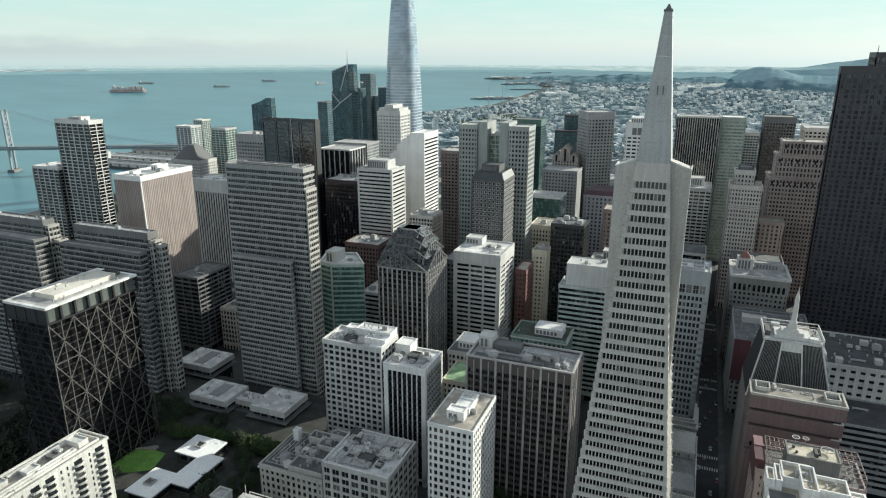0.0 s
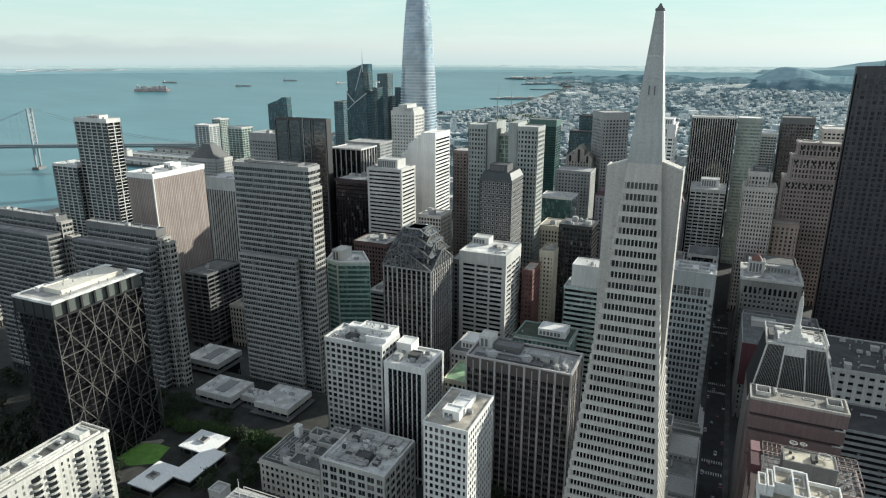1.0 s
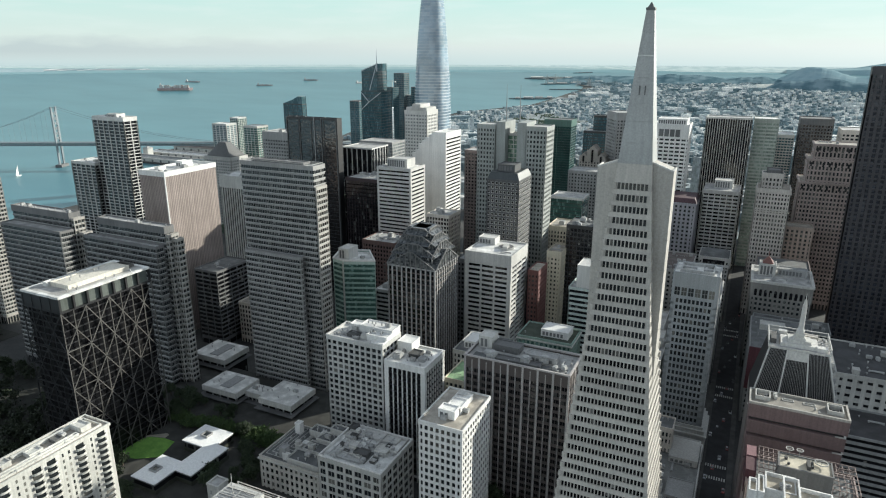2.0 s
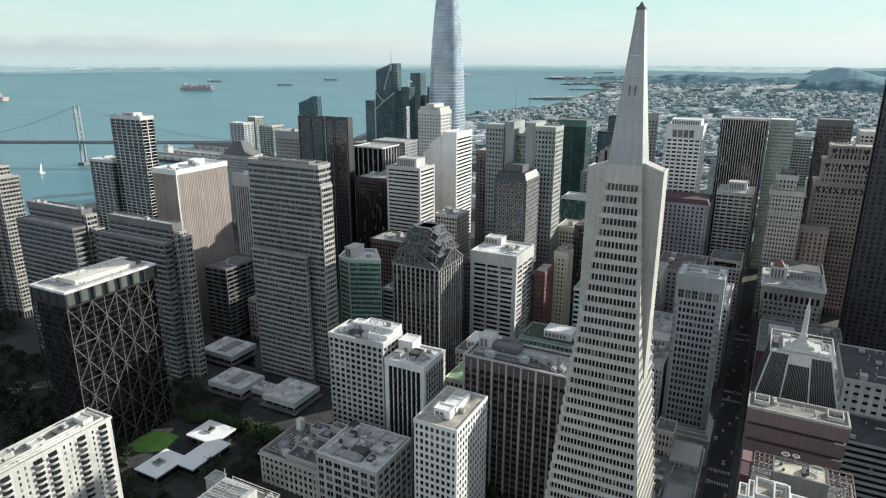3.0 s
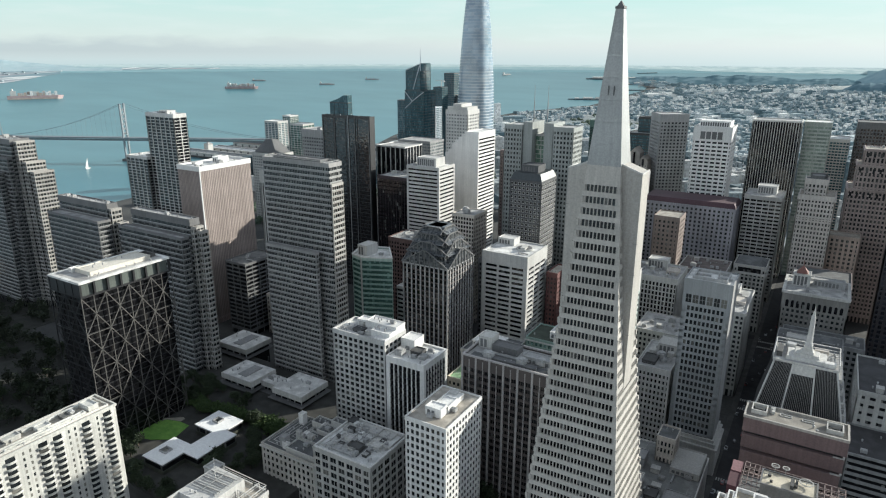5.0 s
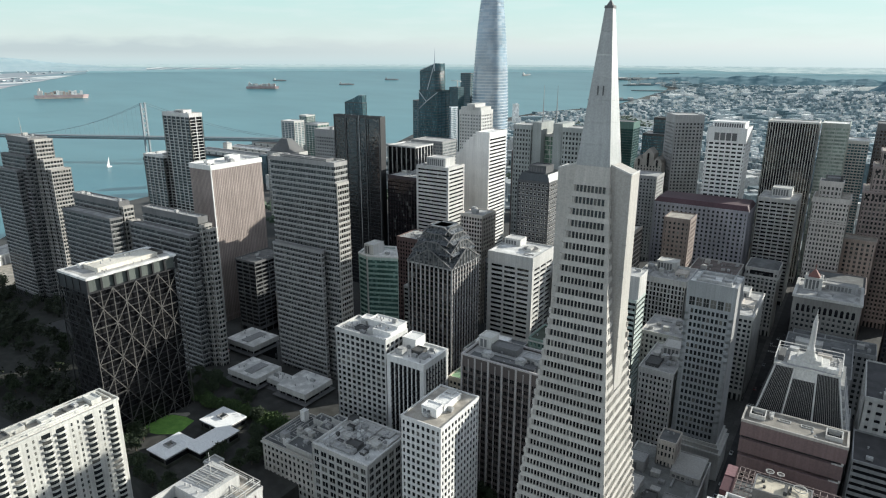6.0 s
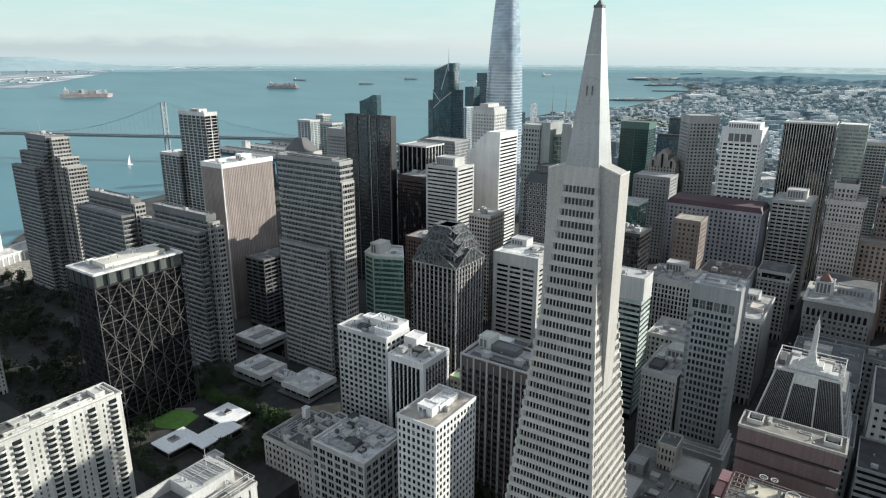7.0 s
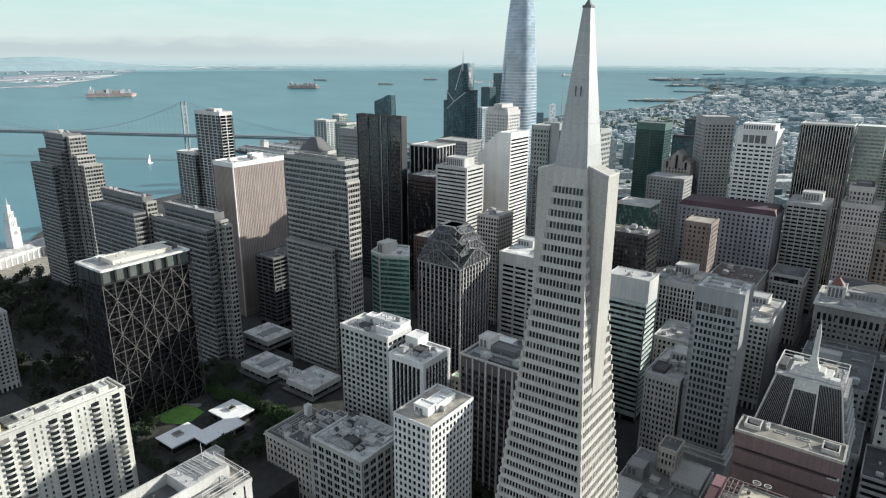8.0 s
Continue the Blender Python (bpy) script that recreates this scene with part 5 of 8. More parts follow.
mc = tower("pale office tower with tall louvres below its top", -81.5, -42.6, 765.0, 802.0, 172.0, M_BRIGHT, M_GLASS, fl=4.2, bay=5.6, pw=1.5, sh=2.2, far=True, dep=0.6, top=16, base=6, roof=R_WHITE, units=4, seed=60, corner=2.0)
for k in range(4):
    part("louvre_bay", Shape().box(-12 + k * 5.8, -7.2 + k * 5.8, -18.65, -18.4, 158.5, 166.5), M_DARKGREY, mc)
hood(mc, -15, 16, -12, 12, 171, 177.5, M_BRIGHT)
tower("striped black tower with slim white fins", -30.0, 18.5, 815.0, 845.0, 177.5, M_PALE, M_GLASS_BLACK, fl=60, bay=2.55, pw=0.65, sh=0.3, far=True, dep=0.9, top=1.8, base=6, roof=R_GREY, units=5, seed=61)
# Pale glass: its sunlit reflection is put into the base colour.
tower("pale green glass office tower", 20.0, 46.0, 835.0, 870.0, 176.0, wall_mat("pale_green_panel", (0.43, 0.48, 0.43)), glass_mat("pale_reflecting_glass", (0.20, 0.25, 0.22), (0.34, 0.39, 0.35), share=0.6), fl=3.9, bay=13, pw=0.7, sh=1.8, far=True, dep=0.4, top=5, base=6, roof=R_WHITE, units=3, seed=62)
tower("grey stone tower turned to another street grid", -152.0, -116.0, 872.0, 908.0, 174.0, M_GREY, M_GLASS, fl=4.2, bay=4.4, pw=1.9, sh=2.1, far=True, dep=0.5, top=10, base=6, roof=R_GREY, units=4, seed=63, rot=32, flush=True)
sn = tower("dark banded stone office block", -19.6, 15.6, 730.7, 773.0, 109.5, M_PALE, M_GLASS_BLACK, fl=3.8, bay=5.6, pw=0.9, sh=1.9, far=True, dep=0.5, top=4, base=6, roof=R_GREY, units=6, seed=64)
hood(sn, -8, 10, -2, 14, 108.5, 117, M_WHITE)

sl = tower("slim pale grey tower of small windows with a blank crown", -12.3, 13.6, 396.0, 420.0, 121.5, wall_mat("blue_grey_concrete", (0.315, 0.328, 0.33), stain=0.18), M_GLASS_BLACK, fl=4.2, bay=2.35, pw=0.85, sh=1.6, dep=0.35, top=16.4, base=6,
           roof=R_WHITE, panes=300, units=4, seed=65, corner=2.6, flush=True)
part("side_wall", Shape().box(12.98, 13.3, -11.9, 11.9, 23.1, 121.3), M_GREY, sl)
part("roof_trough", Shape().ring(rect(-9.5, 9.5, -8, 8), rect(-8.7, 8.7, -7.2, 7.2), 120.6, 122.3), M_PIPE, sl)
for k in range(6):
    part("louvre", Shape().box(-11.2 + k * 3.85, -8.2 + k * 3.85, -12.16, -12.0, 107.2, 112.2), M_PANE_MIX, sl)
    part("louvre_bar", Shape().box(-9.8 + k * 3.85, -9.6 + k * 3.85, -12.22, -12.1, 107.2, 112.2).box(-11.2 + k * 3.85, -8.2 + k * 3.85, -12.22, -12.1, 109.6, 109.8), M_GREY, sl)
part("podium", Shape().box(-15.5, 16.2, -14.5, 13, 0, 17).ring(rect(-16.2, 16.9, -15.2, 13.2), rect(-14.5, 15.2, -13.5, 11.9), 17, 18.2).ring(rect(-14.6, 15.3, -13.7, 13.2), rect(-13.1, 13.1, -12.2, 12.2), 18.21, 20.4).ring(rect(-15.0, 15.7, -14.1, 13.2), rect(-13.1, 13.1, -12.2, 12.2), 20.41, 21.0).ring(rect(-13.9, 14.3, -13.0, 13.2), rect(-13.1, 13.1, -12.2, 12.2), 21.01, 23.0), M_PALE, sl)
q3 = tower("pale corniced office block with a stepped roof", -13.0, 14.0, 502.6, 560.0, 67.0, M_PALE, M_GLASS, fl=3.8, bay=3.2, pw=1.3, sh=1.6, dep=0.5, top=3, base=7, roof=R_GREY, units=14, seed=66, panes=60)
hood(q3, -10, 4, 12, 26, 66, 71.5, M_WHITE)
hood(q3, -11, -4, -24, -12, 66, 69.5, M_PALE)
hood(q3, 2, 11, -10, 4, 66, 68.8, M_BEIGE)
clutter(q3, -12, 12, -27, 10, 66.1, 12, 666, False)
q3c = tower("corniced pale stone bank block", -11.8, 15.5, 640.0, 672.0, 63.0, M_PALE, M_GLASS, fl=4, bay=3.6, pw=1.4, sh=1.5, far=True, dep=0.5, top=4, base=7, roof=R_DARK, units=7, seed=67)
part("cornice", Shape().ring(rect(-14.4, 14.4, -17.2, 17.2), rect(-13.0, 13.0, -15.8, 15.8), 54.2, 55.6), M_PALE, q3c)
part("attic_window", Shape().box(-9.5, 9.5, -16.12, -15.9, 56.4, 60.4), M_GLASS_BLACK, q3c)
part("curved_roof", Shape().prism(rect(-12.0, 12.0, -14.5, 14.5), 62.2, 65.0, rect(-8.0, 8.0, -10.0, 10.0)), R_DARK, q3c)
tower("low block with brownish roof decks and plant", -54.0, -14.0, 590.0, 648.0, 62.0, M_PALE, M_GLASS, fl=4, bay=4.2, pw=2.0, sh=2.0, dep=0.4, top=3, base=5, roof=roof_mat("brown_deck", (0.17, 0.145, 0.135)), units=22, seed=167, flush=True)
lr8 = tower("pale office block of tall piers with plant rooms", -80.7, -40.7, 538.1, 578.0, 72.0, M_PALE, M_GLASS_BLACK, fl=3.9, bay=2.9, pw=1.2, sh=0.9, dep=0.6, top=5, base=7, roof=R_GREY, units=12, seed=68)
hood(lr8, -10, 6, 4, 16, 71, 79, M_PALE)
hood(lr8, 8, 17, -8, 4, 71, 74.5, M_BEIGE)
hood(lr8, -18, -11, -16, -6, 71, 73.5, M_GREY)
clutter(lr8, -18, 18, -18, 3, 71.1, 12, 668, False)
lbp = tower("grey office block with ranks of narrow windows", -36.0, -14.5, 398.0, 440.0, 60.0, M_PALE, M_GLASS_BLACK, fl=3.8, bay=2.4, pw=1.2, sh=1.6, dep=0.4, top=4, base=6, roof=R_GREY, units=10, seed=69, flush=True, panes=60)
hood(lbp, -3, 9, 4, 18, 59, 66, M_PALE)
hood(lbp, -8, 0, -16, -4, 59, 61.5, M_SHADE)
clutter(lbp, -9, 9, -19, 3, 59.1, 10, 669, False)

# right of the street
ar = tower("dark stone bank with a row of tall arched windows", 33.9, 77.0, 546.5, 588.0, 75.2, wall_mat("warm_grey_stone", (0.27, 0.26, 0.24)), M_GLASS, fl=4.0, bay=3.4, pw=1.6, sh=1.9, dep=0.5, top=14.0, base=8, roof=R_GREY, units=8, seed=71, flush=True)
for k in range(11):
    x = -17.8 + k * 3.55
    s = Shape().box(x - 1.0, x + 1.0, -21.0, -20.75, 63.0, 67.3)
    prof = [(x + 1.0 * math.cos(math.pi * q / 8), 67.3 + 1.2 * math.sin(math.pi * q / 8)) for q in range(9)]
    n_ = len(s.v)
    s.v += [(px_, -21.0, pz_) for px_, pz_ in prof] + [(px_, -20.75, pz_) for px_, pz_ in prof]
    s.f += [tuple(n_ + q for q in reversed(range(9)))] + [(n_ + q, n_ + q + 1, n_ + q + 10, n_ + q + 9) for q in range(8)]
    part("arched_window", s, M_GLASS_BLACK, ar)
part("cornice", Shape().ring(rect(-22.4, 22.4, -21.7, 21.7), rect(-20.2, 20.2, -19.7, 19.7), 73.6, 75.6), M_PALE, ar)
hood(ar, -3, 18, 4, 12, 74.3, 80.0, M_GREY, name="upper_storey")
hood(ar, -17, -5, -2, 10, 74.3, 84.0, M_PALE, name="cupola_base")
part("cupola_roof", Shape().prism(rect(-15, -7, 0, 8), 84.0, 89.0, rect(-11.6, -10.4, 3.4, 4.6)).tube(-11, 4, 89, 93.5, 0.3), wall_mat("red_tile_roof", (0.25, 0.12, 0.10)), ar)

M_ROSE = wall_mat("dusky_rose_stone", (0.172, 0.122, 0.120), stain=0.22)
ic = root("spire_tower", "dark ribbed glass tower with a sloping front and white spire", "building", 53.8, 353.0)
M_DIMRIB = wall_mat("grey_metal_rib", (0.30, 0.295, 0.285), stain=0.2)
z0, z1 = 79.0, 106.0
part("body", Shape().box(-19.2, 19.2, -22.6, 12.0, 0, z0 - 0.1), M_BROWN, ic)
part("sloped_glazing", Shape().prism(rect(-19.2, 19.2, -22.8, 12.0), z0, z1, rect(-13.1, 13.1, -10.6, 11.0)), wall_mat("dark_bronze_glazing", (0.012, 0.011, 0.012), rough=0.85, stain=0.3), ic)
for k in range(46):
    u = k / 45
    part("rib", Shape().beam((-19.1 + 38.2 * u, -22.9, z0), (-13.0 + 26.0 * u, -10.7, z1), 0.12), M_DIMRIB, ic)
for u in (0.0, 0.31, 0.655, 1.0):
    part("broad_rib", Shape().beam((-19.1 + 38.2 * u, -23.05, z0), (-13.0 + 26.0 * u, -10.85, z1), 0.6), M_WHITE, ic)
part("sloped_panel", Shape().prism([(-4.9, -12.9), (4.2, -12.9), (4.2, -12.2), (-4.9, -12.2)], 101.9, 105.9, [(-4.7, -11.0), (4.0, -11.0), (4.0, -10.3), (-4.7, -10.3)]), M_PALE, ic)
for k in range(11):
    part("stepped_wall", Shape().box(18.2 - 0.5 * k, 20.4 - 0.5 * k, -21.0 + 1.0 * k, 11.5, z0 + 2.4 * k - 2, z0 + 2.4 * k), (M_PALE, M_GREY)[k % 2], ic)
part("roof", Shape().box(-13.4, 13.4, -10.4, 10.9, z1 + 0.01, z1 + 0.4), R_GREY, ic)
for sx in (-1, 1):
    for k in range(8):
        y = -10.2 + k * 3.0
        part("crown_post", Shape().box(sx * 13.6 - 0.18, sx * 13.6 + 0.18, y - 0.18, y + 0.18, z1, z1 + 3.2), M_WHITE, ic)
    part("crown_rail", Shape().beam((sx * 13.6, -10.4, z1 + 3.3), (sx * 13.6, 11.0, z1 + 3.3), 0.4).beam((sx * 13.6, -10.4, z1 + 1.5), (sx * 13.6, 11.0, z1 + 1.5), 0.25), M_WHITE, ic)
part("crown_rail", Shape().beam((-13.6, 11.0, z1 + 3.3), (13.6, 11.0, z1 + 3.3), 0.4).beam((-13.6, 11.0, z1 + 1.5), (13.6, 11.0, z1 + 1.5), 0.25), M_WHITE, ic)
part("roof_kerb", Shape().box(-13.4, 13.4, -10.75, -10.42, z1 - 0.2, z1 + 0.9), M_PALE, ic)
for x0_, x1_, y0_, y1_, zb_, zt_ in ((-8.6, 8.6, -7.4, 4.4, 0.4, 2.0), (-5.4, 5.4, -5.4, 2.2, 2.0, 3.4), (-2.8, 2.8, -4.2, 1.0, 3.4, 4.6), (-2.0, 2.0, -3.6, 0.2, 4.6, 7.2)):
    part("spire_step", Shape().prism(rect(x0_, x1_, y0_, y1_), z1 + zb_, z1 + zt_, rect(x0_ + 0.4, x1_ - 0.4, y0_ + 0.4, y1_ - 0.4)), M_PALE, ic)
part("plant_hut", Shape().box(-12.6, -10.2, -6.0, 4.0, z1 + 0.4, z1 + 3.0), M_SHADE, ic)
part("plant_hut", Shape().box(7.6, 12.2, -8.4, -5.0, z1 + 0.4, z1 + 2.4), M_WHITE, ic)
part("plant_hut", Shape().box(-9.0, -5.0, 6.2, 9.6, z1 + 0.4, z1 + 2.8), M_PIPE, ic)
part("plant_hut", Shape().box(3.0, 9.0, 6.4, 9.8, z1 + 0.4, z1 + 2.2), M_BEIGE, ic)
part("spire", Shape().tube(0, -1.8, z1 + 7.2, z1 + 8.6, 1.9, 1.6, 8).tube(0, -1.8, z1 + 8.6, z1 + 21.5, 1.3, 1.0, 8).tube(0, -1.8, z1 + 21.5, z1 + 24.0, 0.8, 0.5, 8).tube(0, -1.8, z1 + 24.0, z1 + 27.5, 0.25, 0.06, 8), M_WHITE, ic)
clutter(ic, -13, -8, 4, 10, z1 + 0.4, 3, 72, False)
clutter(ic, 9, 13, -3, 10, z1 + 0.4, 5, 172, False)

# rose stone block of deep bands in front of it
pkb = root("terraced_block", "rose stone block of deep blank bands with a gravel roof terrace", "building", 53.6, 309.0)
M_KERB = wall_mat("weathered_kerb", (0.40, 0.38, 0.345), stain=0.3)
tops_ = (94.0, 86.2, 78.6, 66.0)
for k, zt in enumerate(tops_):
    zb = 0.0 if k == 3 else tops_[k + 1] + 1.3
    part("terrace_wall", Shape().box(-19.7 + 0.25 * k, 19.7 - 0.5 * k, -7.0 - 0.6 * k, 7.0, zb, zt - (0.0 if k else 0.02)), M_ROSE, pkb)
    if k:
        # The core of each gap is black: its shadow put into the colour.
        part("shadow_gap", Shape().box(-19.0, 18.0, -5.8, 6.8, zt + 0.004, zt + 1.296), M_BLACK, pkb)
        part("corner_post", Shape().box(18.4, 19.2, -6.8 - 0.6 * (k - 1), -6.2, zt + 0.004, zt + 1.296), M_WHITE, pkb)
        part("ledge_strip", Shape().box(15.0, 19.6 - 0.5 * k, -6.9 - 0.6 * k, -6.3 - 0.6 * k, zt, zt + 0.45), M_PALE, pkb)
for k in range(9):
    part("wall_window", Shape().box(-17.4 + k * 4.1, -15.0 + k * 4.1, -8.3, -8.12, 68.4, 70.6), M_GLASS_BLACK, pkb)
part("terrace_parapet", Shape().ring(rect(-19.9, 19.8, -7.1, 7.1), rect(-19.1, 19.0, -6.3, 6.3), 94.0, 95.2), M_KERB, pkb)
part("terrace_floor", Shape().box(-19.1, 19.0, -6.3, 6.3, 94.0, 94.25), roof_mat("brown_gravel", (0.33, 0.305, 0.265)), pkb)
for x, y in ((-14.4, 1.4), (14.4, 0.2)):
    part("roof_well", Shape().ring(rect(x - 3.1, x + 3.1, y - 3.4, y + 3.4), rect(x - 2.65, x + 2.65, y - 2.95, y + 2.95), 94.25, 96.2), M_PALE, pkb)
    # Black sheet stands in for the shade down a deep shaft.
    part("well_floor", Shape().box(x - 2.65, x + 2.65, y - 2.95, y + 2.95, 94.26, 94.34), M_BLACK, pkb)
    part("well_frame", Shape().box(x - 2.0, x + 2.0, y + 1.7, y + 1.95, 94.34, 95.0).box(x + 1.6, x + 1.85, y - 2.2, y + 1.7, 94.34, 95.0), M_PALE, pkb)
part("roof_ladder", Shape().box(-9.6, -8.4, 1.0, 5.6, 94.26, 95.6).box(-10.2, -9.4, 2.0, 3.0, 94.26, 96.6), M_PALE, pkb)
for x in (-4.0, 4.6):
    part("walkway", Shape().ring(rect(x - 2.4, x + 2.4, 1.4, 3.4), rect(x - 2.1, x + 2.1, 1.7, 3.1), 94.26, 94.6), M_PALE, pkb)
clutter(pkb, 4, 11, -6, 0, 94.25, 3, 272, False)

t5 = root("dark_skyscraper", "massive dark red granite skyscraper with faceted bays", "skyscraper", 132.5, 630.0)
M_SMOKED = glass_mat("smoked_glass", (0.016, 0.02, 0.03), (0.06, 0.065, 0.08), share=0.35, cell=(4.2, 4.2, 4.0), spec=0.9)
volume(t5, [(-35.5, -16), (37.5, -16), (37.5, 16), (-13.5, 16), (-35.5, -8)], 0, 236.8, M_CARNELIAN, M_SMOKED, fl=4.0, bay=4.6, pw=1.9, sh=1.3, far=True, dep=0.9, top=6, base=8, roof=R_DARK)
volume(t5, rect(-12, 36.4, -10, 14.5), 236.0, 247.5, M_CARNELIAN, M_SMOKED, fl=4.0, bay=4.2, pw=1.7, sh=1.7, dep=0.9, top=4, base=2, roof=R_DARK)
part("mast", Shape().tube(-10, -4, 246.4, 252.5, 0.4, 0.2), M_PIPE, t5)
M_STONEGLASS = glass_mat("shaded_window_glass", (0.030, 0.032, 0.034), (0.13, 0.13, 0.12), share=0.35, cell=(3.9, 3.9, 3.9))
M_RUST2 = wall_mat("pinkish_terracotta", (0.56, 0.52, 0.48), stain=0.25)
rt = tower("beige terracotta tower with a flat cap", 30.0, 59.0, 672.0, 702.0, 126.0, M_RUST2, M_STONEGLASS, fl=4.1, bay=2.65, pw=1.25, sh=1.7, far=True, dep=0.6, top=4, base=7, roof=R_BEIGE, units=4, seed=73, flush=True)
volume(rt, rect(-11.5, 7.0, -8, 8), 125, 139.5, M_RUST2, M_STONEGLASS, fl=3.7, bay=3.0, pw=1.6, sh=1.7, dep=0.5, top=5, base=1, roof=R_DARK)
part("cap_recess", Shape().box(-6.5, 3.5, -4, 5, 139.0, 142.0).box(-8.0, 5.5, 5.2, 6.8, 138.8, 143.0), M_DARKGREY, rt)
for z_ in (104.0, 121.5):
    part("cornice", Shape().ring(rect(-15.2, 15.2, -15.7, 15.7), rect(-14.4, 14.4, -14.9, 14.9), z_, z_ + 1.1), M_RUST2, rt)
M_RUST3 = wall_mat("pinkish_brown_stone", (0.50, 0.415, 0.385), stain=0.3)
rb = root("stepped_tower", "brown-beige stepped stone tower", "building", 89.0, 738.0)
for x0, x1, y0, y1, zb, zt in ((-22, 27, -22, 20, 0, 128.0), (-17.5, 26, -19, 16, 127, 150.0), (-13.5, 25, -16, 12, 149, 164.0)):
    volume(rb, rect(x0, x1, y0, y1), zb, zt, M_RUST3, M_STONEGLASS, fl=4.2, bay=3.1, pw=1.45, sh=1.7, dep=0.5, top=2.4, base=7 if zb == 0 else 1, roof=R_BEIGE, flush=True, far=True)
    part("cornice", Shape().ring(rect(x0 - 0.9, x1 + 0.9, y0 - 0.9, y1 + 0.9), rect(x0 + 0.1, x1 - 0.1, y0 + 0.1, y1 - 0.1), zt - 2.2, zt - 0.6), M_RUST3, rb)
    # tall attic windows under each cornice
    for k in range(int((x1 - x0) / 5.2)):
        x = x0 + 3.0 + k * 5.2
        part("attic_window", Shape().box(x - 0.9, x + 0.9, y0 - 0.16, y0 - 0.03, zt - 7.6, zt - 3.6), M_STONEGLASS, rb)
clutter(rb, -12, 11, -12, 11, 163.1, 5, 74)
tower("brown bay-windowed stone block", 56.0, 84.0, 690.0, 712.0, 88.0, M_RUST, M_GLASS, fl=4.0, bay=4.0, pw=2.0, sh=1.7, far=True, dep=0.5, top=3, base=7, roof=R_BEIGE, units=5, seed=75, flush=True)
tower("dark grey far office tower", 71.0, 107.0, 918.0, 955.0, 171.5, M_DARKGREY, M_GLASS_BLACK, fl=3.9, bay=3.4, pw=1.2, sh=1.6, far=True, dep=0.4, top=8, base=6, roof=R_DARK, units=3, seed=76)
tower("pale slim apartment tower far off", 33.0, 66.0, 895.0, 935.0, 153.0, M_PALE, M_GLASS_TEAL, fl=3.3, bay=3.2, pw=0.7, sh=1.3, far=True, dep=0.5, top=4, base=6, roof=R_WHITE, units=3, seed=77, name="apartment_tower")
tower("beige stone office block far off", 110.0, 150.0, 860.0, 900.0, 165.0, M_BEIGE, M_GLASS, fl=4.0, bay=4.4, pw=1.6, sh=1.8, far=True, dep=0.4, top=5, base=6, roof=R_GREY, units=3, seed=78, flush=True)

# low blocks behind the terraced tower and along the street
tower("grey low block with ribbon windows and roof plant", 82.0, 128.0, 418.0, 471.0, 66.0, M_PALE, M_GLASS_BLACK, fl=4.6, bay=5.2, pw=2.4, sh=2.9, dep=0.4, top=3, base=5, roof=roof_mat("black_tar", (0.075, 0.075, 0.078)), units=26, seed=79, flush=True)
tower("louvred low block with a dark tarred roof", 80.0, 126.0, 384.0, 417.8, 45.0, M_GREY, M_GLASS_BLACK, fl=3.6, bay=60, pw=0.8, sh=1.9, dep=0.4, top=1.5, base=5, roof=roof_mat("tar_roof", (0.07, 0.068, 0.07)), units=4, seed=180)
tower("brown stone block behind the arched bank", 38.0, 80.0, 600.0, 650.0, 67.0, wall_mat("brown_stone", (0.34, 0.28, 0.26)), M_GLASS, fl=4.0, bay=4.0, pw=2.2, sh=2.0, far=True, dep=0.4, top=4, base=6, roof=R_DARK, units=0, flush=True)
# two unseen towers added in the west to shade the street blocks
tower("unseen tower added at the western edge to cast shade", 206.0, 300.0, 520.0, 596.0, 179.0, M_GREY, M_FARGLASS, fl=3.9, bay=4, pw=1.6, sh=1.8, far=True, dep=0.4, top=4, base=6, roof=R_GREY, units=0, flush=True)
tower("taller unseen tower added at the western edge to cast shade", 224.0, 300.0, 612.0, 730.0, 205.0, M_GREY, M_FARGLASS, fl=3.9, bay=4, pw=1.6, sh=1.8, far=True, dep=0.4, top=4, base=6, roof=R_GREY, units=0, flush=True)
tower("grey corner block beside the spire tower", 50.0, 78.0, 400.0, 440.0, 46.0, M_GREY, M_GLASS, fl=4, bay=3.6, pw=1.6, sh=1.8, dep=0.4, top=3, base=5, roof=R_DARK, units=10, seed=81, flush=True)
M_MAROON2 = wall_mat("maroon_stucco", (0.13, 0.045, 0.055), stain=0.3)
sbk = tower("low street block with a dark red corner and white roof hut", 36.0, 76.0, 456.0, 516.0, 57.0, M_GREY, M_GLASS, fl=4, bay=3.6, pw=1.6, sh=1.8, dep=0.4, top=3, base=5, roof=R_DARK, units=9, seed=82, flush=True)
part("red_front", Shape().box(-20.0, -9.5, -30.4, -30.06, 26, 57.2), M_MAROON2, sbk)
hood(sbk, -14, 2, 6, 14, 56.1, 60.5, M_PALE, name="roof_hut", louvres=False)
clutter(sbk, -18, 18, -28, 4, 56.1, 14, 670, False)
tower("grey stone block in a street row", 38.0, 90.0, 520.0, 543.0, 50.0, M_GREY, M_GLASS, fl=4, bay=3.6, pw=1.6, sh=1.8, dep=0.4, top=3, base=5, roof=R_DARK, units=10, seed=83, flush=True)
lowr = tower("low white roof block with plant", -24.0, 16.5, 306.0, 366.0, 29.0, M_WHITE, M_GLASS_BLACK, fl=4, bay=4, pw=1.8, sh=2.0, dep=0.4, top=3, base=5, roof=roof_mat("stained_pale_roof", (0.26, 0.265, 0.255)), units=18, seed=84, flush=True)
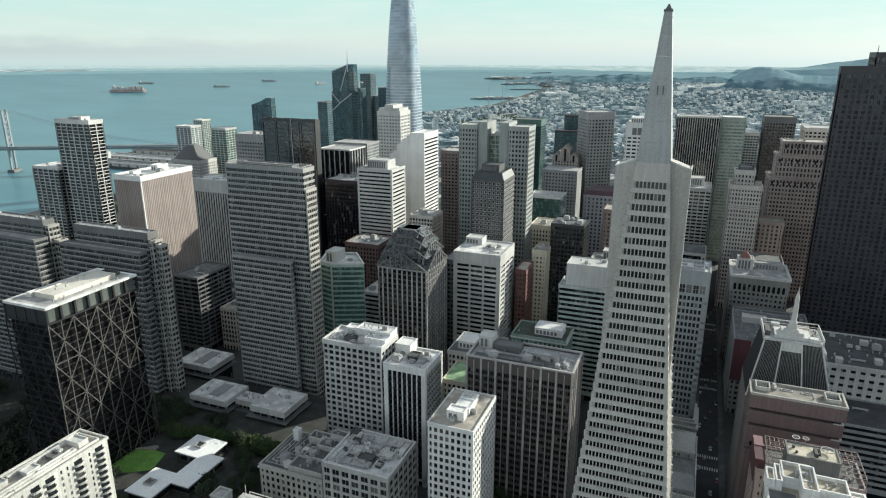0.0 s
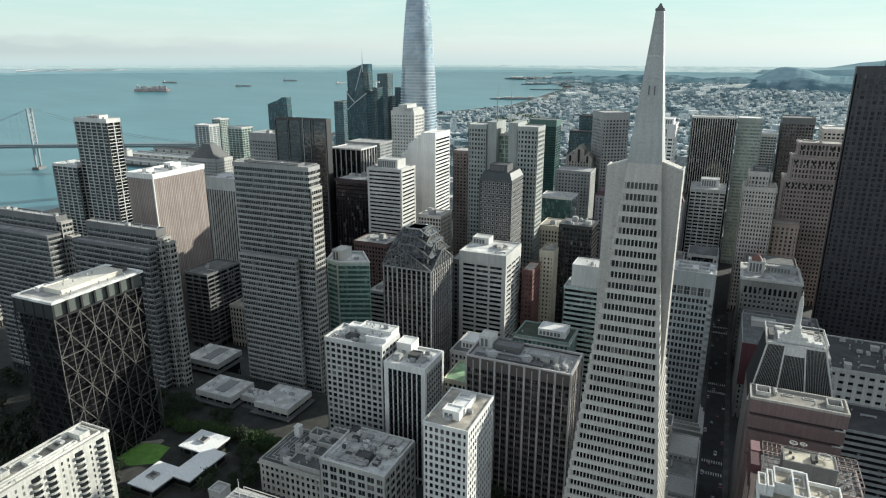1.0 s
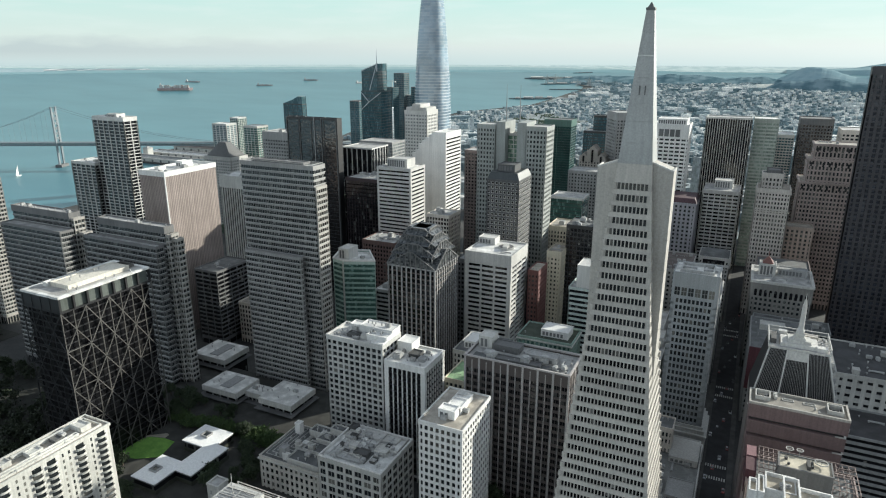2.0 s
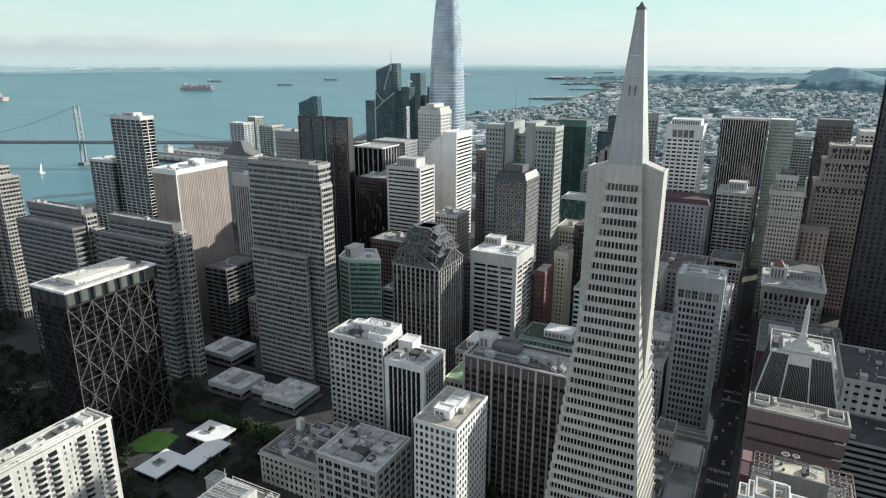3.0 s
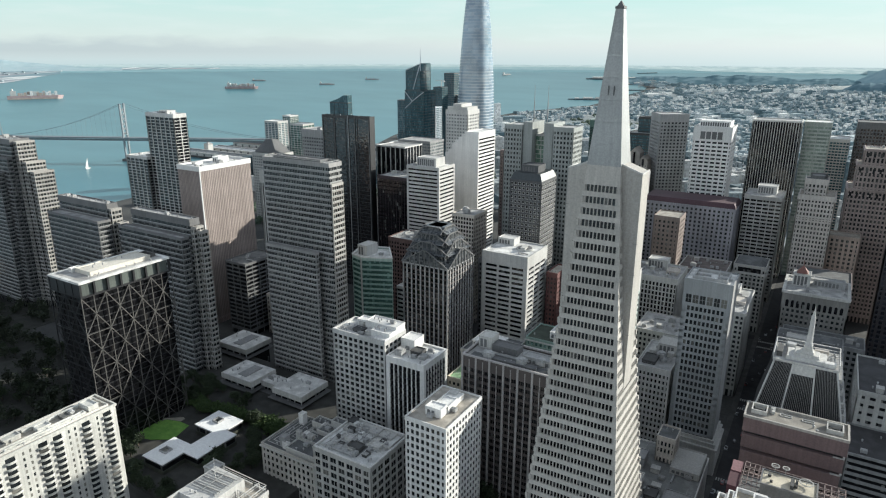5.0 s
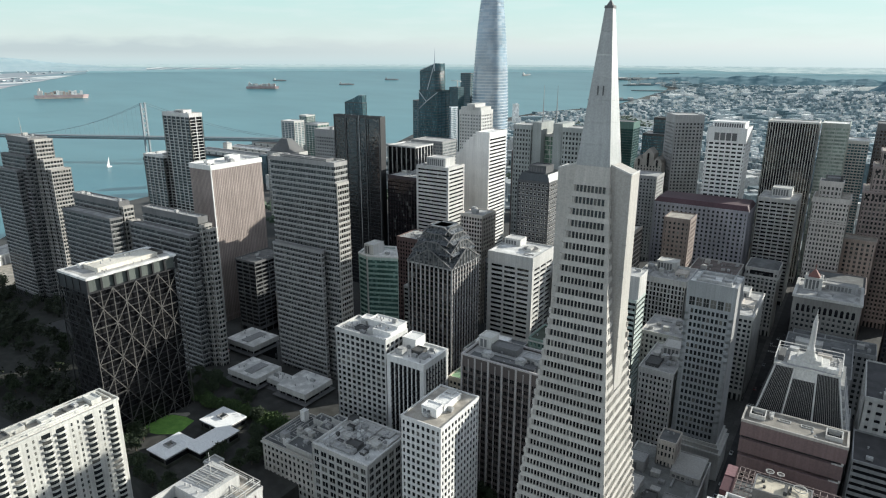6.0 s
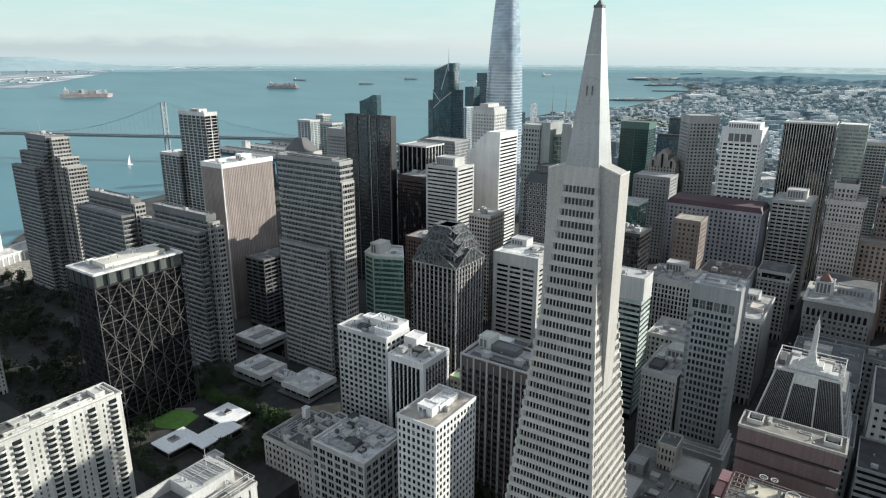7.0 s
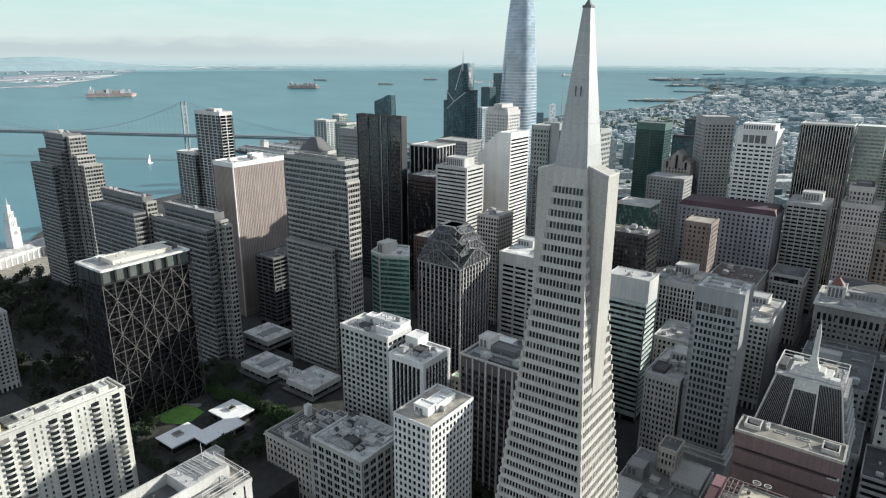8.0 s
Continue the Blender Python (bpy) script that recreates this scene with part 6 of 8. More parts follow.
for x0, x1, y0, y1, hgt, mt in ((-19, -6, -26, -8, 5.0, M_PALE), (4, 19, 6, 28, 4.0, M_PALE), (6, 19, -28, -12, 3.0, M_GREY), (-18, -9, 2, 12, 6.5, M_GREY), (-3, 3, -22, -14, 2.5, M_SHADE)):
    hood(lowr, x0, x1, y0, y1, 28.1, 28.1 + hgt, mt, name="roof_block")
tower("narrow cream stone house block", -9.5, 0.5, 349.0, 362.5, 44.5, M_BEIGE, M_GLASS, fl=3.6, bay=2.2, pw=1.0, sh=1.5, dep=0.3, top=3, base=4, roof=R_DARK, units=3, seed=85, flush=True, z0=29.0)

# roof frame and white terraces by the street
rf = root("brick_block", "pale brick block with an open faded red steel roof frame", "building", 53.6, 265.5)
volume(rf, rect(-19.2, 19.6, -10.0, 9.6), 0, 85.0, wall_mat("pinkish_brick", (0.34, 0.27, 0.25), stain=0.25), M_GLASS, fl=3.8, bay=3.8, pw=2.2, sh=2.0, dep=0.4, top=3, base=6, roof=R_DARK, flush=True)
M_CAGE = wall_mat("faded_red_steel", (0.30, 0.235, 0.215), stain=0.35)
for x0_, x1_ in ((-15.0, -8.0), (10.2, 19.2)):
    for k in range(5):
        x = x0_ + (x1_ - x0_) * k / 4
        part("frame_bar", Shape().beam((x, -9.6, 89.2), (x, 9.2, 89.2), 0.26).beam((x, -9.6, 84.2), (x, -9.6, 89.2), 0.24).beam((x, 9.2, 84.2), (x, 9.2, 89.2), 0.24), M_CAGE, rf)
    for k in range(7):
        y = -9.6 + 18.8 * k / 6
        part("frame_bar", Shape().beam((x0_, y, 89.45), (x1_, y, 89.45), 0.24), M_CAGE, rf)
    for y in (-9.6, 9.2):
        part("frame_brace", Shape().beam((x0_, y, 84.6), (x1_, y, 89.0), 0.2).beam((x0_, y, 86.8), (x1_, y, 86.8), 0.22), M_CAGE, rf)
part("frame_bar", Shape().beam((-8.0, 9.2, 89.45), (10.2, 9.2, 89.45), 0.26).beam((-8.0, 9.2, 87.0), (10.2, 9.2, 87.0), 0.2), M_CAGE, rf)
# Dark grey walls carry the shade of the front side in their colour.
lift = part("lift_house", Shape().box(-8.6, 9.8, -9.4, 0.6, 84.12, 93.4).ring(rect(-8.8, 10.0, -9.6, 0.8), rect(-8.2, 9.4, -9.0, 0.2), 93.4, 94.0), M_DARKGREY, rf, "plant room with shade-dark walls and a sunlit cream roof")
part("roof", Shape().box(-8.2, 9.4, -9.0, 0.2, 93.41, 93.6), roof_mat("cream_roof", (0.62, 0.56, 0.44)), lift)
part("roof_gear", Shape().box(1.0, 2.2, -7.6, -2.6, 93.6, 95.2).box(2.6, 3.4, -6.0, -2.0, 93.6, 94.6).tube(-6.0, -3.0, 93.6, 94.6, 0.6).tube(-5.2, -6.5, 93.6, 94.4, 0.5), M_SHADE, lift)
for x, y, r in ((6.0, -2.6, 2.4), (-4.6, 3.0, 1.5), (-1.0, 3.2, 1.3)):
    part("dish_ring", Shape().ring([(x + r * math.cos(6.28319 * q / 14), y + r * math.sin(6.28319 * q / 14)) for q in range(14)], [(x + (r - 0.25) * math.cos(6.28319 * q / 14), y + (r - 0.25) * math.sin(6.28319 * q / 14)) for q in range(14)], 94.9, 95.2).beam((x, y, 84.2), (x, y, 94.9), 0.2).beam((x - r, y, 95.0), (x + r, y, 95.0), 0.15), M_PALE, rf)
part("painted_bay", Shape().box(-19.6, -15.8, -8.6, 9.4, 78, 88.6), wall_mat("red_paint", (0.075, 0.026, 0.034), stain=0.35), rf)
part("painted_top", Shape().box(-19.5, -15.9, 1.6, 9.3, 88.61, 88.9), wall_mat("pink_roof_paint", (0.24, 0.125, 0.135), stain=0.3), rf)
clutter(rf, 11, 19, -9, 9, 84.2, 5, 91, False)

wtz = root("apartment_block", "white terraced apartment block with stepped parapets", "building", 49.0, 211.0)
M_SAND = roof_mat("sandy_terrace", (0.50, 0.45, 0.36))
volume(wtz, rect(-15.2, 16.0, -22, 16.6), 0, 101.0, M_BRIGHT, M_GLASS, fl=3.3, bay=3.9, pw=2.0, sh=1.5, dep=0.5, top=2.5, base=6, roof=M_SAND, flush=True)
for x0, x1, y0, y1, zt in ((-15.2, -12.5, 9.4, 17.0, 104.0), (-12.4, -10.3, 9.4, 19.7, 104.2), (-10.2, -0.7, 12.0, 22.3, 104.4), (-4.8, 0.2, 5.2, 19.9, 105.6), (0.3, 10.4, 10.0, 19.0, 103.4), (10.5, 14.4, 2.0, 11.0, 103.0)):
    part("upper_floor", Shape().box(x0, x1, y0, y1, 90.0 if y1 > 16.6 else 100.1, zt - 1.6), M_BRIGHT, wtz)
    part("stepped_parapet", Shape().ring(rect(x0, x1, y0, y1), rect(x0 + 0.5, x1 - 0.5, y0 + 0.5, y1 - 0.5), zt - 1.6, zt), M_BRIGHT, wtz)
    part("terrace_floor", Shape().box(x0 + 0.5, x1 - 0.5, y0 + 0.5, y1 - 0.5, zt - 1.59, zt - 1.4), M_SAND, wtz)
    clutter(wtz, x0 + 0.6, x1 - 0.6, y0 + 0.6, y1 - 0.6, zt - 1.4, 3, 92 + int(y0), False)
part("dark_deck", Shape().box(-14.4, -6.0, -4.0, 8.6, 100.13, 100.25), R_DARK, wtz)
for k in range(4):
    part("pipe_loop", Shape().beam((2.0 + k * 2.6, 3.0, 100.2), (2.0 + k * 2.6, 3.0, 102.6), 0.25).beam((2.0 + k * 2.6, 3.0, 102.6), (3.8 + k * 2.6, 6.0, 102.6), 0.25).beam((3.8 + k * 2.6, 6.0, 102.6), (3.8 + k * 2.6, 6.0, 100.2), 0.25), M_WHITE, wtz)
part("arch_frame", Shape().beam((11.0, -2, 100.2), (11.0, -2, 103.2), 0.5).beam((11.0, -2, 103.2), (14.0, -2, 103.2), 0.5).beam((14.0, -2, 103.2), (14.0, -2, 100.2), 0.5), M_BRIGHT, wtz)
clutter(wtz, -5, 15, -20, 2, 100.2, 9, 93)

# sunlit low roofs beside the square
lw = root("apartment_block", "white block with a cluttered sunlit roof, open well and flagpole", "building", -144.5, 150.0)
volume(lw, rect(-13.5, 13.5, -30, 31), 0, 70.0, M_WHITE, M_GLASS, fl=3.6, bay=6.2, pw=4.6, sh=2.2, dep=0.4, top=2.0, base=5, roof=R_BEIGE, flush=True, far=True)
part("upper_floor", Shape().ring(rect(-12.6, 4.6, -26, 26.5), rect(-11.8, 3.8, -25, 7.0), 69.2, 75.0).box(-11.8, 3.8, 12.0, 26.4, 69.2, 74.0), M_WHITE, lw)
part("well_floor", Shape().box(-11.8, 3.8, -25, 7.0, 69.21, 69.6), R_DARK, lw)
part("roof_strip", Shape().box(-11.8, 3.8, 7.01, 11.99, 73.6, 74.6), R_WHITE, lw)
for k in range(9):
    part("pipe", Shape().beam((-11.0, 12.6 + k * 1.45, 75.6), (3.4, 13.4 + k * 1.45, 75.4 + 0.2 * (k % 3)), 0.28), (M_PIPE, M_DARKGREY, M_WHITE)[k % 3], lw)
for x in (-11.2, -4.0, 3.2):
    part("rack_post", Shape().beam((x, 12.4, 74.0), (x, 12.4, 76.0), 0.25).beam((x, 25.4, 74.0), (x, 25.4, 76.0), 0.25).beam((x, 12.4, 75.9), (x, 25.4, 75.9), 0.22), M_PIPE, lw)
part("flagpole", Shape().tube(-6.5, 21.0, 74, 84.5, 0.2, 0.1), M_WHITE, lw)
for x0_, y0_, x1_, y1_ in ((5.4, 30.4, 13.0, 30.4), (-12.8, 30.4, 5.4, 30.4), (13.0, -29, 13.0, 30.4), (9.2, 10.0, 9.2, 30.0), (5.2, 22.0, 13.0, 22.0)):
    part("terrace_rail", Shape().beam((x0_, y0_, 72.6), (x1_, y1_, 72.6), 0.28).beam((x0_, y0_, 71.4), (x1_, y1_, 71.4), 0.16).beam((x0_, y0_, 69.2), (x0_, y0_, 72.6), 0.28).beam((x1_, y1_, 69.2), (x1_, y1_, 72.6), 0.28), M_WHITE, lw)
for k in range(2):
    part("wall_window", Shape().box(4.61, 4.68, -1.5 + k * 2.4, -0.2 + k * 2.4, 70.6, 72.8), M_REDMETAL, lw)
part("duct", Shape().box(6.0, 7.4, -8, 20, 69.2, 70.6).box(6.0, 11.5, 18.6, 20, 69.2, 70.6), M_PIPE, lw)
hood(lw, -10, -2, -22, -14, 69.3, 73.0, M_PALE)
clutter(lw, 7.6, 12.6, -24, 17, 69.2, 7, 94, False)
clutter(lw, -11, 3, -24, 6, 69.6, 6, 194, False)
clutter(lw, -11, 3, 7.2, 11.8, 74.6, 3, 294, False)
lh = root("low_block", "small grey stair tower on a low roof", "building", -200.0, 199.0)
part("wall", Shape().box(2.0, 9.0, 1, 8, 0, 44.5).ring(rect(1.8, 9.2, 0.8, 8.2), rect(2.6, 8.4, 1.6, 7.4), 44.5, 45.6), M_PALE, lh)
part("roof", Shape().box(2.6, 8.4, 1.6, 7.4, 44.5, 44.7), R_GREY, lh)
part("door", Shape().box(4.0, 5.2, 0.9, 0.99, 40.0, 42.1), M_GREY, lh)
low_r = root("low_block", "grey low block with a patched roof", "building", -146.0, 214.0)
volume(low_r, rect(-12, 16, -14, 12), 0, 18.0, M_GREY, M_GLASS, fl=3.8, bay=3.4, pw=1.6, sh=1.7, dep=0.4, top=2.5, base=5, roof=R_GREY, flush=True)
clutter(low_r, -10, 14, -12, 10, 17.1, 8, 95)
tower("pale apartment tower at the edge of the square", -486.0, -446.0, 178.0, 204.0, 62.0, M_PALE, M_GLASS, fl=3.2, bay=3.4, pw=1.4, sh=1.4, dep=0.6, top=2, base=5, roof=R_GREY, units=5, seed=96, name="apartment_tower")


# ---- the square with lawn and pavilion ----
def leaf_mat(name, a, b):
    m, n, l, p = node_mat(name)
    info = n.new("ShaderNodeNewGeometry")
    c = mixer(n, l, "MIX", info.outputs["Random Per Island"], a, b)
    l.new(c, p.inputs["Base Color"])
    p.inputs["Roughness"].default_value = 0.7
    return m


M_LEAF = leaf_mat("leaves", (0.014, 0.026, 0.011), (0.038, 0.056, 0.022))
M_LEAF2 = leaf_mat("hedge_leaves", (0.018, 0.042, 0.010), (0.060, 0.10, 0.024))
M_BARK = wall_mat("bark", (0.10, 0.075, 0.055))


def lawn_mat():
    m, n, l, p = node_mat("lawn")
    c = mixer(n, l, "MIX", ramp(n, l, noise_tex(n, l, 0.25, 6), 0.35, 0.65), (0.115, 0.25, 0.045), (0.175, 0.335, 0.065))
    c = mixer(n, l, "MULTIPLY", 1.0, c, ramp(n, l, noise_tex(n, l, 3.0, 4), 0.3, 0.7, 0.8, 1.2))
    l.new(c, p.inputs["Base Color"])
    p.inputs["Roughness"].default_value = 0.9
    return m


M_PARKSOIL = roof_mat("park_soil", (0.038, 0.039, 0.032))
M_BARKSOIL = roof_mat("planted_plinth", (0.05, 0.055, 0.04))
M_PAVING = roof_mat("paving", (0.055, 0.055, 0.05))
M_PATH = roof_mat("pale_path", (0.36, 0.33, 0.28))
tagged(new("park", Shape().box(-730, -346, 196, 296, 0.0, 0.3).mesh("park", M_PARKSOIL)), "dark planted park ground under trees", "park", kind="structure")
sq = tagged(new("square", Shape().box(-345, -176, 196, 345, 0, 13.9).mesh("square", M_PAVING)), "raised paved square on a podium", "podium", kind="structure")
lawn = tagged(new("lawn", Shape().prism([(-301, 229), (-294, 227.6), (-287, 229.6), (-276, 237), (-280.5, 252.3), (-289, 252.4), (-298.5, 249.5), (-305, 243), (-303.2, 236)], 13.9, 14.15).mesh("lawn", lawn_mat())), "bright green clipped lawn", "lawn", kind="structure")
tagged(new("path", Shape().prism([(-303.4, 224.7), (-300.6, 228.6), (-303.6, 236), (-305.6, 243.3), (-298.8, 250.1), (-289.3, 253.0), (-289.6, 256.4), (-292.1, 257.2), (-304.6, 247.5), (-309.6, 238.0), (-309.1, 229.8)], 13.9, 14.05).mesh("path", M_PATH)), "pale path round the lawn", "path", kind="structure")
pv = root("pavilion", "flat-roofed white pavilion of three joined wings with skylights", "building", -252.0, 238.0, 13.9)
plan = [(-15.6, -27.5), (2.5, -27.5), (2.5, -13), (14.5, -13), (14.5, 16), (5.6, 16), (5.6, 29.5), (-17, 29.5), (-17, 10.4), (-0.5, 10.4), (-0.5, -5.5), (-15.6, -5.5)]
part("roof_slab", Shape().prism(plan, 6.5, 7.1), wall_mat("bright_membrane", (0.90, 0.90, 0.89), stain=0.06, spread=0.03), pv)
part("roof_edge", Shape().prism(inset(plan, 0.4), 5.4, 6.49), M_DARKGREY, pv)
part("wall", Shape().prism(inset(plan, 0.9), 2.2, 5.4), M_GLASS_BLACK, pv)
part("plinth", Shape().prism(inset(plan, 0.2), 0, 2.2), M_BARKSOIL, pv)
for x, y in ((-7.5, -17.5), (-7.0, 20.5)):
    part("skylight", Shape().ring(rect(x - 2.6, x + 2.6, y - 2.6, y + 2.6), rect(x - 2.1, x + 2.1, y - 2.1, y + 2.1), 7.1, 8.4), M_GREY, pv)
    part("skylight_glass", Shape().prism(rect(x - 2.1, x + 2.1, y - 2.1, y + 2.1), 7.11, 8.0, rect(x - 0.8, x + 0.8, y - 0.8, y + 0.8)), M_PANE_MIX, pv)
for x0, x1, y0, y1, zt, lab in ((-306.5, -276, 302, 326, 23, "low pale flat-roofed block with a roof strip"), (-259, -231.5, 305, 332, 23, "low pale flat-roofed block with a thick roof slab"),
                                (-275.8, -259.2, 311, 323, 21, "low link between two flat-roofed blocks"), (-351, -319, 337, 364, 23, "low pale block with a plant unit")):
    b = root("low_block", lab, "building", (x0 + x1) / 2, (y0 + y1) / 2, 0.0 if x0 < -340 else 13.9)
    hx, hy, hz = (x1 - x0) / 2, (y1 - y0) / 2, zt - (0.0 if x0 < -340 else 13.9)
    part("wall", Shape().box(-hx + 1.6, hx - 1.6, -hy + 1.6, hy - 1.6, 0, hz - 3.9), M_GLASS_BLACK, b)
    part("terrace_deck", Shape().box(-hx - 2.0, hx + 2.0, -hy - 2.6, hy + 1.0, hz - 7.2, hz - 6.7), M_DARKGREY, b)
    part("roof_slab", Shape().box(-hx, hx, -hy, hy, hz - 3.9, hz), M_PALE, b)
    part("roof", Shape().box(-hx + 0.5, hx - 0.5, -hy + 0.5, hy - 0.5, hz + 0.004, hz + 0.15), R_WHITE, b)
    for k in range(5):
        x = -hx + 1.5 + k * (2 * hx - 3) / 4
        part("column", Shape().box(x - 0.3, x + 0.3, -hy + 1.0, -hy + 1.6, 0, hz - 3.9), M_GREY, b)
    clutter(b, -hx + 1, hx - 1, -hy + 1, hy - 1, hz + 0.15, 7, 97 + int(x0), False)
    if hx > 15:
        part("roof_strip", Shape().box(-2, 6, -hy + 4, hy - 4, hz + 0.16, hz + 0.8), M_GREY, b)


def tree_kind(name, h, r, n, seed, leaf):
    rng = random.Random(seed)
    tr, cr = Shape(), Shape()
    tr.tube(0, 0, 0, h * 0.55, 0.05 * h, 0.03 * h, 7)
    tips = []
    for k in range(6):
        a, e = k * 1.05 + rng.uniform(-0.3, 0.3), rng.uniform(0.5, 0.9)
        q = (r * 0.6 * math.cos(a), r * 0.6 * math.sin(a), h * e)
        tr.beam((0, 0, h * 0.42), q, 0.02 * h)
        tips.append(q)
    tips.append((0, 0, h * 0.85))
    for k in range(n):
        t = rng.choice(tips)
        d = Vector((rng.gauss(0, 1), rng.gauss(0, 1), rng.gauss(0, 0.8))) * (r * 0.3)
        c, s = Vector(t) + d, r * rng.uniform(0.09, 0.19)
        u = Vector((rng.gauss(0, 1), rng.gauss(0, 1), rng.gauss(0, 1))).normalized()
        v = u.orthogonal().normalized()
        i = len(cr.v)
        cr.v += [tuple(c + u * s), tuple(c + v * s), tuple(c - u * s), tuple(c - v * s), tuple(c + u.cross(v) * s * 0.6)]
        cr.f += [(i, i + 1, i + 4), (i + 1, i + 2, i + 4), (i + 2, i + 3, i + 4), (i + 3, i, i + 4)]
    ob = root(name, "dark green leafy city tree", "tree", 0, 0)
    part("trunk", tr, M_BARK, ob)
    part("crown", cr, leaf, ob, kind="stuff")
    return ob


trees = [tree_kind("tree", 10.5, 4.6, 520, s, M_LEAF) for s in (1, 2, 3)]
bushes = [tree_kind("shrub", 4.2, 3.4, 420, s, M_LEAF2) for s in (4, 5)]
rng = random.Random(77)
spots = []
for k in range(16):
    spots.append((rng.uniform(-318, -226), rng.uniform(262, 300), 13.9, 0))
for k in range(16):
    spots.append((rng.uniform(-330, -305), rng.uniform(198, 262) if k < 0 else rng.uniform(270, 300), 13.9, 0))
for k in range(26):
    spots.append((rng.uniform(-296, -226), rng.uniform(197, 204), 13.9, 0) if k < 14 else (rng.uniform(-296, -276), rng.uniform(197, 222), 13.9, 0))
for k in range(10):
    spots.append((rng.uniform(-232, -208), rng.uniform(225, 262), 13.9, 0))
for k in range(14):
    spots.append((-97 + k * 4.0 + rng.uniform(-1, 1), rng.uniform(288, 298), 0, 1))
for k in range(40):
    spots.append((rng.uniform(-700, -360), rng.uniform(205, 290), 0, 0))
for k in range(12):
    spots.append((rng.uniform(-234, -180), rng.uniform(212, 296), 13.9 if k % 2 else 13.9, 0))
placed = 0
for k, (x, y, z, tall) in enumerate(spots):
    if any(a < x < b and c < y < d for a, b, c, d in ((-333, -297, 204, 270), (-271, -249, 208, 272), (-255, -235, 222, 272), (-306, -272, 224, 254), (-330, -220, 298, 345), (-206, -120, 238, 280), (-108, -79, 240, 281), (-490, -442, 174, 208), (-212, -156, 160, 210))):
        continue
    src = trees[k % 3]
    t = src if placed < 3 and k % 3 == placed else copy_thing(src, pose(x, y, z, 0, 0, rng.uniform(0, 360)))
    s = rng.uniform(1.0, 1.4) if tall else rng.uniform(0.5, 0.95)
    t.matrix_basis = pose(x, y, z, 0, 0, rng.uniform(0, 360)) @ Matrix.Diagonal((s, s, s, 1))
    tagged(t, group="trees of the square and streets")
    placed += 1
for k in range(44):
    x, y = -304 + k * 1.95 + rng.uniform(-1, 1), 273 + rng.uniform(-4, 4) + (0 if k < 14 else 4)
    src = bushes[k % 2]
    t = src if k < 2 else copy_thing(src, pose(0, 0, 0))
    s = rng.uniform(0.8, 1.3)
    t.matrix_basis = pose(x, y, 13.9, 0, 0, rng.uniform(0, 360)) @ Matrix.Diagonal((s, s, s, 1))
    tagged(t, "bright green clipped shrub by the square", "shrub", "shrubs by the lawn")
for k, (x, y, s) in enumerate(((-306, 226, 0.7), (-303, 223, 0.8), (-299, 222.5, 0.6))):
    t = copy_thing(bushes[0], pose(0, 0, 0))
    t.matrix_basis = pose(x, y, 13.9) @ Matrix.Diagonal((s, s, s, 1))

grove = Shape()
rng = random.Random(31)
for k in range(230):
    x, y = (rng.uniform(-720, -346), rng.uniform(200, 292)) if k < 150 else (rng.uniform(-730, -565), rng.uniform(250, 330))
    if (-333 < x < -297) or (-490 < x < -442 and y < 208):
        continue
    hgt, rad = rng.uniform(7, 12), rng.uniform(3.5, 6.0)
    grove.tube(x, y, 0.3, hgt * 0.6, 0.35, 0.2, 6)
    for q in range(130):
        c_, s_ = Vector((x, y, hgt * 0.68)) + Vector((rng.gauss(0, 0.45) * rad, rng.gauss(0, 0.45) * rad, rng.gauss(0, 0.22) * hgt)), rad * rng.uniform(0.12, 0.24)
        u = Vector((rng.gauss(0, 1), rng.gauss(0, 1), rng.gauss(0, 1))).normalized()
        v = u.orthogonal().normalized()
        i = len(grove.v)
        grove.v += [tuple(c_ + u * s_), tuple(c_ + v * s_), tuple(c_ - u * s_), tuple(c_ - v * s_), tuple(c_ + u.cross(v) * s_ * 0.6)]
        grove.f += [(i, i + 1, i + 4), (i + 1, i + 2, i + 4), (i + 2, i + 3, i + 4), (i + 3, i, i + 4)]
tagged(new("grove", grove.mesh("grove", leaf_mat("grove_leaves", (0.013, 0.021, 0.011), (0.036, 0.046, 0.022)))), "dense dark grove of park trees", "trees", kind="stuff")

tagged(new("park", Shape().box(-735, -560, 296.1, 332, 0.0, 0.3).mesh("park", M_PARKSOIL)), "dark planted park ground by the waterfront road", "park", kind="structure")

# ---- the long street ----
M_ROAD = roof_mat("asphalt", (0.036, 0.036, 0.038))
M_PAVE = roof_mat("pavement_concrete", (0.09, 0.088, 0.084))
M_PAINT = wall_mat("road_paint", (0.62, 0.62, 0.58), stain=0.4)
tagged(new("road", Shape().box(18.5, 31.5, 120, 1150, 0.0, 0.06).mesh("road", M_ROAD)), "dark asphalt street in the shade of towers", "road", kind="structure")
for n_, (a, b) in (("pavement", (14.8, 18.4)), ("pavement", (31.6, 34.6))):
    tagged(new(n_, Shape().box(a, b, 120, 1150, 0.0, 0.2).mesh(n_, M_PAVE)), "narrow concrete pavement with kerb", "pavement", kind="structure")
for y in (378, 391, 486, 500, 606, 619):
    cw = tagged(new("crosswalk", None), "white striped pedestrian crossing", "road marking", kind="structure")
    for k in range(9):
        part("stripe", Shape().box(19 + k * 1.4, 19.7 + k * 1.4, y, y + 3.2, 0.062, 0.075), M_PAINT, cw)
for y in (370, 492, 612):
    tagged(new("cross_street", Shape().box(-110, 18.4, y + 10, y + 20, 0.0, 0.05).mesh("cross_street", M_ROAD)), "dark cross street", "road", kind="structure")


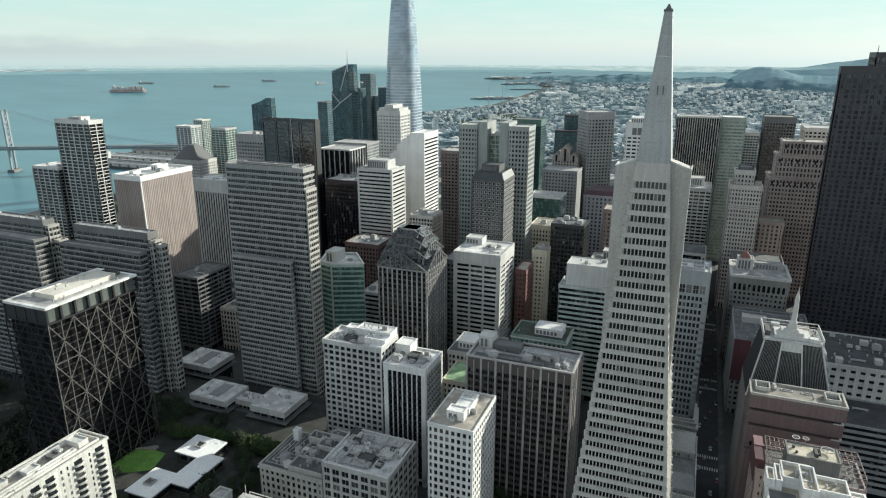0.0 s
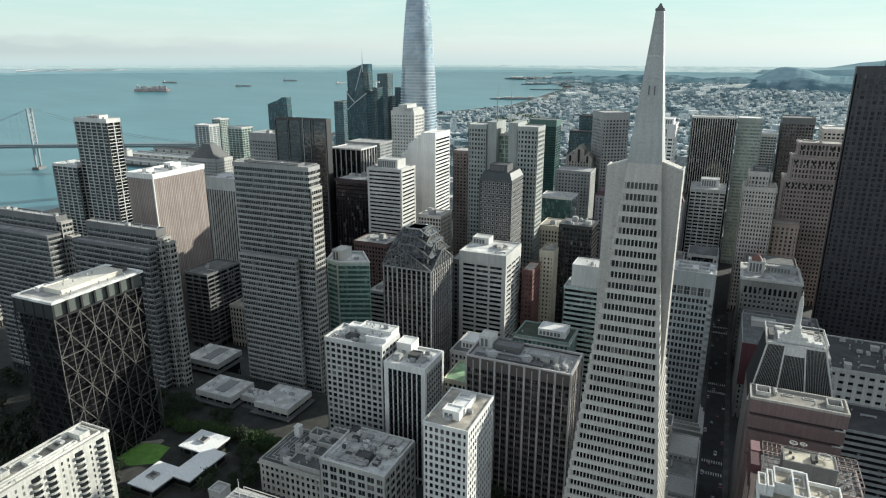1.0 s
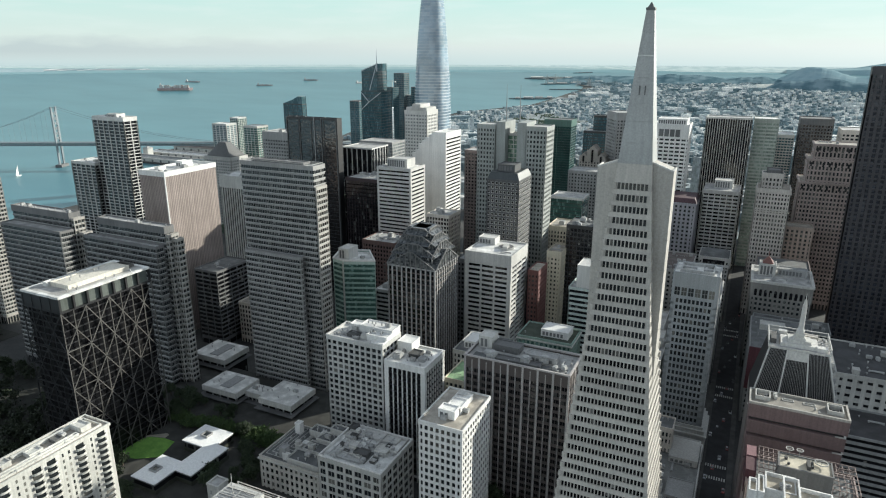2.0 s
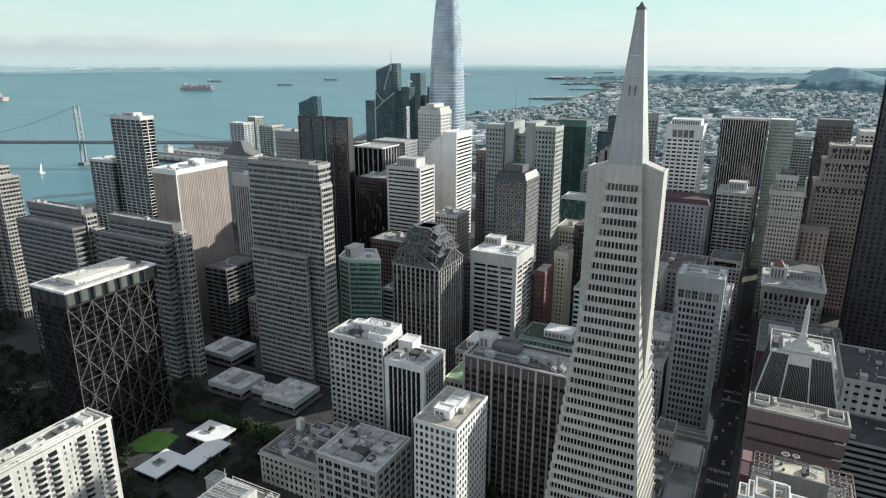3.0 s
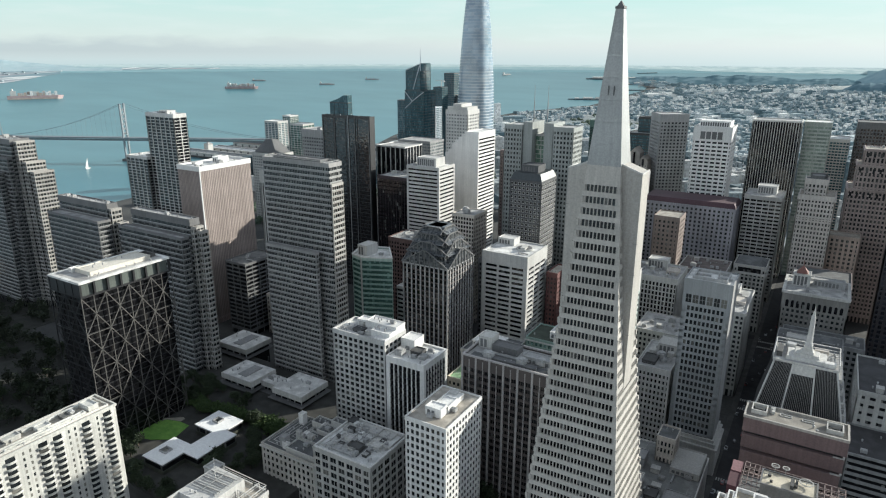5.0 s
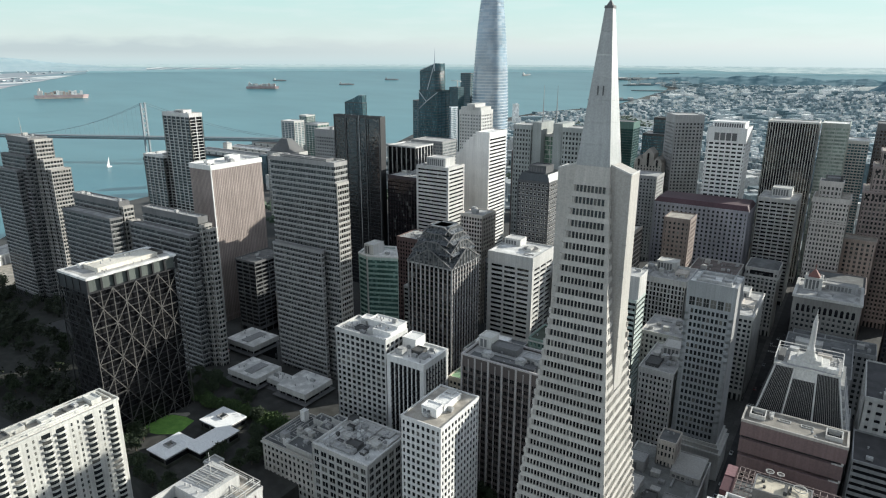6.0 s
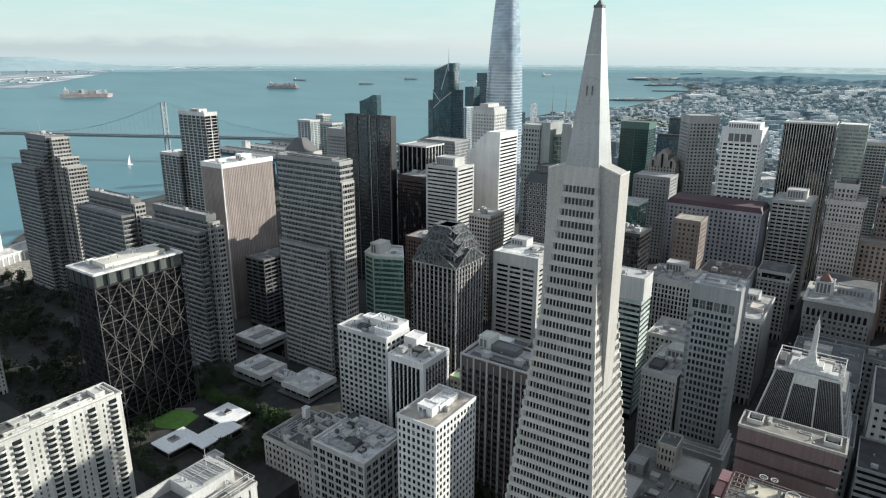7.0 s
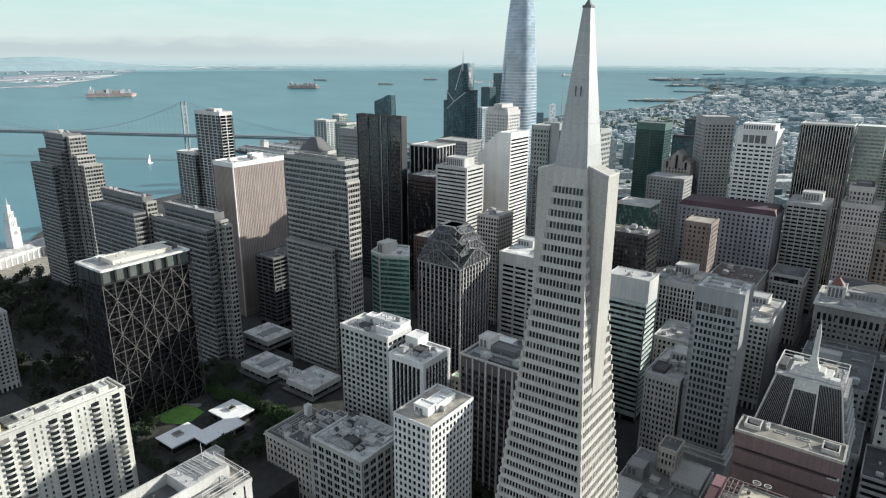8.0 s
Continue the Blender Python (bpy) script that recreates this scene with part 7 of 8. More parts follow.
def car_kind(rgb):
    ob = root("car", "parked or waiting car", "car", 0, 0)
    m = wall_mat("car_paint", rgb, rough=0.3, stain=0.05)
    part("body", Shape().box(-0.9, 0.9, -2.2, 2.2, 0.3, 0.85).prism(rect(-0.85, 0.85, -1.3, 1.5), 0.85, 0.9), m, ob)
    part("cabin", Shape().prism(rect(-0.82, 0.82, -1.2, 1.5), 0.85, 1.45, rect(-0.65, 0.65, -0.6, 1.1)), M_GLASS_BLACK, ob)
    for x in (-0.8, 0.8):
        for y in (-1.4, 1.4):
            part("wheel", Shape().beam((x - 0.1, y, 0.32), (x + 0.1, y, 0.32), 0.6), M_BLACK, ob)
    return ob


cars = [car_kind(c_) for c_ in ((0.6, 0.6, 0.6), (0.03, 0.03, 0.035), (0.25, 0.26, 0.28), (0.22, 0.04, 0.04))]
for k in range(28):
    c_ = cars[k % 4] if k < 4 else copy_thing(cars[rng.randrange(4)], pose(0, 0, 0))
    lane = (19.6, 23.2, 26.6, 30.4)[k % 4]
    c_.matrix_basis = pose(lane, 330 + k * 12.3 + rng.uniform(-2, 2), 0.06, 0, 0, 0 if lane > 25 else 180)
    tagged(c_, group="cars in the street")


def fire_engine():
    ob = root("fire_engine", "red fire engine with a white ladder parked by the slab", "truck", 0, 0)
    red = wall_mat("fire_red", (0.50, 0.045, 0.06), rough=0.35, stain=0.1)
    part("cab", Shape().prism(rect(-1.25, 1.25, -5.2, -2.6), 0.6, 2.9, rect(-1.2, 1.2, -4.9, -2.6)), red, ob)
    part("windscreen", Shape().box(-1.05, 1.05, -5.13, -4.98, 1.7, 2.5), M_GLASS_BLACK, ob)
    part("body", Shape().box(-1.25, 1.25, -2.5, 5.2, 0.6, 2.8), red, ob)
    part("ladder", Shape().box(-0.5, -0.35, -4.6, 5.4, 3.0, 3.2).box(0.35, 0.5, -4.6, 5.4, 3.0, 3.2), M_WHITE, ob)
    part("side_stripe", Shape().box(-1.27, -1.251, -2.4, 5.1, 1.3, 1.6).box(1.251, 1.27, -2.4, 5.1, 1.3, 1.6), M_WHITE, ob)
    for x in (-1.1, 1.1):
        for y in (-3.8, 2.6, 4.0):
            part("wheel", Shape().beam((x - 0.16, y, 0.5), (x + 0.16, y, 0.5), 0.95), M_BLACK, ob)
    return ob


engines = [fire_engine()]
for k, (x, y, turn) in enumerate(((-365, 350, 70), (-362, 343, 68), (-371, 346, 74))):
    e_ = engines[0] if k == 0 else copy_thing(engines[0], pose(0, 0, 0))
    e_.matrix_basis = pose(x, y, 0.01, 0, 0, turn)
    tagged(e_, group="fire engines")
for k in range(9):
    c_ = copy_thing(cars[k % 3], pose(0, 0, 0))
    c_.matrix_basis = pose(-358 - 5.5 * k, 332.5 + 0.4 * k, 0.01, 0, 0, 94)
    tagged(c_, group="cars in the street")

# ---- bridge ----
bg = root("suspension_bridge", "grey steel suspension bridge with lattice towers", "bridge", -1397.0, 962.0)
dirx, diry = -770.0 / 868, -400.0 / 868
M_BRIDGE = wall_mat("bridge_steel", (0.25, 0.28, 0.295), rough=0.6, stain=0.15)


def along(s, z, off=0.0):
    return (dirx * s - diry * off, diry * s + dirx * off, z)


part("deck", Shape().beam(along(-420, 52), along(2300, 54), 20, 3.0), M_BRIDGE, bg)
part("deck_truss", Shape().beam(along(-420, 46.5, 8), along(2300, 48.5, 8), 1.5, 2.2).beam(along(-420, 46.5, -8), along(2300, 48.5, -8), 1.5, 2.2), M_BRIDGE, bg)
for s0 in (0, 700, 1400):
    for off in (-9, 9):
        part("tower_leg", Shape().beam(along(s0, -2, off), along(s0, 132, off), 4.2, 3.4), M_BRIDGE, bg)
    for k in range(6):
        za, zb = 57 + k * 11, 68 + k * 11
        part("tower_brace", Shape().beam(along(s0, za, -9), along(s0, zb, 9), 1.5).beam(along(s0, za, 9), along(s0, zb, -9), 1.5), M_BRIDGE, bg)
    part("pier_footing", Shape().beam(along(s0, -2, -16), along(s0, -2, 16), 14, 12), M_DARKGREY, bg)
for off in (-9, 9):
    cab = Shape()
    for a, b, lo in ((0, 700, 54), (700, 1400, 54)):
        prev = None
        for k in range(29):
            u = k / 28
            p = along(a + (b - a) * u, lo + (132 - lo) * (2 * u - 1) ** 2, off)
            if prev:
                cab.beam(prev, p, 0.55)
            if 0 < k < 28:
                cab.beam((p[0], p[1], 53), p, 0.26)
            prev = p
    prev = None
    for k in range(11):
        u = k / 10
        p = along(-380 * u, 132 - 82 * u - 14 * math.sin(u * math.pi) , off)
        if prev:
            cab.beam(prev, p, 0.55)
        prev = p
    part("cable", cab, M_BRIDGE, bg, kind="stuff")
part("viaduct", Shape().beam(along(-420, 50), along(-900, 30), 18, 4), M_BRIDGE, bg)

# ---- ferry terminal and quays ----
fb = root("ferry_terminal", "white ferry terminal with a tiered clock tower and arcades", "building", -792.0, 336.0, 0, 18)
part("hall", Shape().box(-14, 14, -70, 70, 0, 13), M_PALE, fb)
part("hall_roof", Shape().prism(rect(-13, 13, -69, 69), 13, 18, rect(-5, 5, -66, 66)), R_GREY, fb)
for k in range(19):
    y_ = -65 + k * 7.2
    s = Shape()
    prof = [(y_ - 2.5, 0.6), (y_ + 2.5, 0.6)] + [(y_ + 2.5 * math.cos(math.pi * q / 8), 7.0 + 2.5 * math.sin(math.pi * q / 8)) for q in range(9)]
    s.v += [(14.18, a, b) for a, b in prof]
    s.f.append(tuple(range(len(prof))))
    s.v += [(14.02, a, b) for a, b in prof]
    s.f += [(q, q + 11, (q + 1) % 11 + 11, (q + 1) % 11) for q in range(11)]
    part("arch_window", s, M_GREY, fb)
    part("pier", Shape().box(14.02, 14.7, y_ + 2.9, y_ + 4.3, 0, 11.6), M_BRIGHT, fb)
part("cornice", Shape().box(13.2, 15.2, -70.4, 70.4, 11.7, 13.2), M_BRIGHT, fb)
part("clock_face", Shape().box(6.02, 6.2, -2.2, 2.2, 34, 38.4), M_GREY, fb)
for z_ in (47.5, 57.5):
    for q in (-2.0, 0.0, 2.0):
        part("belfry_opening", Shape().box(4.62 if z_ < 50 else 3.42, 4.75 if z_ < 50 else 3.55, q - 0.55, q + 0.55, z_ - 3, z_ + 2.5), M_GREY, fb)
tagged(new("forecourt", Shape().prism([(-776, 268), (-716, 268), (-700, 300), (-712, 420), (-806, 420)], 0.31, 0.36).mesh("forecourt", roof_mat("sandy_paving", (0.40, 0.365, 0.31)))), "sunlit sandy waterfront forecourt", "paving", kind="structure")
for a, z0, z1 in ((6.0, 0, 42), (4.6, 42, 54), (3.4, 54, 62), (2.0, 62, 70)):
    part("tower_stage", Shape().box(-a, a, -a, a, z0, z1).box(-a - 0.4, a + 0.4, -a - 0.4, a + 0.4, z1 - 1.4, z1 - 0.6), M_BRIGHT, fb)
part("tower_top", Shape().tube(0, 0, 70, 80, 1.0, 0.1, 8), M_PALE, fb)
def dock(near, tip, width, label, sheds=0):
    """A spit or pier that leaves the shore and follows the rise of the far water, with sheds along it."""
    (x0, y0), (x1, y1) = near, tip
    l = math.hypot(x1 - x0, y1 - y0)
    ux, uy = (x1 - x0) / l, (y1 - y0) / l
    s, n, rd = Shape(), 12, random.Random(int(l))
    for k in range(n + 1):
        half = width / 2 * (1 - 0.75 * (k / n) ** 3) * rd.uniform(0.8, 1.15)
        for side in (-half, half):
            x, y = x0 + ux * l * k / n - uy * side, y0 + uy * l * k / n + ux * side
            s.v += [(x, y, far_rise(math.hypot(x, y)) - 5), (x, y, far_rise(math.hypot(x, y)) + 1.2)]
    for k in range(n):
        a = 4 * k
        s.f += [(a + 1, a + 3, a + 7, a + 5), (a, a + 1, a + 5, a + 4), (a + 2, a + 6, a + 7, a + 3)]
    s.f.append((4 * n, 4 * n + 1, 4 * n + 3, 4 * n + 2))
    tagged(new("quay", s.mesh("quay", M_SPIT)), label, "pier", kind="structure")
    for k in range(sheds):
        u = (k + 0.6) / (sheds + 0.4)
        x, y = x0 + ux * l * u, y0 + uy * l * u
        hx, hy, h = rd.uniform(0.16, 0.38) * l / sheds, width * rd.uniform(0.14, 0.24), rd.uniform(4, 8)
        sd = root("dock_shed", "long pale shed on a far dock", "shed", x, y, far_rise(math.hypot(x, y)) + 1.0, math.degrees(math.atan2(uy, ux)))
        part("wall", Shape().box(-hx, hx, -hy, hy, 0, h), M_PALE, sd)
        part("roof", Shape().prism(rect(-hx - 0.5, hx + 0.5, -hy - 0.5, hy + 0.5), h, h + 2.5, rect(-hx - 0.5, hx + 0.5, -0.5, 0.5)), (R_WHITE, R_GREY, R_WHITE)[k % 3], sd)
    return ux, uy


def dock_crane(x, y, h):
    c = root("dock_crane", "tall pale gantry crane at the far docks", "crane", x, y, far_rise(math.hypot(x, y)) + 1, 35)
    for a in (-6, 6):
        for b in (-8, 8):
            part("leg", Shape().beam((a, b, 0), (a * 0.8, b * 0.8, h * 0.7), 1.6), M_PALE, c)
    part("girder", Shape().box(-26, 20, -2.0, 2.0, h * 0.7, h * 0.76), M_PALE, c)
    part("mast", Shape().beam((0, 0, h * 0.76), (2, 0, h), 1.6).beam((2, 0, h), (-24, 0, h * 0.76), 0.8), M_PALE, c)


M_SPIT = wall_mat("dock_land", (0.105, 0.15, 0.165), rough=0.95, stain=0.4)
dock((-880, 3205), (-1090, 3105), 60, "broad working pier in the far docks", 4)
dock((-840, 3622), (-1020, 3560), 26, "thin dark pier in the far docks")
dock((-930, 3890), (-1135, 3772), 55, "flat dock spit reaching into the bay", 3)
dock((-1000, 4120), (-1312, 4000), 120, "low point of land with dark trees and sheds", 3)
dock((-985, 4420), (-1095, 4352), 20, "thin breakwater beyond the docks")
for x_, y_, h_ in ((-1105, 3792, 52), (-1062, 3815, 52), (-850, 3760, 46), (-900, 3700, 42)):
    dock_crane(x_, y_, h_)



# finger piers beyond the white-grid tower
M_BROWNROOF = roof_mat("brown_pier_roof", (0.11, 0.10, 0.095))
for x0, x1, y0, y1, mt, lab in ((-1366, -1000, 1085, 1122, R_GREY, "long pier shed with a grey roof"), (-1345, -1000, 1165, 1200, R_WHITE, "long pier shed with a pale roof"), (-1372, -1010, 1262, 1306, M_BROWNROOF, "long pier shed with a brown roof")):
    tagged(new("quay", Shape().box(x0 - 12, x1, y0 - 8, y1 + 8, -2, 1.4).mesh("quay", M_PAVE)), "concrete finger pier", "pier", kind="structure")
    sh_ = root("pier_shed", lab, "shed", (x0 + x1) / 2, (y0 + y1) / 2, 1.4)
    hx, hy = (x1 - x0) / 2, (y1 - y0) / 2
    part("wall", Shape().box(-hx, hx, -hy, hy, 0, 8), M_PALE, sh_)
    part("roof", Shape().prism(rect(-hx - 1, hx + 1, -hy - 1, hy + 1), 8, 11.5, rect(-hx - 1, hx + 1, -1, 1)), mt, sh_)
    part("monitor", Shape().box(-hx + 8, hx - 8, -3, 3, 10.8, 13.5), M_GREY, sh_)
    for k in range(14):
        part("shed_door", Shape().box(-hx + 10 + k * (2 * hx - 20) / 13 - 3, -hx + 10 + k * (2 * hx - 20) / 13 + 3, -hy - 0.1, -hy - 0.01, 0, 5.5), M_DARKGREY, sh_)
tt = root("pier_tower", "small white tower on the pier", "building", -1330, 1144, 0)
part("shaft", Shape().box(-8, 8, -8, 8, 0, 22), M_PALE, tt)
part("cap", Shape().prism(rect(-9, 9, -9, 9), 22, 27, rect(-1, 1, -1, 1)), R_GREY, tt)

# ---- ships ----
M_HULL = wall_mat("red_hull", (0.44, 0.33, 0.325), stain=0.2)
M_HULL2 = wall_mat("grey_hull", (0.30, 0.33, 0.35), stain=0.2)


def ship(x, y, length, hull, boxes, label, turn):
    z = far_rise(math.hypot(x, y)) - 2
    ob = root("cargo_ship", label, "ship", x, y, z, turn)
    l, w, h = length / 2, length * 0.07, length * 0.075
    part("hull", Shape().prism([(-l, -w * 0.7), (l * 0.8, -w), (l, 0), (l * 0.8, w), (-l, w * 0.7)], 0, h, [(-l * 1.02, -w * 0.8), (l * 0.84, -w), (l * 1.06, 0), (l * 0.84, w), (-l * 1.02, w * 0.8)]), hull, ob)
    part("bridge_house", Shape().box(-l * 0.88, -l * 0.68, -w * 0.8, w * 0.8, h, h * 2.3).tube(-l * 0.8, 0, h * 2.3, h * 2.9, w * 0.25), M_WHITE, ob)
    r2 = random.Random(int(x))
    part("waterline", Shape().prism([(-l * 1.001, -w * 0.72), (l * 0.805, -w * 1.02), (l * 1.012, 0), (l * 0.805, w * 1.02), (-l * 1.001, w * 0.72)], 0, h * 0.42), M_RUST, ob)
    if boxes:
        for k in range(13):
            x0 = -l * 0.62 + k * l * 0.112
            for side in (-0.86, -0.28, 0.30):
                hh = h * r2.uniform(1.1, 2.3)
                part("container", Shape().box(x0, x0 + l * 0.1, w * side, w * (side + 0.54), h, hh), (M_BRIGHT, M_BRIGHT, M_WHITE, M_PALE, M_BEIGE, M_RUST, M_BRIGHT)[r2.randrange(7)], ob)
    else:
        part("deck_gear", Shape().box(-l * 0.5, l * 0.7, -w * 0.4, w * 0.4, h, h * 1.15).tube(l * 0.2, 0, h, h * 2.0, w * 0.08).tube(-l * 0.2, 0, h, h * 2.0, w * 0.08), M_RUST, ob)
    return ob


ship(-2728, 2537, 168, M_HULL, True, "red freighter at anchor in the bay with deck cargo", 40)
ship(-3058, 1633, 212, M_HULL, True, "red container ship at anchor with stacked boxes", 62)
ship(-2918, 2844, 80, M_HULL2, False, "small dark freighter far out", 30)
ship(-2499, 2965, 86, M_HULL2, False, "small white-topped freighter at anchor", 40)
ship(-2434, 3309, 84, M_HULL2, False, "small grey freighter at anchor", 35)
ship(-2115, 3371, 80, M_HULL2, False, "grey freighter near the far towers", 75)
ship(-1830, 3957, 90, M_HULL2, False, "tiny dark ship near the horizon", 80)
sb = root("sailing_boat", "white sailing boat under full sail", "boat", -1367, 842, -2, 107)
part("hull", Shape().prism([(-7, -1.6), (4, -1.9), (8, 0), (4, 1.9), (-7, 1.6)], 0, 1.8), M_BRIGHT, sb)
part("sail", Shape().prism([(-7.0, -0.1), (1.5, -0.1), (1.5, 0.1), (-7.0, 0.1)], 2.4, 22, [(1.2, -0.05), (1.5, -0.05), (1.5, 0.05), (1.2, 0.05)]), M_BRIGHT, sb)
part("mast", Shape().tube(1.7, 0, 1.8, 25, 0.2), M_PIPE, sb)


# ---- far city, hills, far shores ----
# The pale bluish ramp puts distance haze into the building colours.
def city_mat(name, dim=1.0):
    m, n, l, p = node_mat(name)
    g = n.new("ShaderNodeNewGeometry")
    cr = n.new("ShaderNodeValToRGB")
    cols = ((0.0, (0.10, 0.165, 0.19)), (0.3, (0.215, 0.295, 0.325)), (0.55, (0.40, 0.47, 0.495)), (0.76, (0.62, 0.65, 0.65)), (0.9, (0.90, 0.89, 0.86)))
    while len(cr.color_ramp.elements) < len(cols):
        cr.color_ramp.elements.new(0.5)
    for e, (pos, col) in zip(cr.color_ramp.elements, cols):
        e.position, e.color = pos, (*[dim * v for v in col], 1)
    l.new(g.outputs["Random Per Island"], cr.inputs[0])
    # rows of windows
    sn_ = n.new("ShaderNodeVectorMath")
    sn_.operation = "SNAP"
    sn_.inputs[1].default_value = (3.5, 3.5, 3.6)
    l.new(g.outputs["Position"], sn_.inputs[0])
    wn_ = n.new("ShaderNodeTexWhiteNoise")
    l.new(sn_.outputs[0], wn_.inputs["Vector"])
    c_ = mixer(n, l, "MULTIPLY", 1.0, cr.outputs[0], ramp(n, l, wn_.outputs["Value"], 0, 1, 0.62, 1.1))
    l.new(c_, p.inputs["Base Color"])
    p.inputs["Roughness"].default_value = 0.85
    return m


def hill_rise(x, y):
    """Gentle rise of the ground towards the hills in the south-west."""
    return 38 * math.exp(-((x - 230) / 480) ** 2 - ((y - 3450) / 480) ** 2)


far, mid, woods = Shape(), Shape(), Shape()
rng = random.Random(5)
C45 = math.sqrt(0.5)


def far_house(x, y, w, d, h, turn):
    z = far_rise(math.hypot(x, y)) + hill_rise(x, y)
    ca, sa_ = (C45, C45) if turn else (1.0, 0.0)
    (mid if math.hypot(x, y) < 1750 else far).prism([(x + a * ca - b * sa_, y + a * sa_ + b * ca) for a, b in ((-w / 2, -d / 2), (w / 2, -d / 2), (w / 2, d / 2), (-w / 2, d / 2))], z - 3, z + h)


def far_tree(x, y, s_):
    z = far_rise(math.hypot(x, y)) + hill_rise(x, y)
    n_ = 6
    i = len(woods.v)
    for q in range(n_):
        t = 2 * math.pi * q / n_ + rng.random()
        woods.v.append((x + s_ * math.cos(t), y + s_ * math.sin(t), z - 1))
        woods.v.append((x + 0.75 * s_ * math.cos(t + 0.4), y + 0.75 * s_ * math.sin(t + 0.4), z + s_ * rng.uniform(0.5, 0.9)))
    woods.v.append((x, y, z + s_ * 1.15))
    for q in range(n_):
        a, b = i + 2 * q, i + 2 * ((q + 1) % n_)
        woods.f += [(a, b, b + 1, a + 1), (a + 1, b + 1, i + 2 * n_)]


# blocks of the far districts along their streets, turned 45 degrees south of the broad avenue
for bu in range(-60, 75):
    for bv in range(-75, 90):
        for turn in (0, 1):
            cu, cv = bu * 118.0, bv * 84.0
            x, y = (cu * C45 - cv * C45 + 400, cu * C45 + cv * C45 + 2400) if turn else (cu + 60, cv + 40)
            r, az = math.hypot(x, y), math.degrees(math.atan2(x, y))
            if (y > 950) != bool(turn) or r > (3560 if az > 0 else 4030) or not -48 < az < 34 or x < shore(y) + 60 or y < 640 or (r < 1180 and x > -560 and y < 985):
                continue
            scale = 1.0 if r < 1700 else max(0.62, 1.0 - (r - 1700) / 6000)
            kind = noise.noise((x * 0.0021, y * 0.0021, 7.0)) + rng.uniform(-0.12, 0.12)
            if kind > 0.34:
                for q in range(22):
                    far_tree(x + rng.uniform(-42, 42), y + rng.uniform(-42, 42), rng.uniform(4, 8) * scale)
                continue
            big = kind < -0.22 or r < 1500
            if big:
                cells = [(-28, -18, 50, 30), (28, -18, 46, 28), (-28, 18, 48, 30), (28, 18, 44, 30)] if rng.random() < 0.9 else [(0, 0, 98, 62)]
            else:
                cells = [(-47 + 10.4 * q, s_, 9.6, rng.uniform(15, 22)) for q in range(10) for s_ in (-17, 17)]
            tall = rng.random()
            for a, b, w, d in cells:
                if rng.random() < (0.1 if big else 0.12):
                    far_tree(x + a * 0.7, y + b, rng.uniform(3, 6) * scale)
                    continue
                h = (rng.uniform(9, 26) if big else rng.uniform(8, 15)) * scale
                if big and tall < (0.2 if r < 2300 else 0.05 if r < 3000 else 0):
                    h *= rng.uniform(1.6, 3.4)
                    w, d = w * 0.6, d * 0.8
                w, d = w * rng.uniform(0.5, 0.92), d * rng.uniform(0.5, 0.92)
                px_, py_ = (a * C45 - b * C45, a * C45 + b * C45) if turn else (a, b)
                far_house(x + px_, y + py_, w, d, h, turn)
                if big and rng.random() < 0.6:
                    far_house(x + px_ + rng.uniform(-4, 4), y + py_ + rng.uniform(-3, 3), w * 0.3, d * 0.35, h + 3.5 * scale, turn)
tagged(new("far_woods", woods.mesh("far_woods", leaf_mat("far_leaves", (0.030, 0.055, 0.035), (0.07, 0.10, 0.06)))), "dark parks and street trees of the far districts", "trees", kind="stuff")
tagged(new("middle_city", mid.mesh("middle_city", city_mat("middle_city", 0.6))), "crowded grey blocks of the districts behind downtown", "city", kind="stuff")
tagged(new("far_city", far.mesh("far_city", city_mat("far_city"))), "countless low buildings of the southern districts, paled by haze", "city", kind="stuff")

# built-up ground under the far city, lightened in colour for the haze
def far_ground_mat():
    m, n, l, p = node_mat("far_streets")
    c_ = mixer(n, l, "MIX", ramp(n, l, noise_tex(n, l, 0.006, 6), 0.38, 0.62), (0.165, 0.20, 0.205), (0.29, 0.315, 0.315))
    c_ = mixer(n, l, "MULTIPLY", 1.0, c_, ramp(n, l, noise_tex(n, l, 0.06, 5), 0.35, 0.65, 0.6, 1.35))
    l.new(c_, p.inputs["Base Color"])
    p.inputs["Roughness"].default_value = 0.95
    return m


swell = Shape()
nx_, ny_ = 66, 58
for j in range(ny_ + 1):
    for i in range(nx_ + 1):
        x, y = -1060 + i * 60, 960 + j * 60
        swell.v.append((x, y, far_rise(math.hypot(x, y)) + hill_rise(x, y) + 0.8))
for j in range(ny_):
    for i in range(nx_):
        a = j * (nx_ + 1) + i
        if all(math.hypot(*swell.v[q][:2]) < 4130 and swell.v[q][0] > shore(swell.v[q][1]) + 8 for q in (a, a + 1, a + nx_ + 1, a + nx_ + 2)):
            swell.f.append((a, a + 1, a + nx_ + 2, a + nx_ + 1))
tagged(new("ground_swell", swell.mesh("ground_swell", far_ground_mat())), "rising built-up ground in the far south", "ground", kind="structure")


def hill_mat(name, a, b):
    m, n, l, p = node_mat(name)
    c_ = mixer(n, l, "MIX", ramp(n, l, noise_tex(n, l, 0.016, 7), 0.40, 0.60), a, b)
    l.new(c_, p.inputs["Base Color"])
    p.inputs["Roughness"].default_value = 1.0
    p.inputs["Specular IOR Level"].default_value = 0.0
    return m


# Hill base colours carry the far haze: paler and bluer by range.
M_HILL = hill_mat("hazed_hill_scrub", (0.095, 0.160, 0.190), (0.20, 0.278, 0.308))
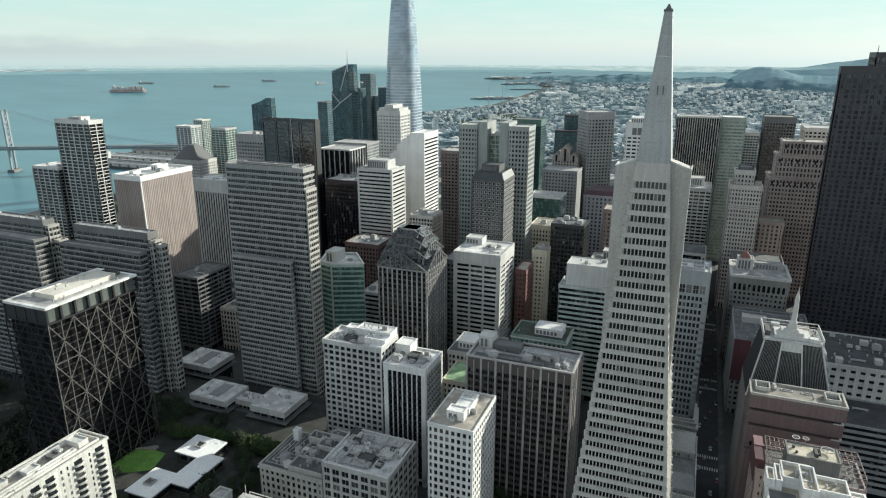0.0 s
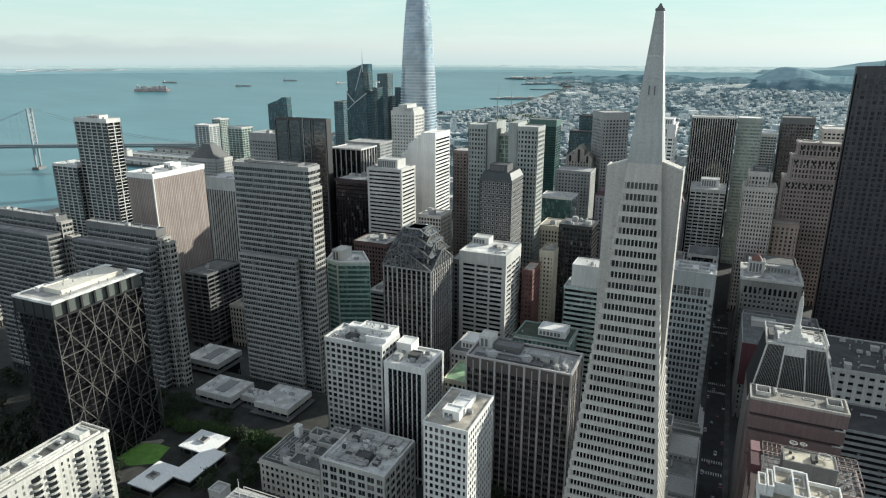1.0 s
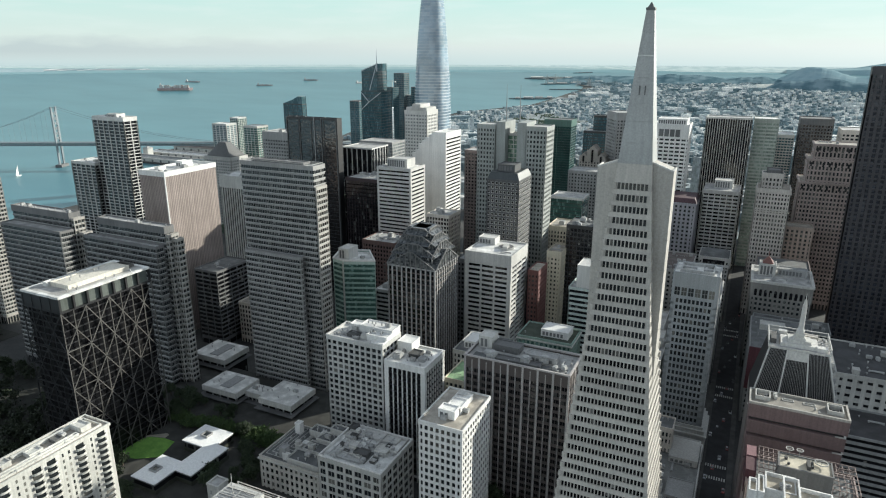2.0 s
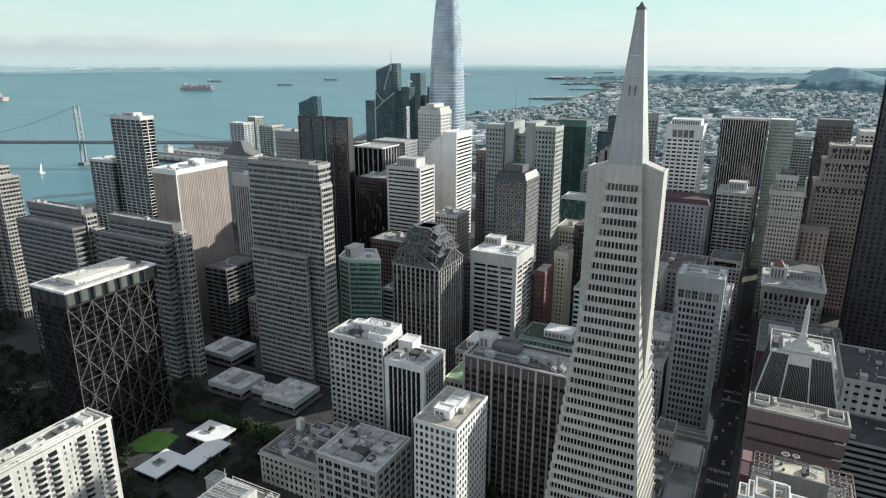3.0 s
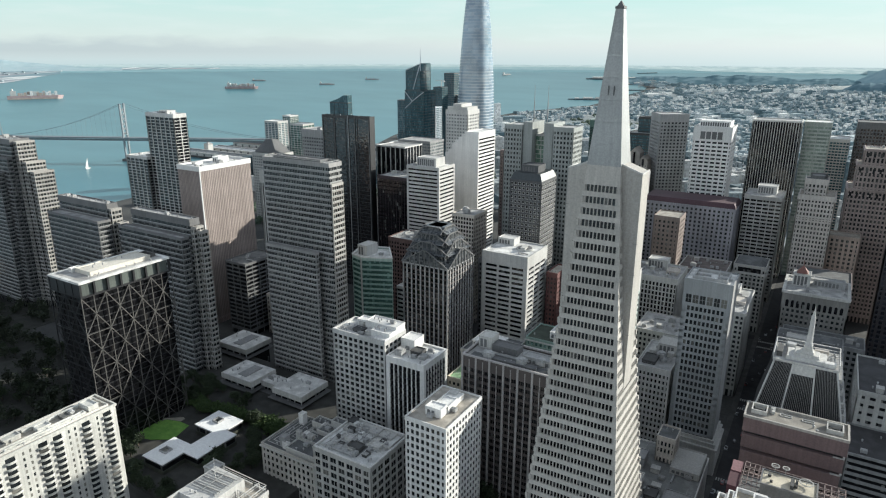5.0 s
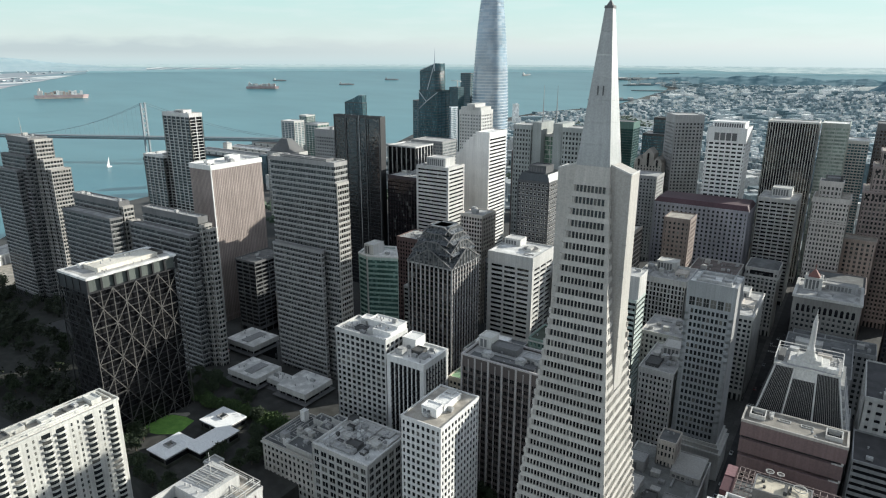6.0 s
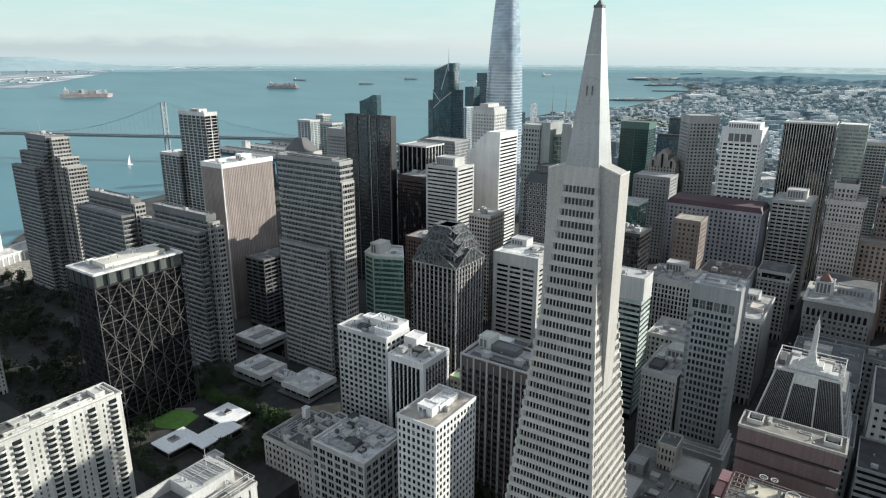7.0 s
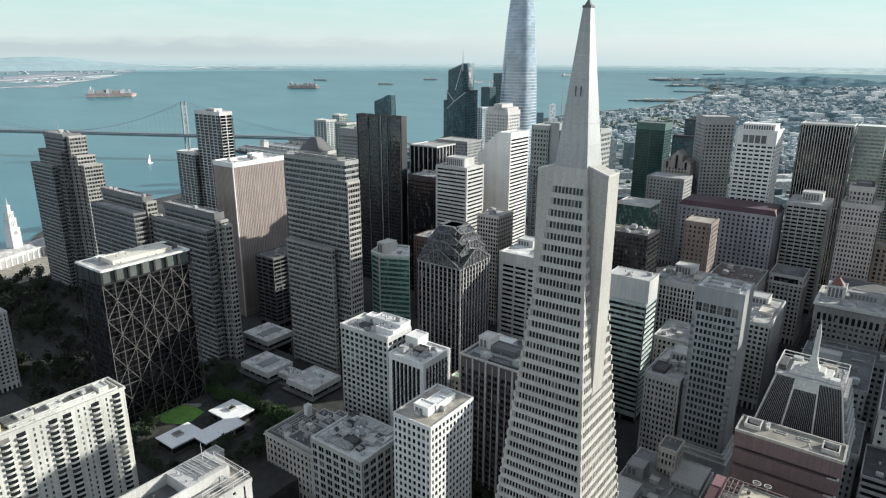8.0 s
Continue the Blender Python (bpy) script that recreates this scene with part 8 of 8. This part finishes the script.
M_HILL3 = hill_mat("hazed_middle_hill", (0.235, 0.335, 0.375), (0.285, 0.38, 0.415))
M_HILL2 = hill_mat("hazed_far_hill", (0.24, 0.34, 0.38), (0.29, 0.385, 0.42))


def ridge(label, az0, az1, r, foot, humps, mat, seed, rough_=3.0):
    """A range of hills between two bearings: each hump has a bearing, a breadth in degrees and a height over the foot."""
    s, n = Shape(), 120
    for k in range(n + 1):
        a = az0 + (az1 - az0) * k / n
        t = radians(a)
        up = sum(h * math.exp(-((a - c) / w) ** 2) for c, w, h in humps)
        up += rough_ * (noise.noise((a * 0.9 + seed, seed * 1.7, 0)) + 0.6 * noise.noise((a * 3.1, seed, 3)))
        up = max(0.0, up) * min(1.0, 6 * k / n, 6 * (n - k) / n)
        for q in range(7):
            dd, ff = ((-260, 0.0), (-190, 0.22), (-130, 0.50), (-75, 0.76), (-30, 0.94), (0, 1.0), (70, 0.0))[q]
            z = max(foot, far_rise(r + dd) - 3) + (up * ff + 1.3 * ff * noise.noise((a * 1.4, q * 1.3, seed)) if 0 < q < 6 else -24)
            s.v.append(((r + dd) * math.sin(t), (r + dd) * math.cos(t), z))
    for k in range(n):
        for q in range(6):
            a = k * 7 + q
            s.f.append((a, a + 7, a + 8, a + 1))
    return tagged(new("hill", s.mesh("hill", mat)), label, "hill", kind="structure")


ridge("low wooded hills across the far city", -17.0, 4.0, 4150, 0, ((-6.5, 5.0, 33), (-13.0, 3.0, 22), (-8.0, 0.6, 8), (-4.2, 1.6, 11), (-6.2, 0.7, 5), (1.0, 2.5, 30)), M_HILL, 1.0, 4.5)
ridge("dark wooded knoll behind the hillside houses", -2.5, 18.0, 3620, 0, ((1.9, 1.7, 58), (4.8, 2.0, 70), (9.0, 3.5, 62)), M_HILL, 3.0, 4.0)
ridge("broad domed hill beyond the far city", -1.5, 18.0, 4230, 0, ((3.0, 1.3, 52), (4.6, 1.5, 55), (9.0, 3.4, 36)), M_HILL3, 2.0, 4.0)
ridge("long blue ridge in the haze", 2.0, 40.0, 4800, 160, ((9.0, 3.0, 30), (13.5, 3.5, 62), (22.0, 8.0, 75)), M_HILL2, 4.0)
# coast range with haze in its pale blue base colour
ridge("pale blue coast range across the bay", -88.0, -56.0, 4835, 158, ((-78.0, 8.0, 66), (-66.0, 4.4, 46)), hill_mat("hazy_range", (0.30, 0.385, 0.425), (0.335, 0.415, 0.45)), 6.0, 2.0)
# bands over the far bay, with haze put into their paler colours
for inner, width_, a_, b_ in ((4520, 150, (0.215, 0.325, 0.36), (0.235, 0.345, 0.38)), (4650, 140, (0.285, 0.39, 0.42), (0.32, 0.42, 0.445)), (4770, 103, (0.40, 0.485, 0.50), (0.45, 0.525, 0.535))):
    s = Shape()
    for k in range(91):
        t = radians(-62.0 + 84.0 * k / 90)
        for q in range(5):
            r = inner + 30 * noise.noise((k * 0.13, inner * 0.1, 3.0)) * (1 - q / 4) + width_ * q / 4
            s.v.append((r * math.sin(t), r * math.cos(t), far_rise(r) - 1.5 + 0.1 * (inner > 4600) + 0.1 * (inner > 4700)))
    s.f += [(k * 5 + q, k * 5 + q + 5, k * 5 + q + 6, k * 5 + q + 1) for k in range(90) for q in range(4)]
    tagged(new("hazed_water", s.mesh("hazed_water", hill_mat("hazed_water", a_, b_))), "bay water paled by haze towards the horizon", "water", kind="structure")
# strip of far water beyond the hills, glare and haze put into its colour
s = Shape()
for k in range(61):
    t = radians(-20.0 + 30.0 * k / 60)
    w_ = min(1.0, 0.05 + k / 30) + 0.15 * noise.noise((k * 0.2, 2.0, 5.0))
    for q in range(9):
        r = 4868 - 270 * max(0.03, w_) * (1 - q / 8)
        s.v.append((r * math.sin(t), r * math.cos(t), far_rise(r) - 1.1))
s.f += [(k * 9 + q, k * 9 + q + 9, k * 9 + q + 10, k * 9 + q + 1) for k in range(60) for q in range(8)]
tagged(new("glare_water", s.mesh("glare_water", hill_mat("hazy_glare_water", (0.40, 0.49, 0.51), (0.53, 0.60, 0.605)))), "far bay water with sun glare and haze painted pale", "water", kind="structure")


def flats_mat():
    """Salt flats and mud in long pale, rosy and grey streaks."""
    m, n, l, p = node_mat("far_shore_land")
    long_ = noise_tex(n, l, 0.011, 6, (1.0, 0.16, 1.0))
    c_ = mixer(n, l, "MIX", ramp(n, l, long_, 0.38, 0.60), (0.19, 0.265, 0.30), (0.345, 0.34, 0.365))
    c_ = mixer(n, l, "MIX", ramp(n, l, noise_tex(n, l, 0.02, 5, (1.0, 0.12, 1.0)), 0.57, 0.63), c_, (0.64, 0.65, 0.65))
    l.new(c_, p.inputs["Base Color"])
    p.inputs["Roughness"].default_value = 1.0
    p.inputs["Specular IOR Level"].default_value = 0.0
    return m


M_FLATS = flats_mat()


def flats(az0, az1, near, farther):
    """A sheet of shore land between two bearings; near and farther give its edges by the bearing."""
    s, n, m_ = Shape(), 70, 14
    for k in range(n + 1):
        a = az0 + (az1 - az0) * k / n
        r0, r1 = near(a) + 22 * noise.noise((a * 1.7, 4.0, 1.0)) + 9 * noise.noise((a * 7.0, 2.0, 1.0)), farther(a)
        for q in range(m_ + 1):
            r, t = r0 + (max(r1, r0 + 6) - r0) * q / m_, radians(a)
            s.v.append((r * math.sin(t), r * math.cos(t), far_rise(r) - 1.2))
    s.f += [(k * (m_ + 1) + q, (k + 1) * (m_ + 1) + q, (k + 1) * (m_ + 1) + q + 1, k * (m_ + 1) + q + 1) for k in range(n) for q in range(m_)]
    tagged(new("far_shore", s.mesh("far_shore", M_FLATS)), "flat pale shore across the bay with salt flats", "shore", kind="structure")


flats(-82, -60.2, lambda a: 3885 + (0 if a < -65.8 else (a + 65.8) * 108), lambda a: 4040 if a < -66 else 3960 + (a + 66) * 128 + 90)
flats(-82, -60.2, lambda a: 4100 + (0 if a < -64.5 else (a + 64.5) * 88), lambda a: 4865)
flats(-60.0, -48.8, lambda a: 4640 + 3 * abs(a + 55), lambda a: 4740 - 5 * abs(a + 55))
sheds = Shape()
rng = random.Random(62)
for k in range(110):
    t, r = radians(rng.uniform(-76, -60)), rng.choice((rng.uniform(4110, 4200), rng.uniform(4160, 4300), rng.uniform(4450, 4600)))
    if math.degrees(t) > -64.5 + (r - 4100) / 100:
        continue
    x, y, w_ = r * math.sin(t), r * math.cos(t), rng.uniform(5, 16)
    sheds.box(x - w_, x + w_, y - w_ * 0.5, y + w_ * 0.5, far_rise(r) - 2, far_rise(r) + rng.uniform(1.0, 3.5))
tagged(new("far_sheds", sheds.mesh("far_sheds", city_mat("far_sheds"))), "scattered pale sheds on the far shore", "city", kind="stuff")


# cloud bank lying over the far horizon
def n_mul(n, l, a, b):
    q = n.new("ShaderNodeMath")
    q.operation = "MULTIPLY"
    l.new(a, q.inputs[0])
    l.new(b, q.inputs[1])
    return q.outputs[0]


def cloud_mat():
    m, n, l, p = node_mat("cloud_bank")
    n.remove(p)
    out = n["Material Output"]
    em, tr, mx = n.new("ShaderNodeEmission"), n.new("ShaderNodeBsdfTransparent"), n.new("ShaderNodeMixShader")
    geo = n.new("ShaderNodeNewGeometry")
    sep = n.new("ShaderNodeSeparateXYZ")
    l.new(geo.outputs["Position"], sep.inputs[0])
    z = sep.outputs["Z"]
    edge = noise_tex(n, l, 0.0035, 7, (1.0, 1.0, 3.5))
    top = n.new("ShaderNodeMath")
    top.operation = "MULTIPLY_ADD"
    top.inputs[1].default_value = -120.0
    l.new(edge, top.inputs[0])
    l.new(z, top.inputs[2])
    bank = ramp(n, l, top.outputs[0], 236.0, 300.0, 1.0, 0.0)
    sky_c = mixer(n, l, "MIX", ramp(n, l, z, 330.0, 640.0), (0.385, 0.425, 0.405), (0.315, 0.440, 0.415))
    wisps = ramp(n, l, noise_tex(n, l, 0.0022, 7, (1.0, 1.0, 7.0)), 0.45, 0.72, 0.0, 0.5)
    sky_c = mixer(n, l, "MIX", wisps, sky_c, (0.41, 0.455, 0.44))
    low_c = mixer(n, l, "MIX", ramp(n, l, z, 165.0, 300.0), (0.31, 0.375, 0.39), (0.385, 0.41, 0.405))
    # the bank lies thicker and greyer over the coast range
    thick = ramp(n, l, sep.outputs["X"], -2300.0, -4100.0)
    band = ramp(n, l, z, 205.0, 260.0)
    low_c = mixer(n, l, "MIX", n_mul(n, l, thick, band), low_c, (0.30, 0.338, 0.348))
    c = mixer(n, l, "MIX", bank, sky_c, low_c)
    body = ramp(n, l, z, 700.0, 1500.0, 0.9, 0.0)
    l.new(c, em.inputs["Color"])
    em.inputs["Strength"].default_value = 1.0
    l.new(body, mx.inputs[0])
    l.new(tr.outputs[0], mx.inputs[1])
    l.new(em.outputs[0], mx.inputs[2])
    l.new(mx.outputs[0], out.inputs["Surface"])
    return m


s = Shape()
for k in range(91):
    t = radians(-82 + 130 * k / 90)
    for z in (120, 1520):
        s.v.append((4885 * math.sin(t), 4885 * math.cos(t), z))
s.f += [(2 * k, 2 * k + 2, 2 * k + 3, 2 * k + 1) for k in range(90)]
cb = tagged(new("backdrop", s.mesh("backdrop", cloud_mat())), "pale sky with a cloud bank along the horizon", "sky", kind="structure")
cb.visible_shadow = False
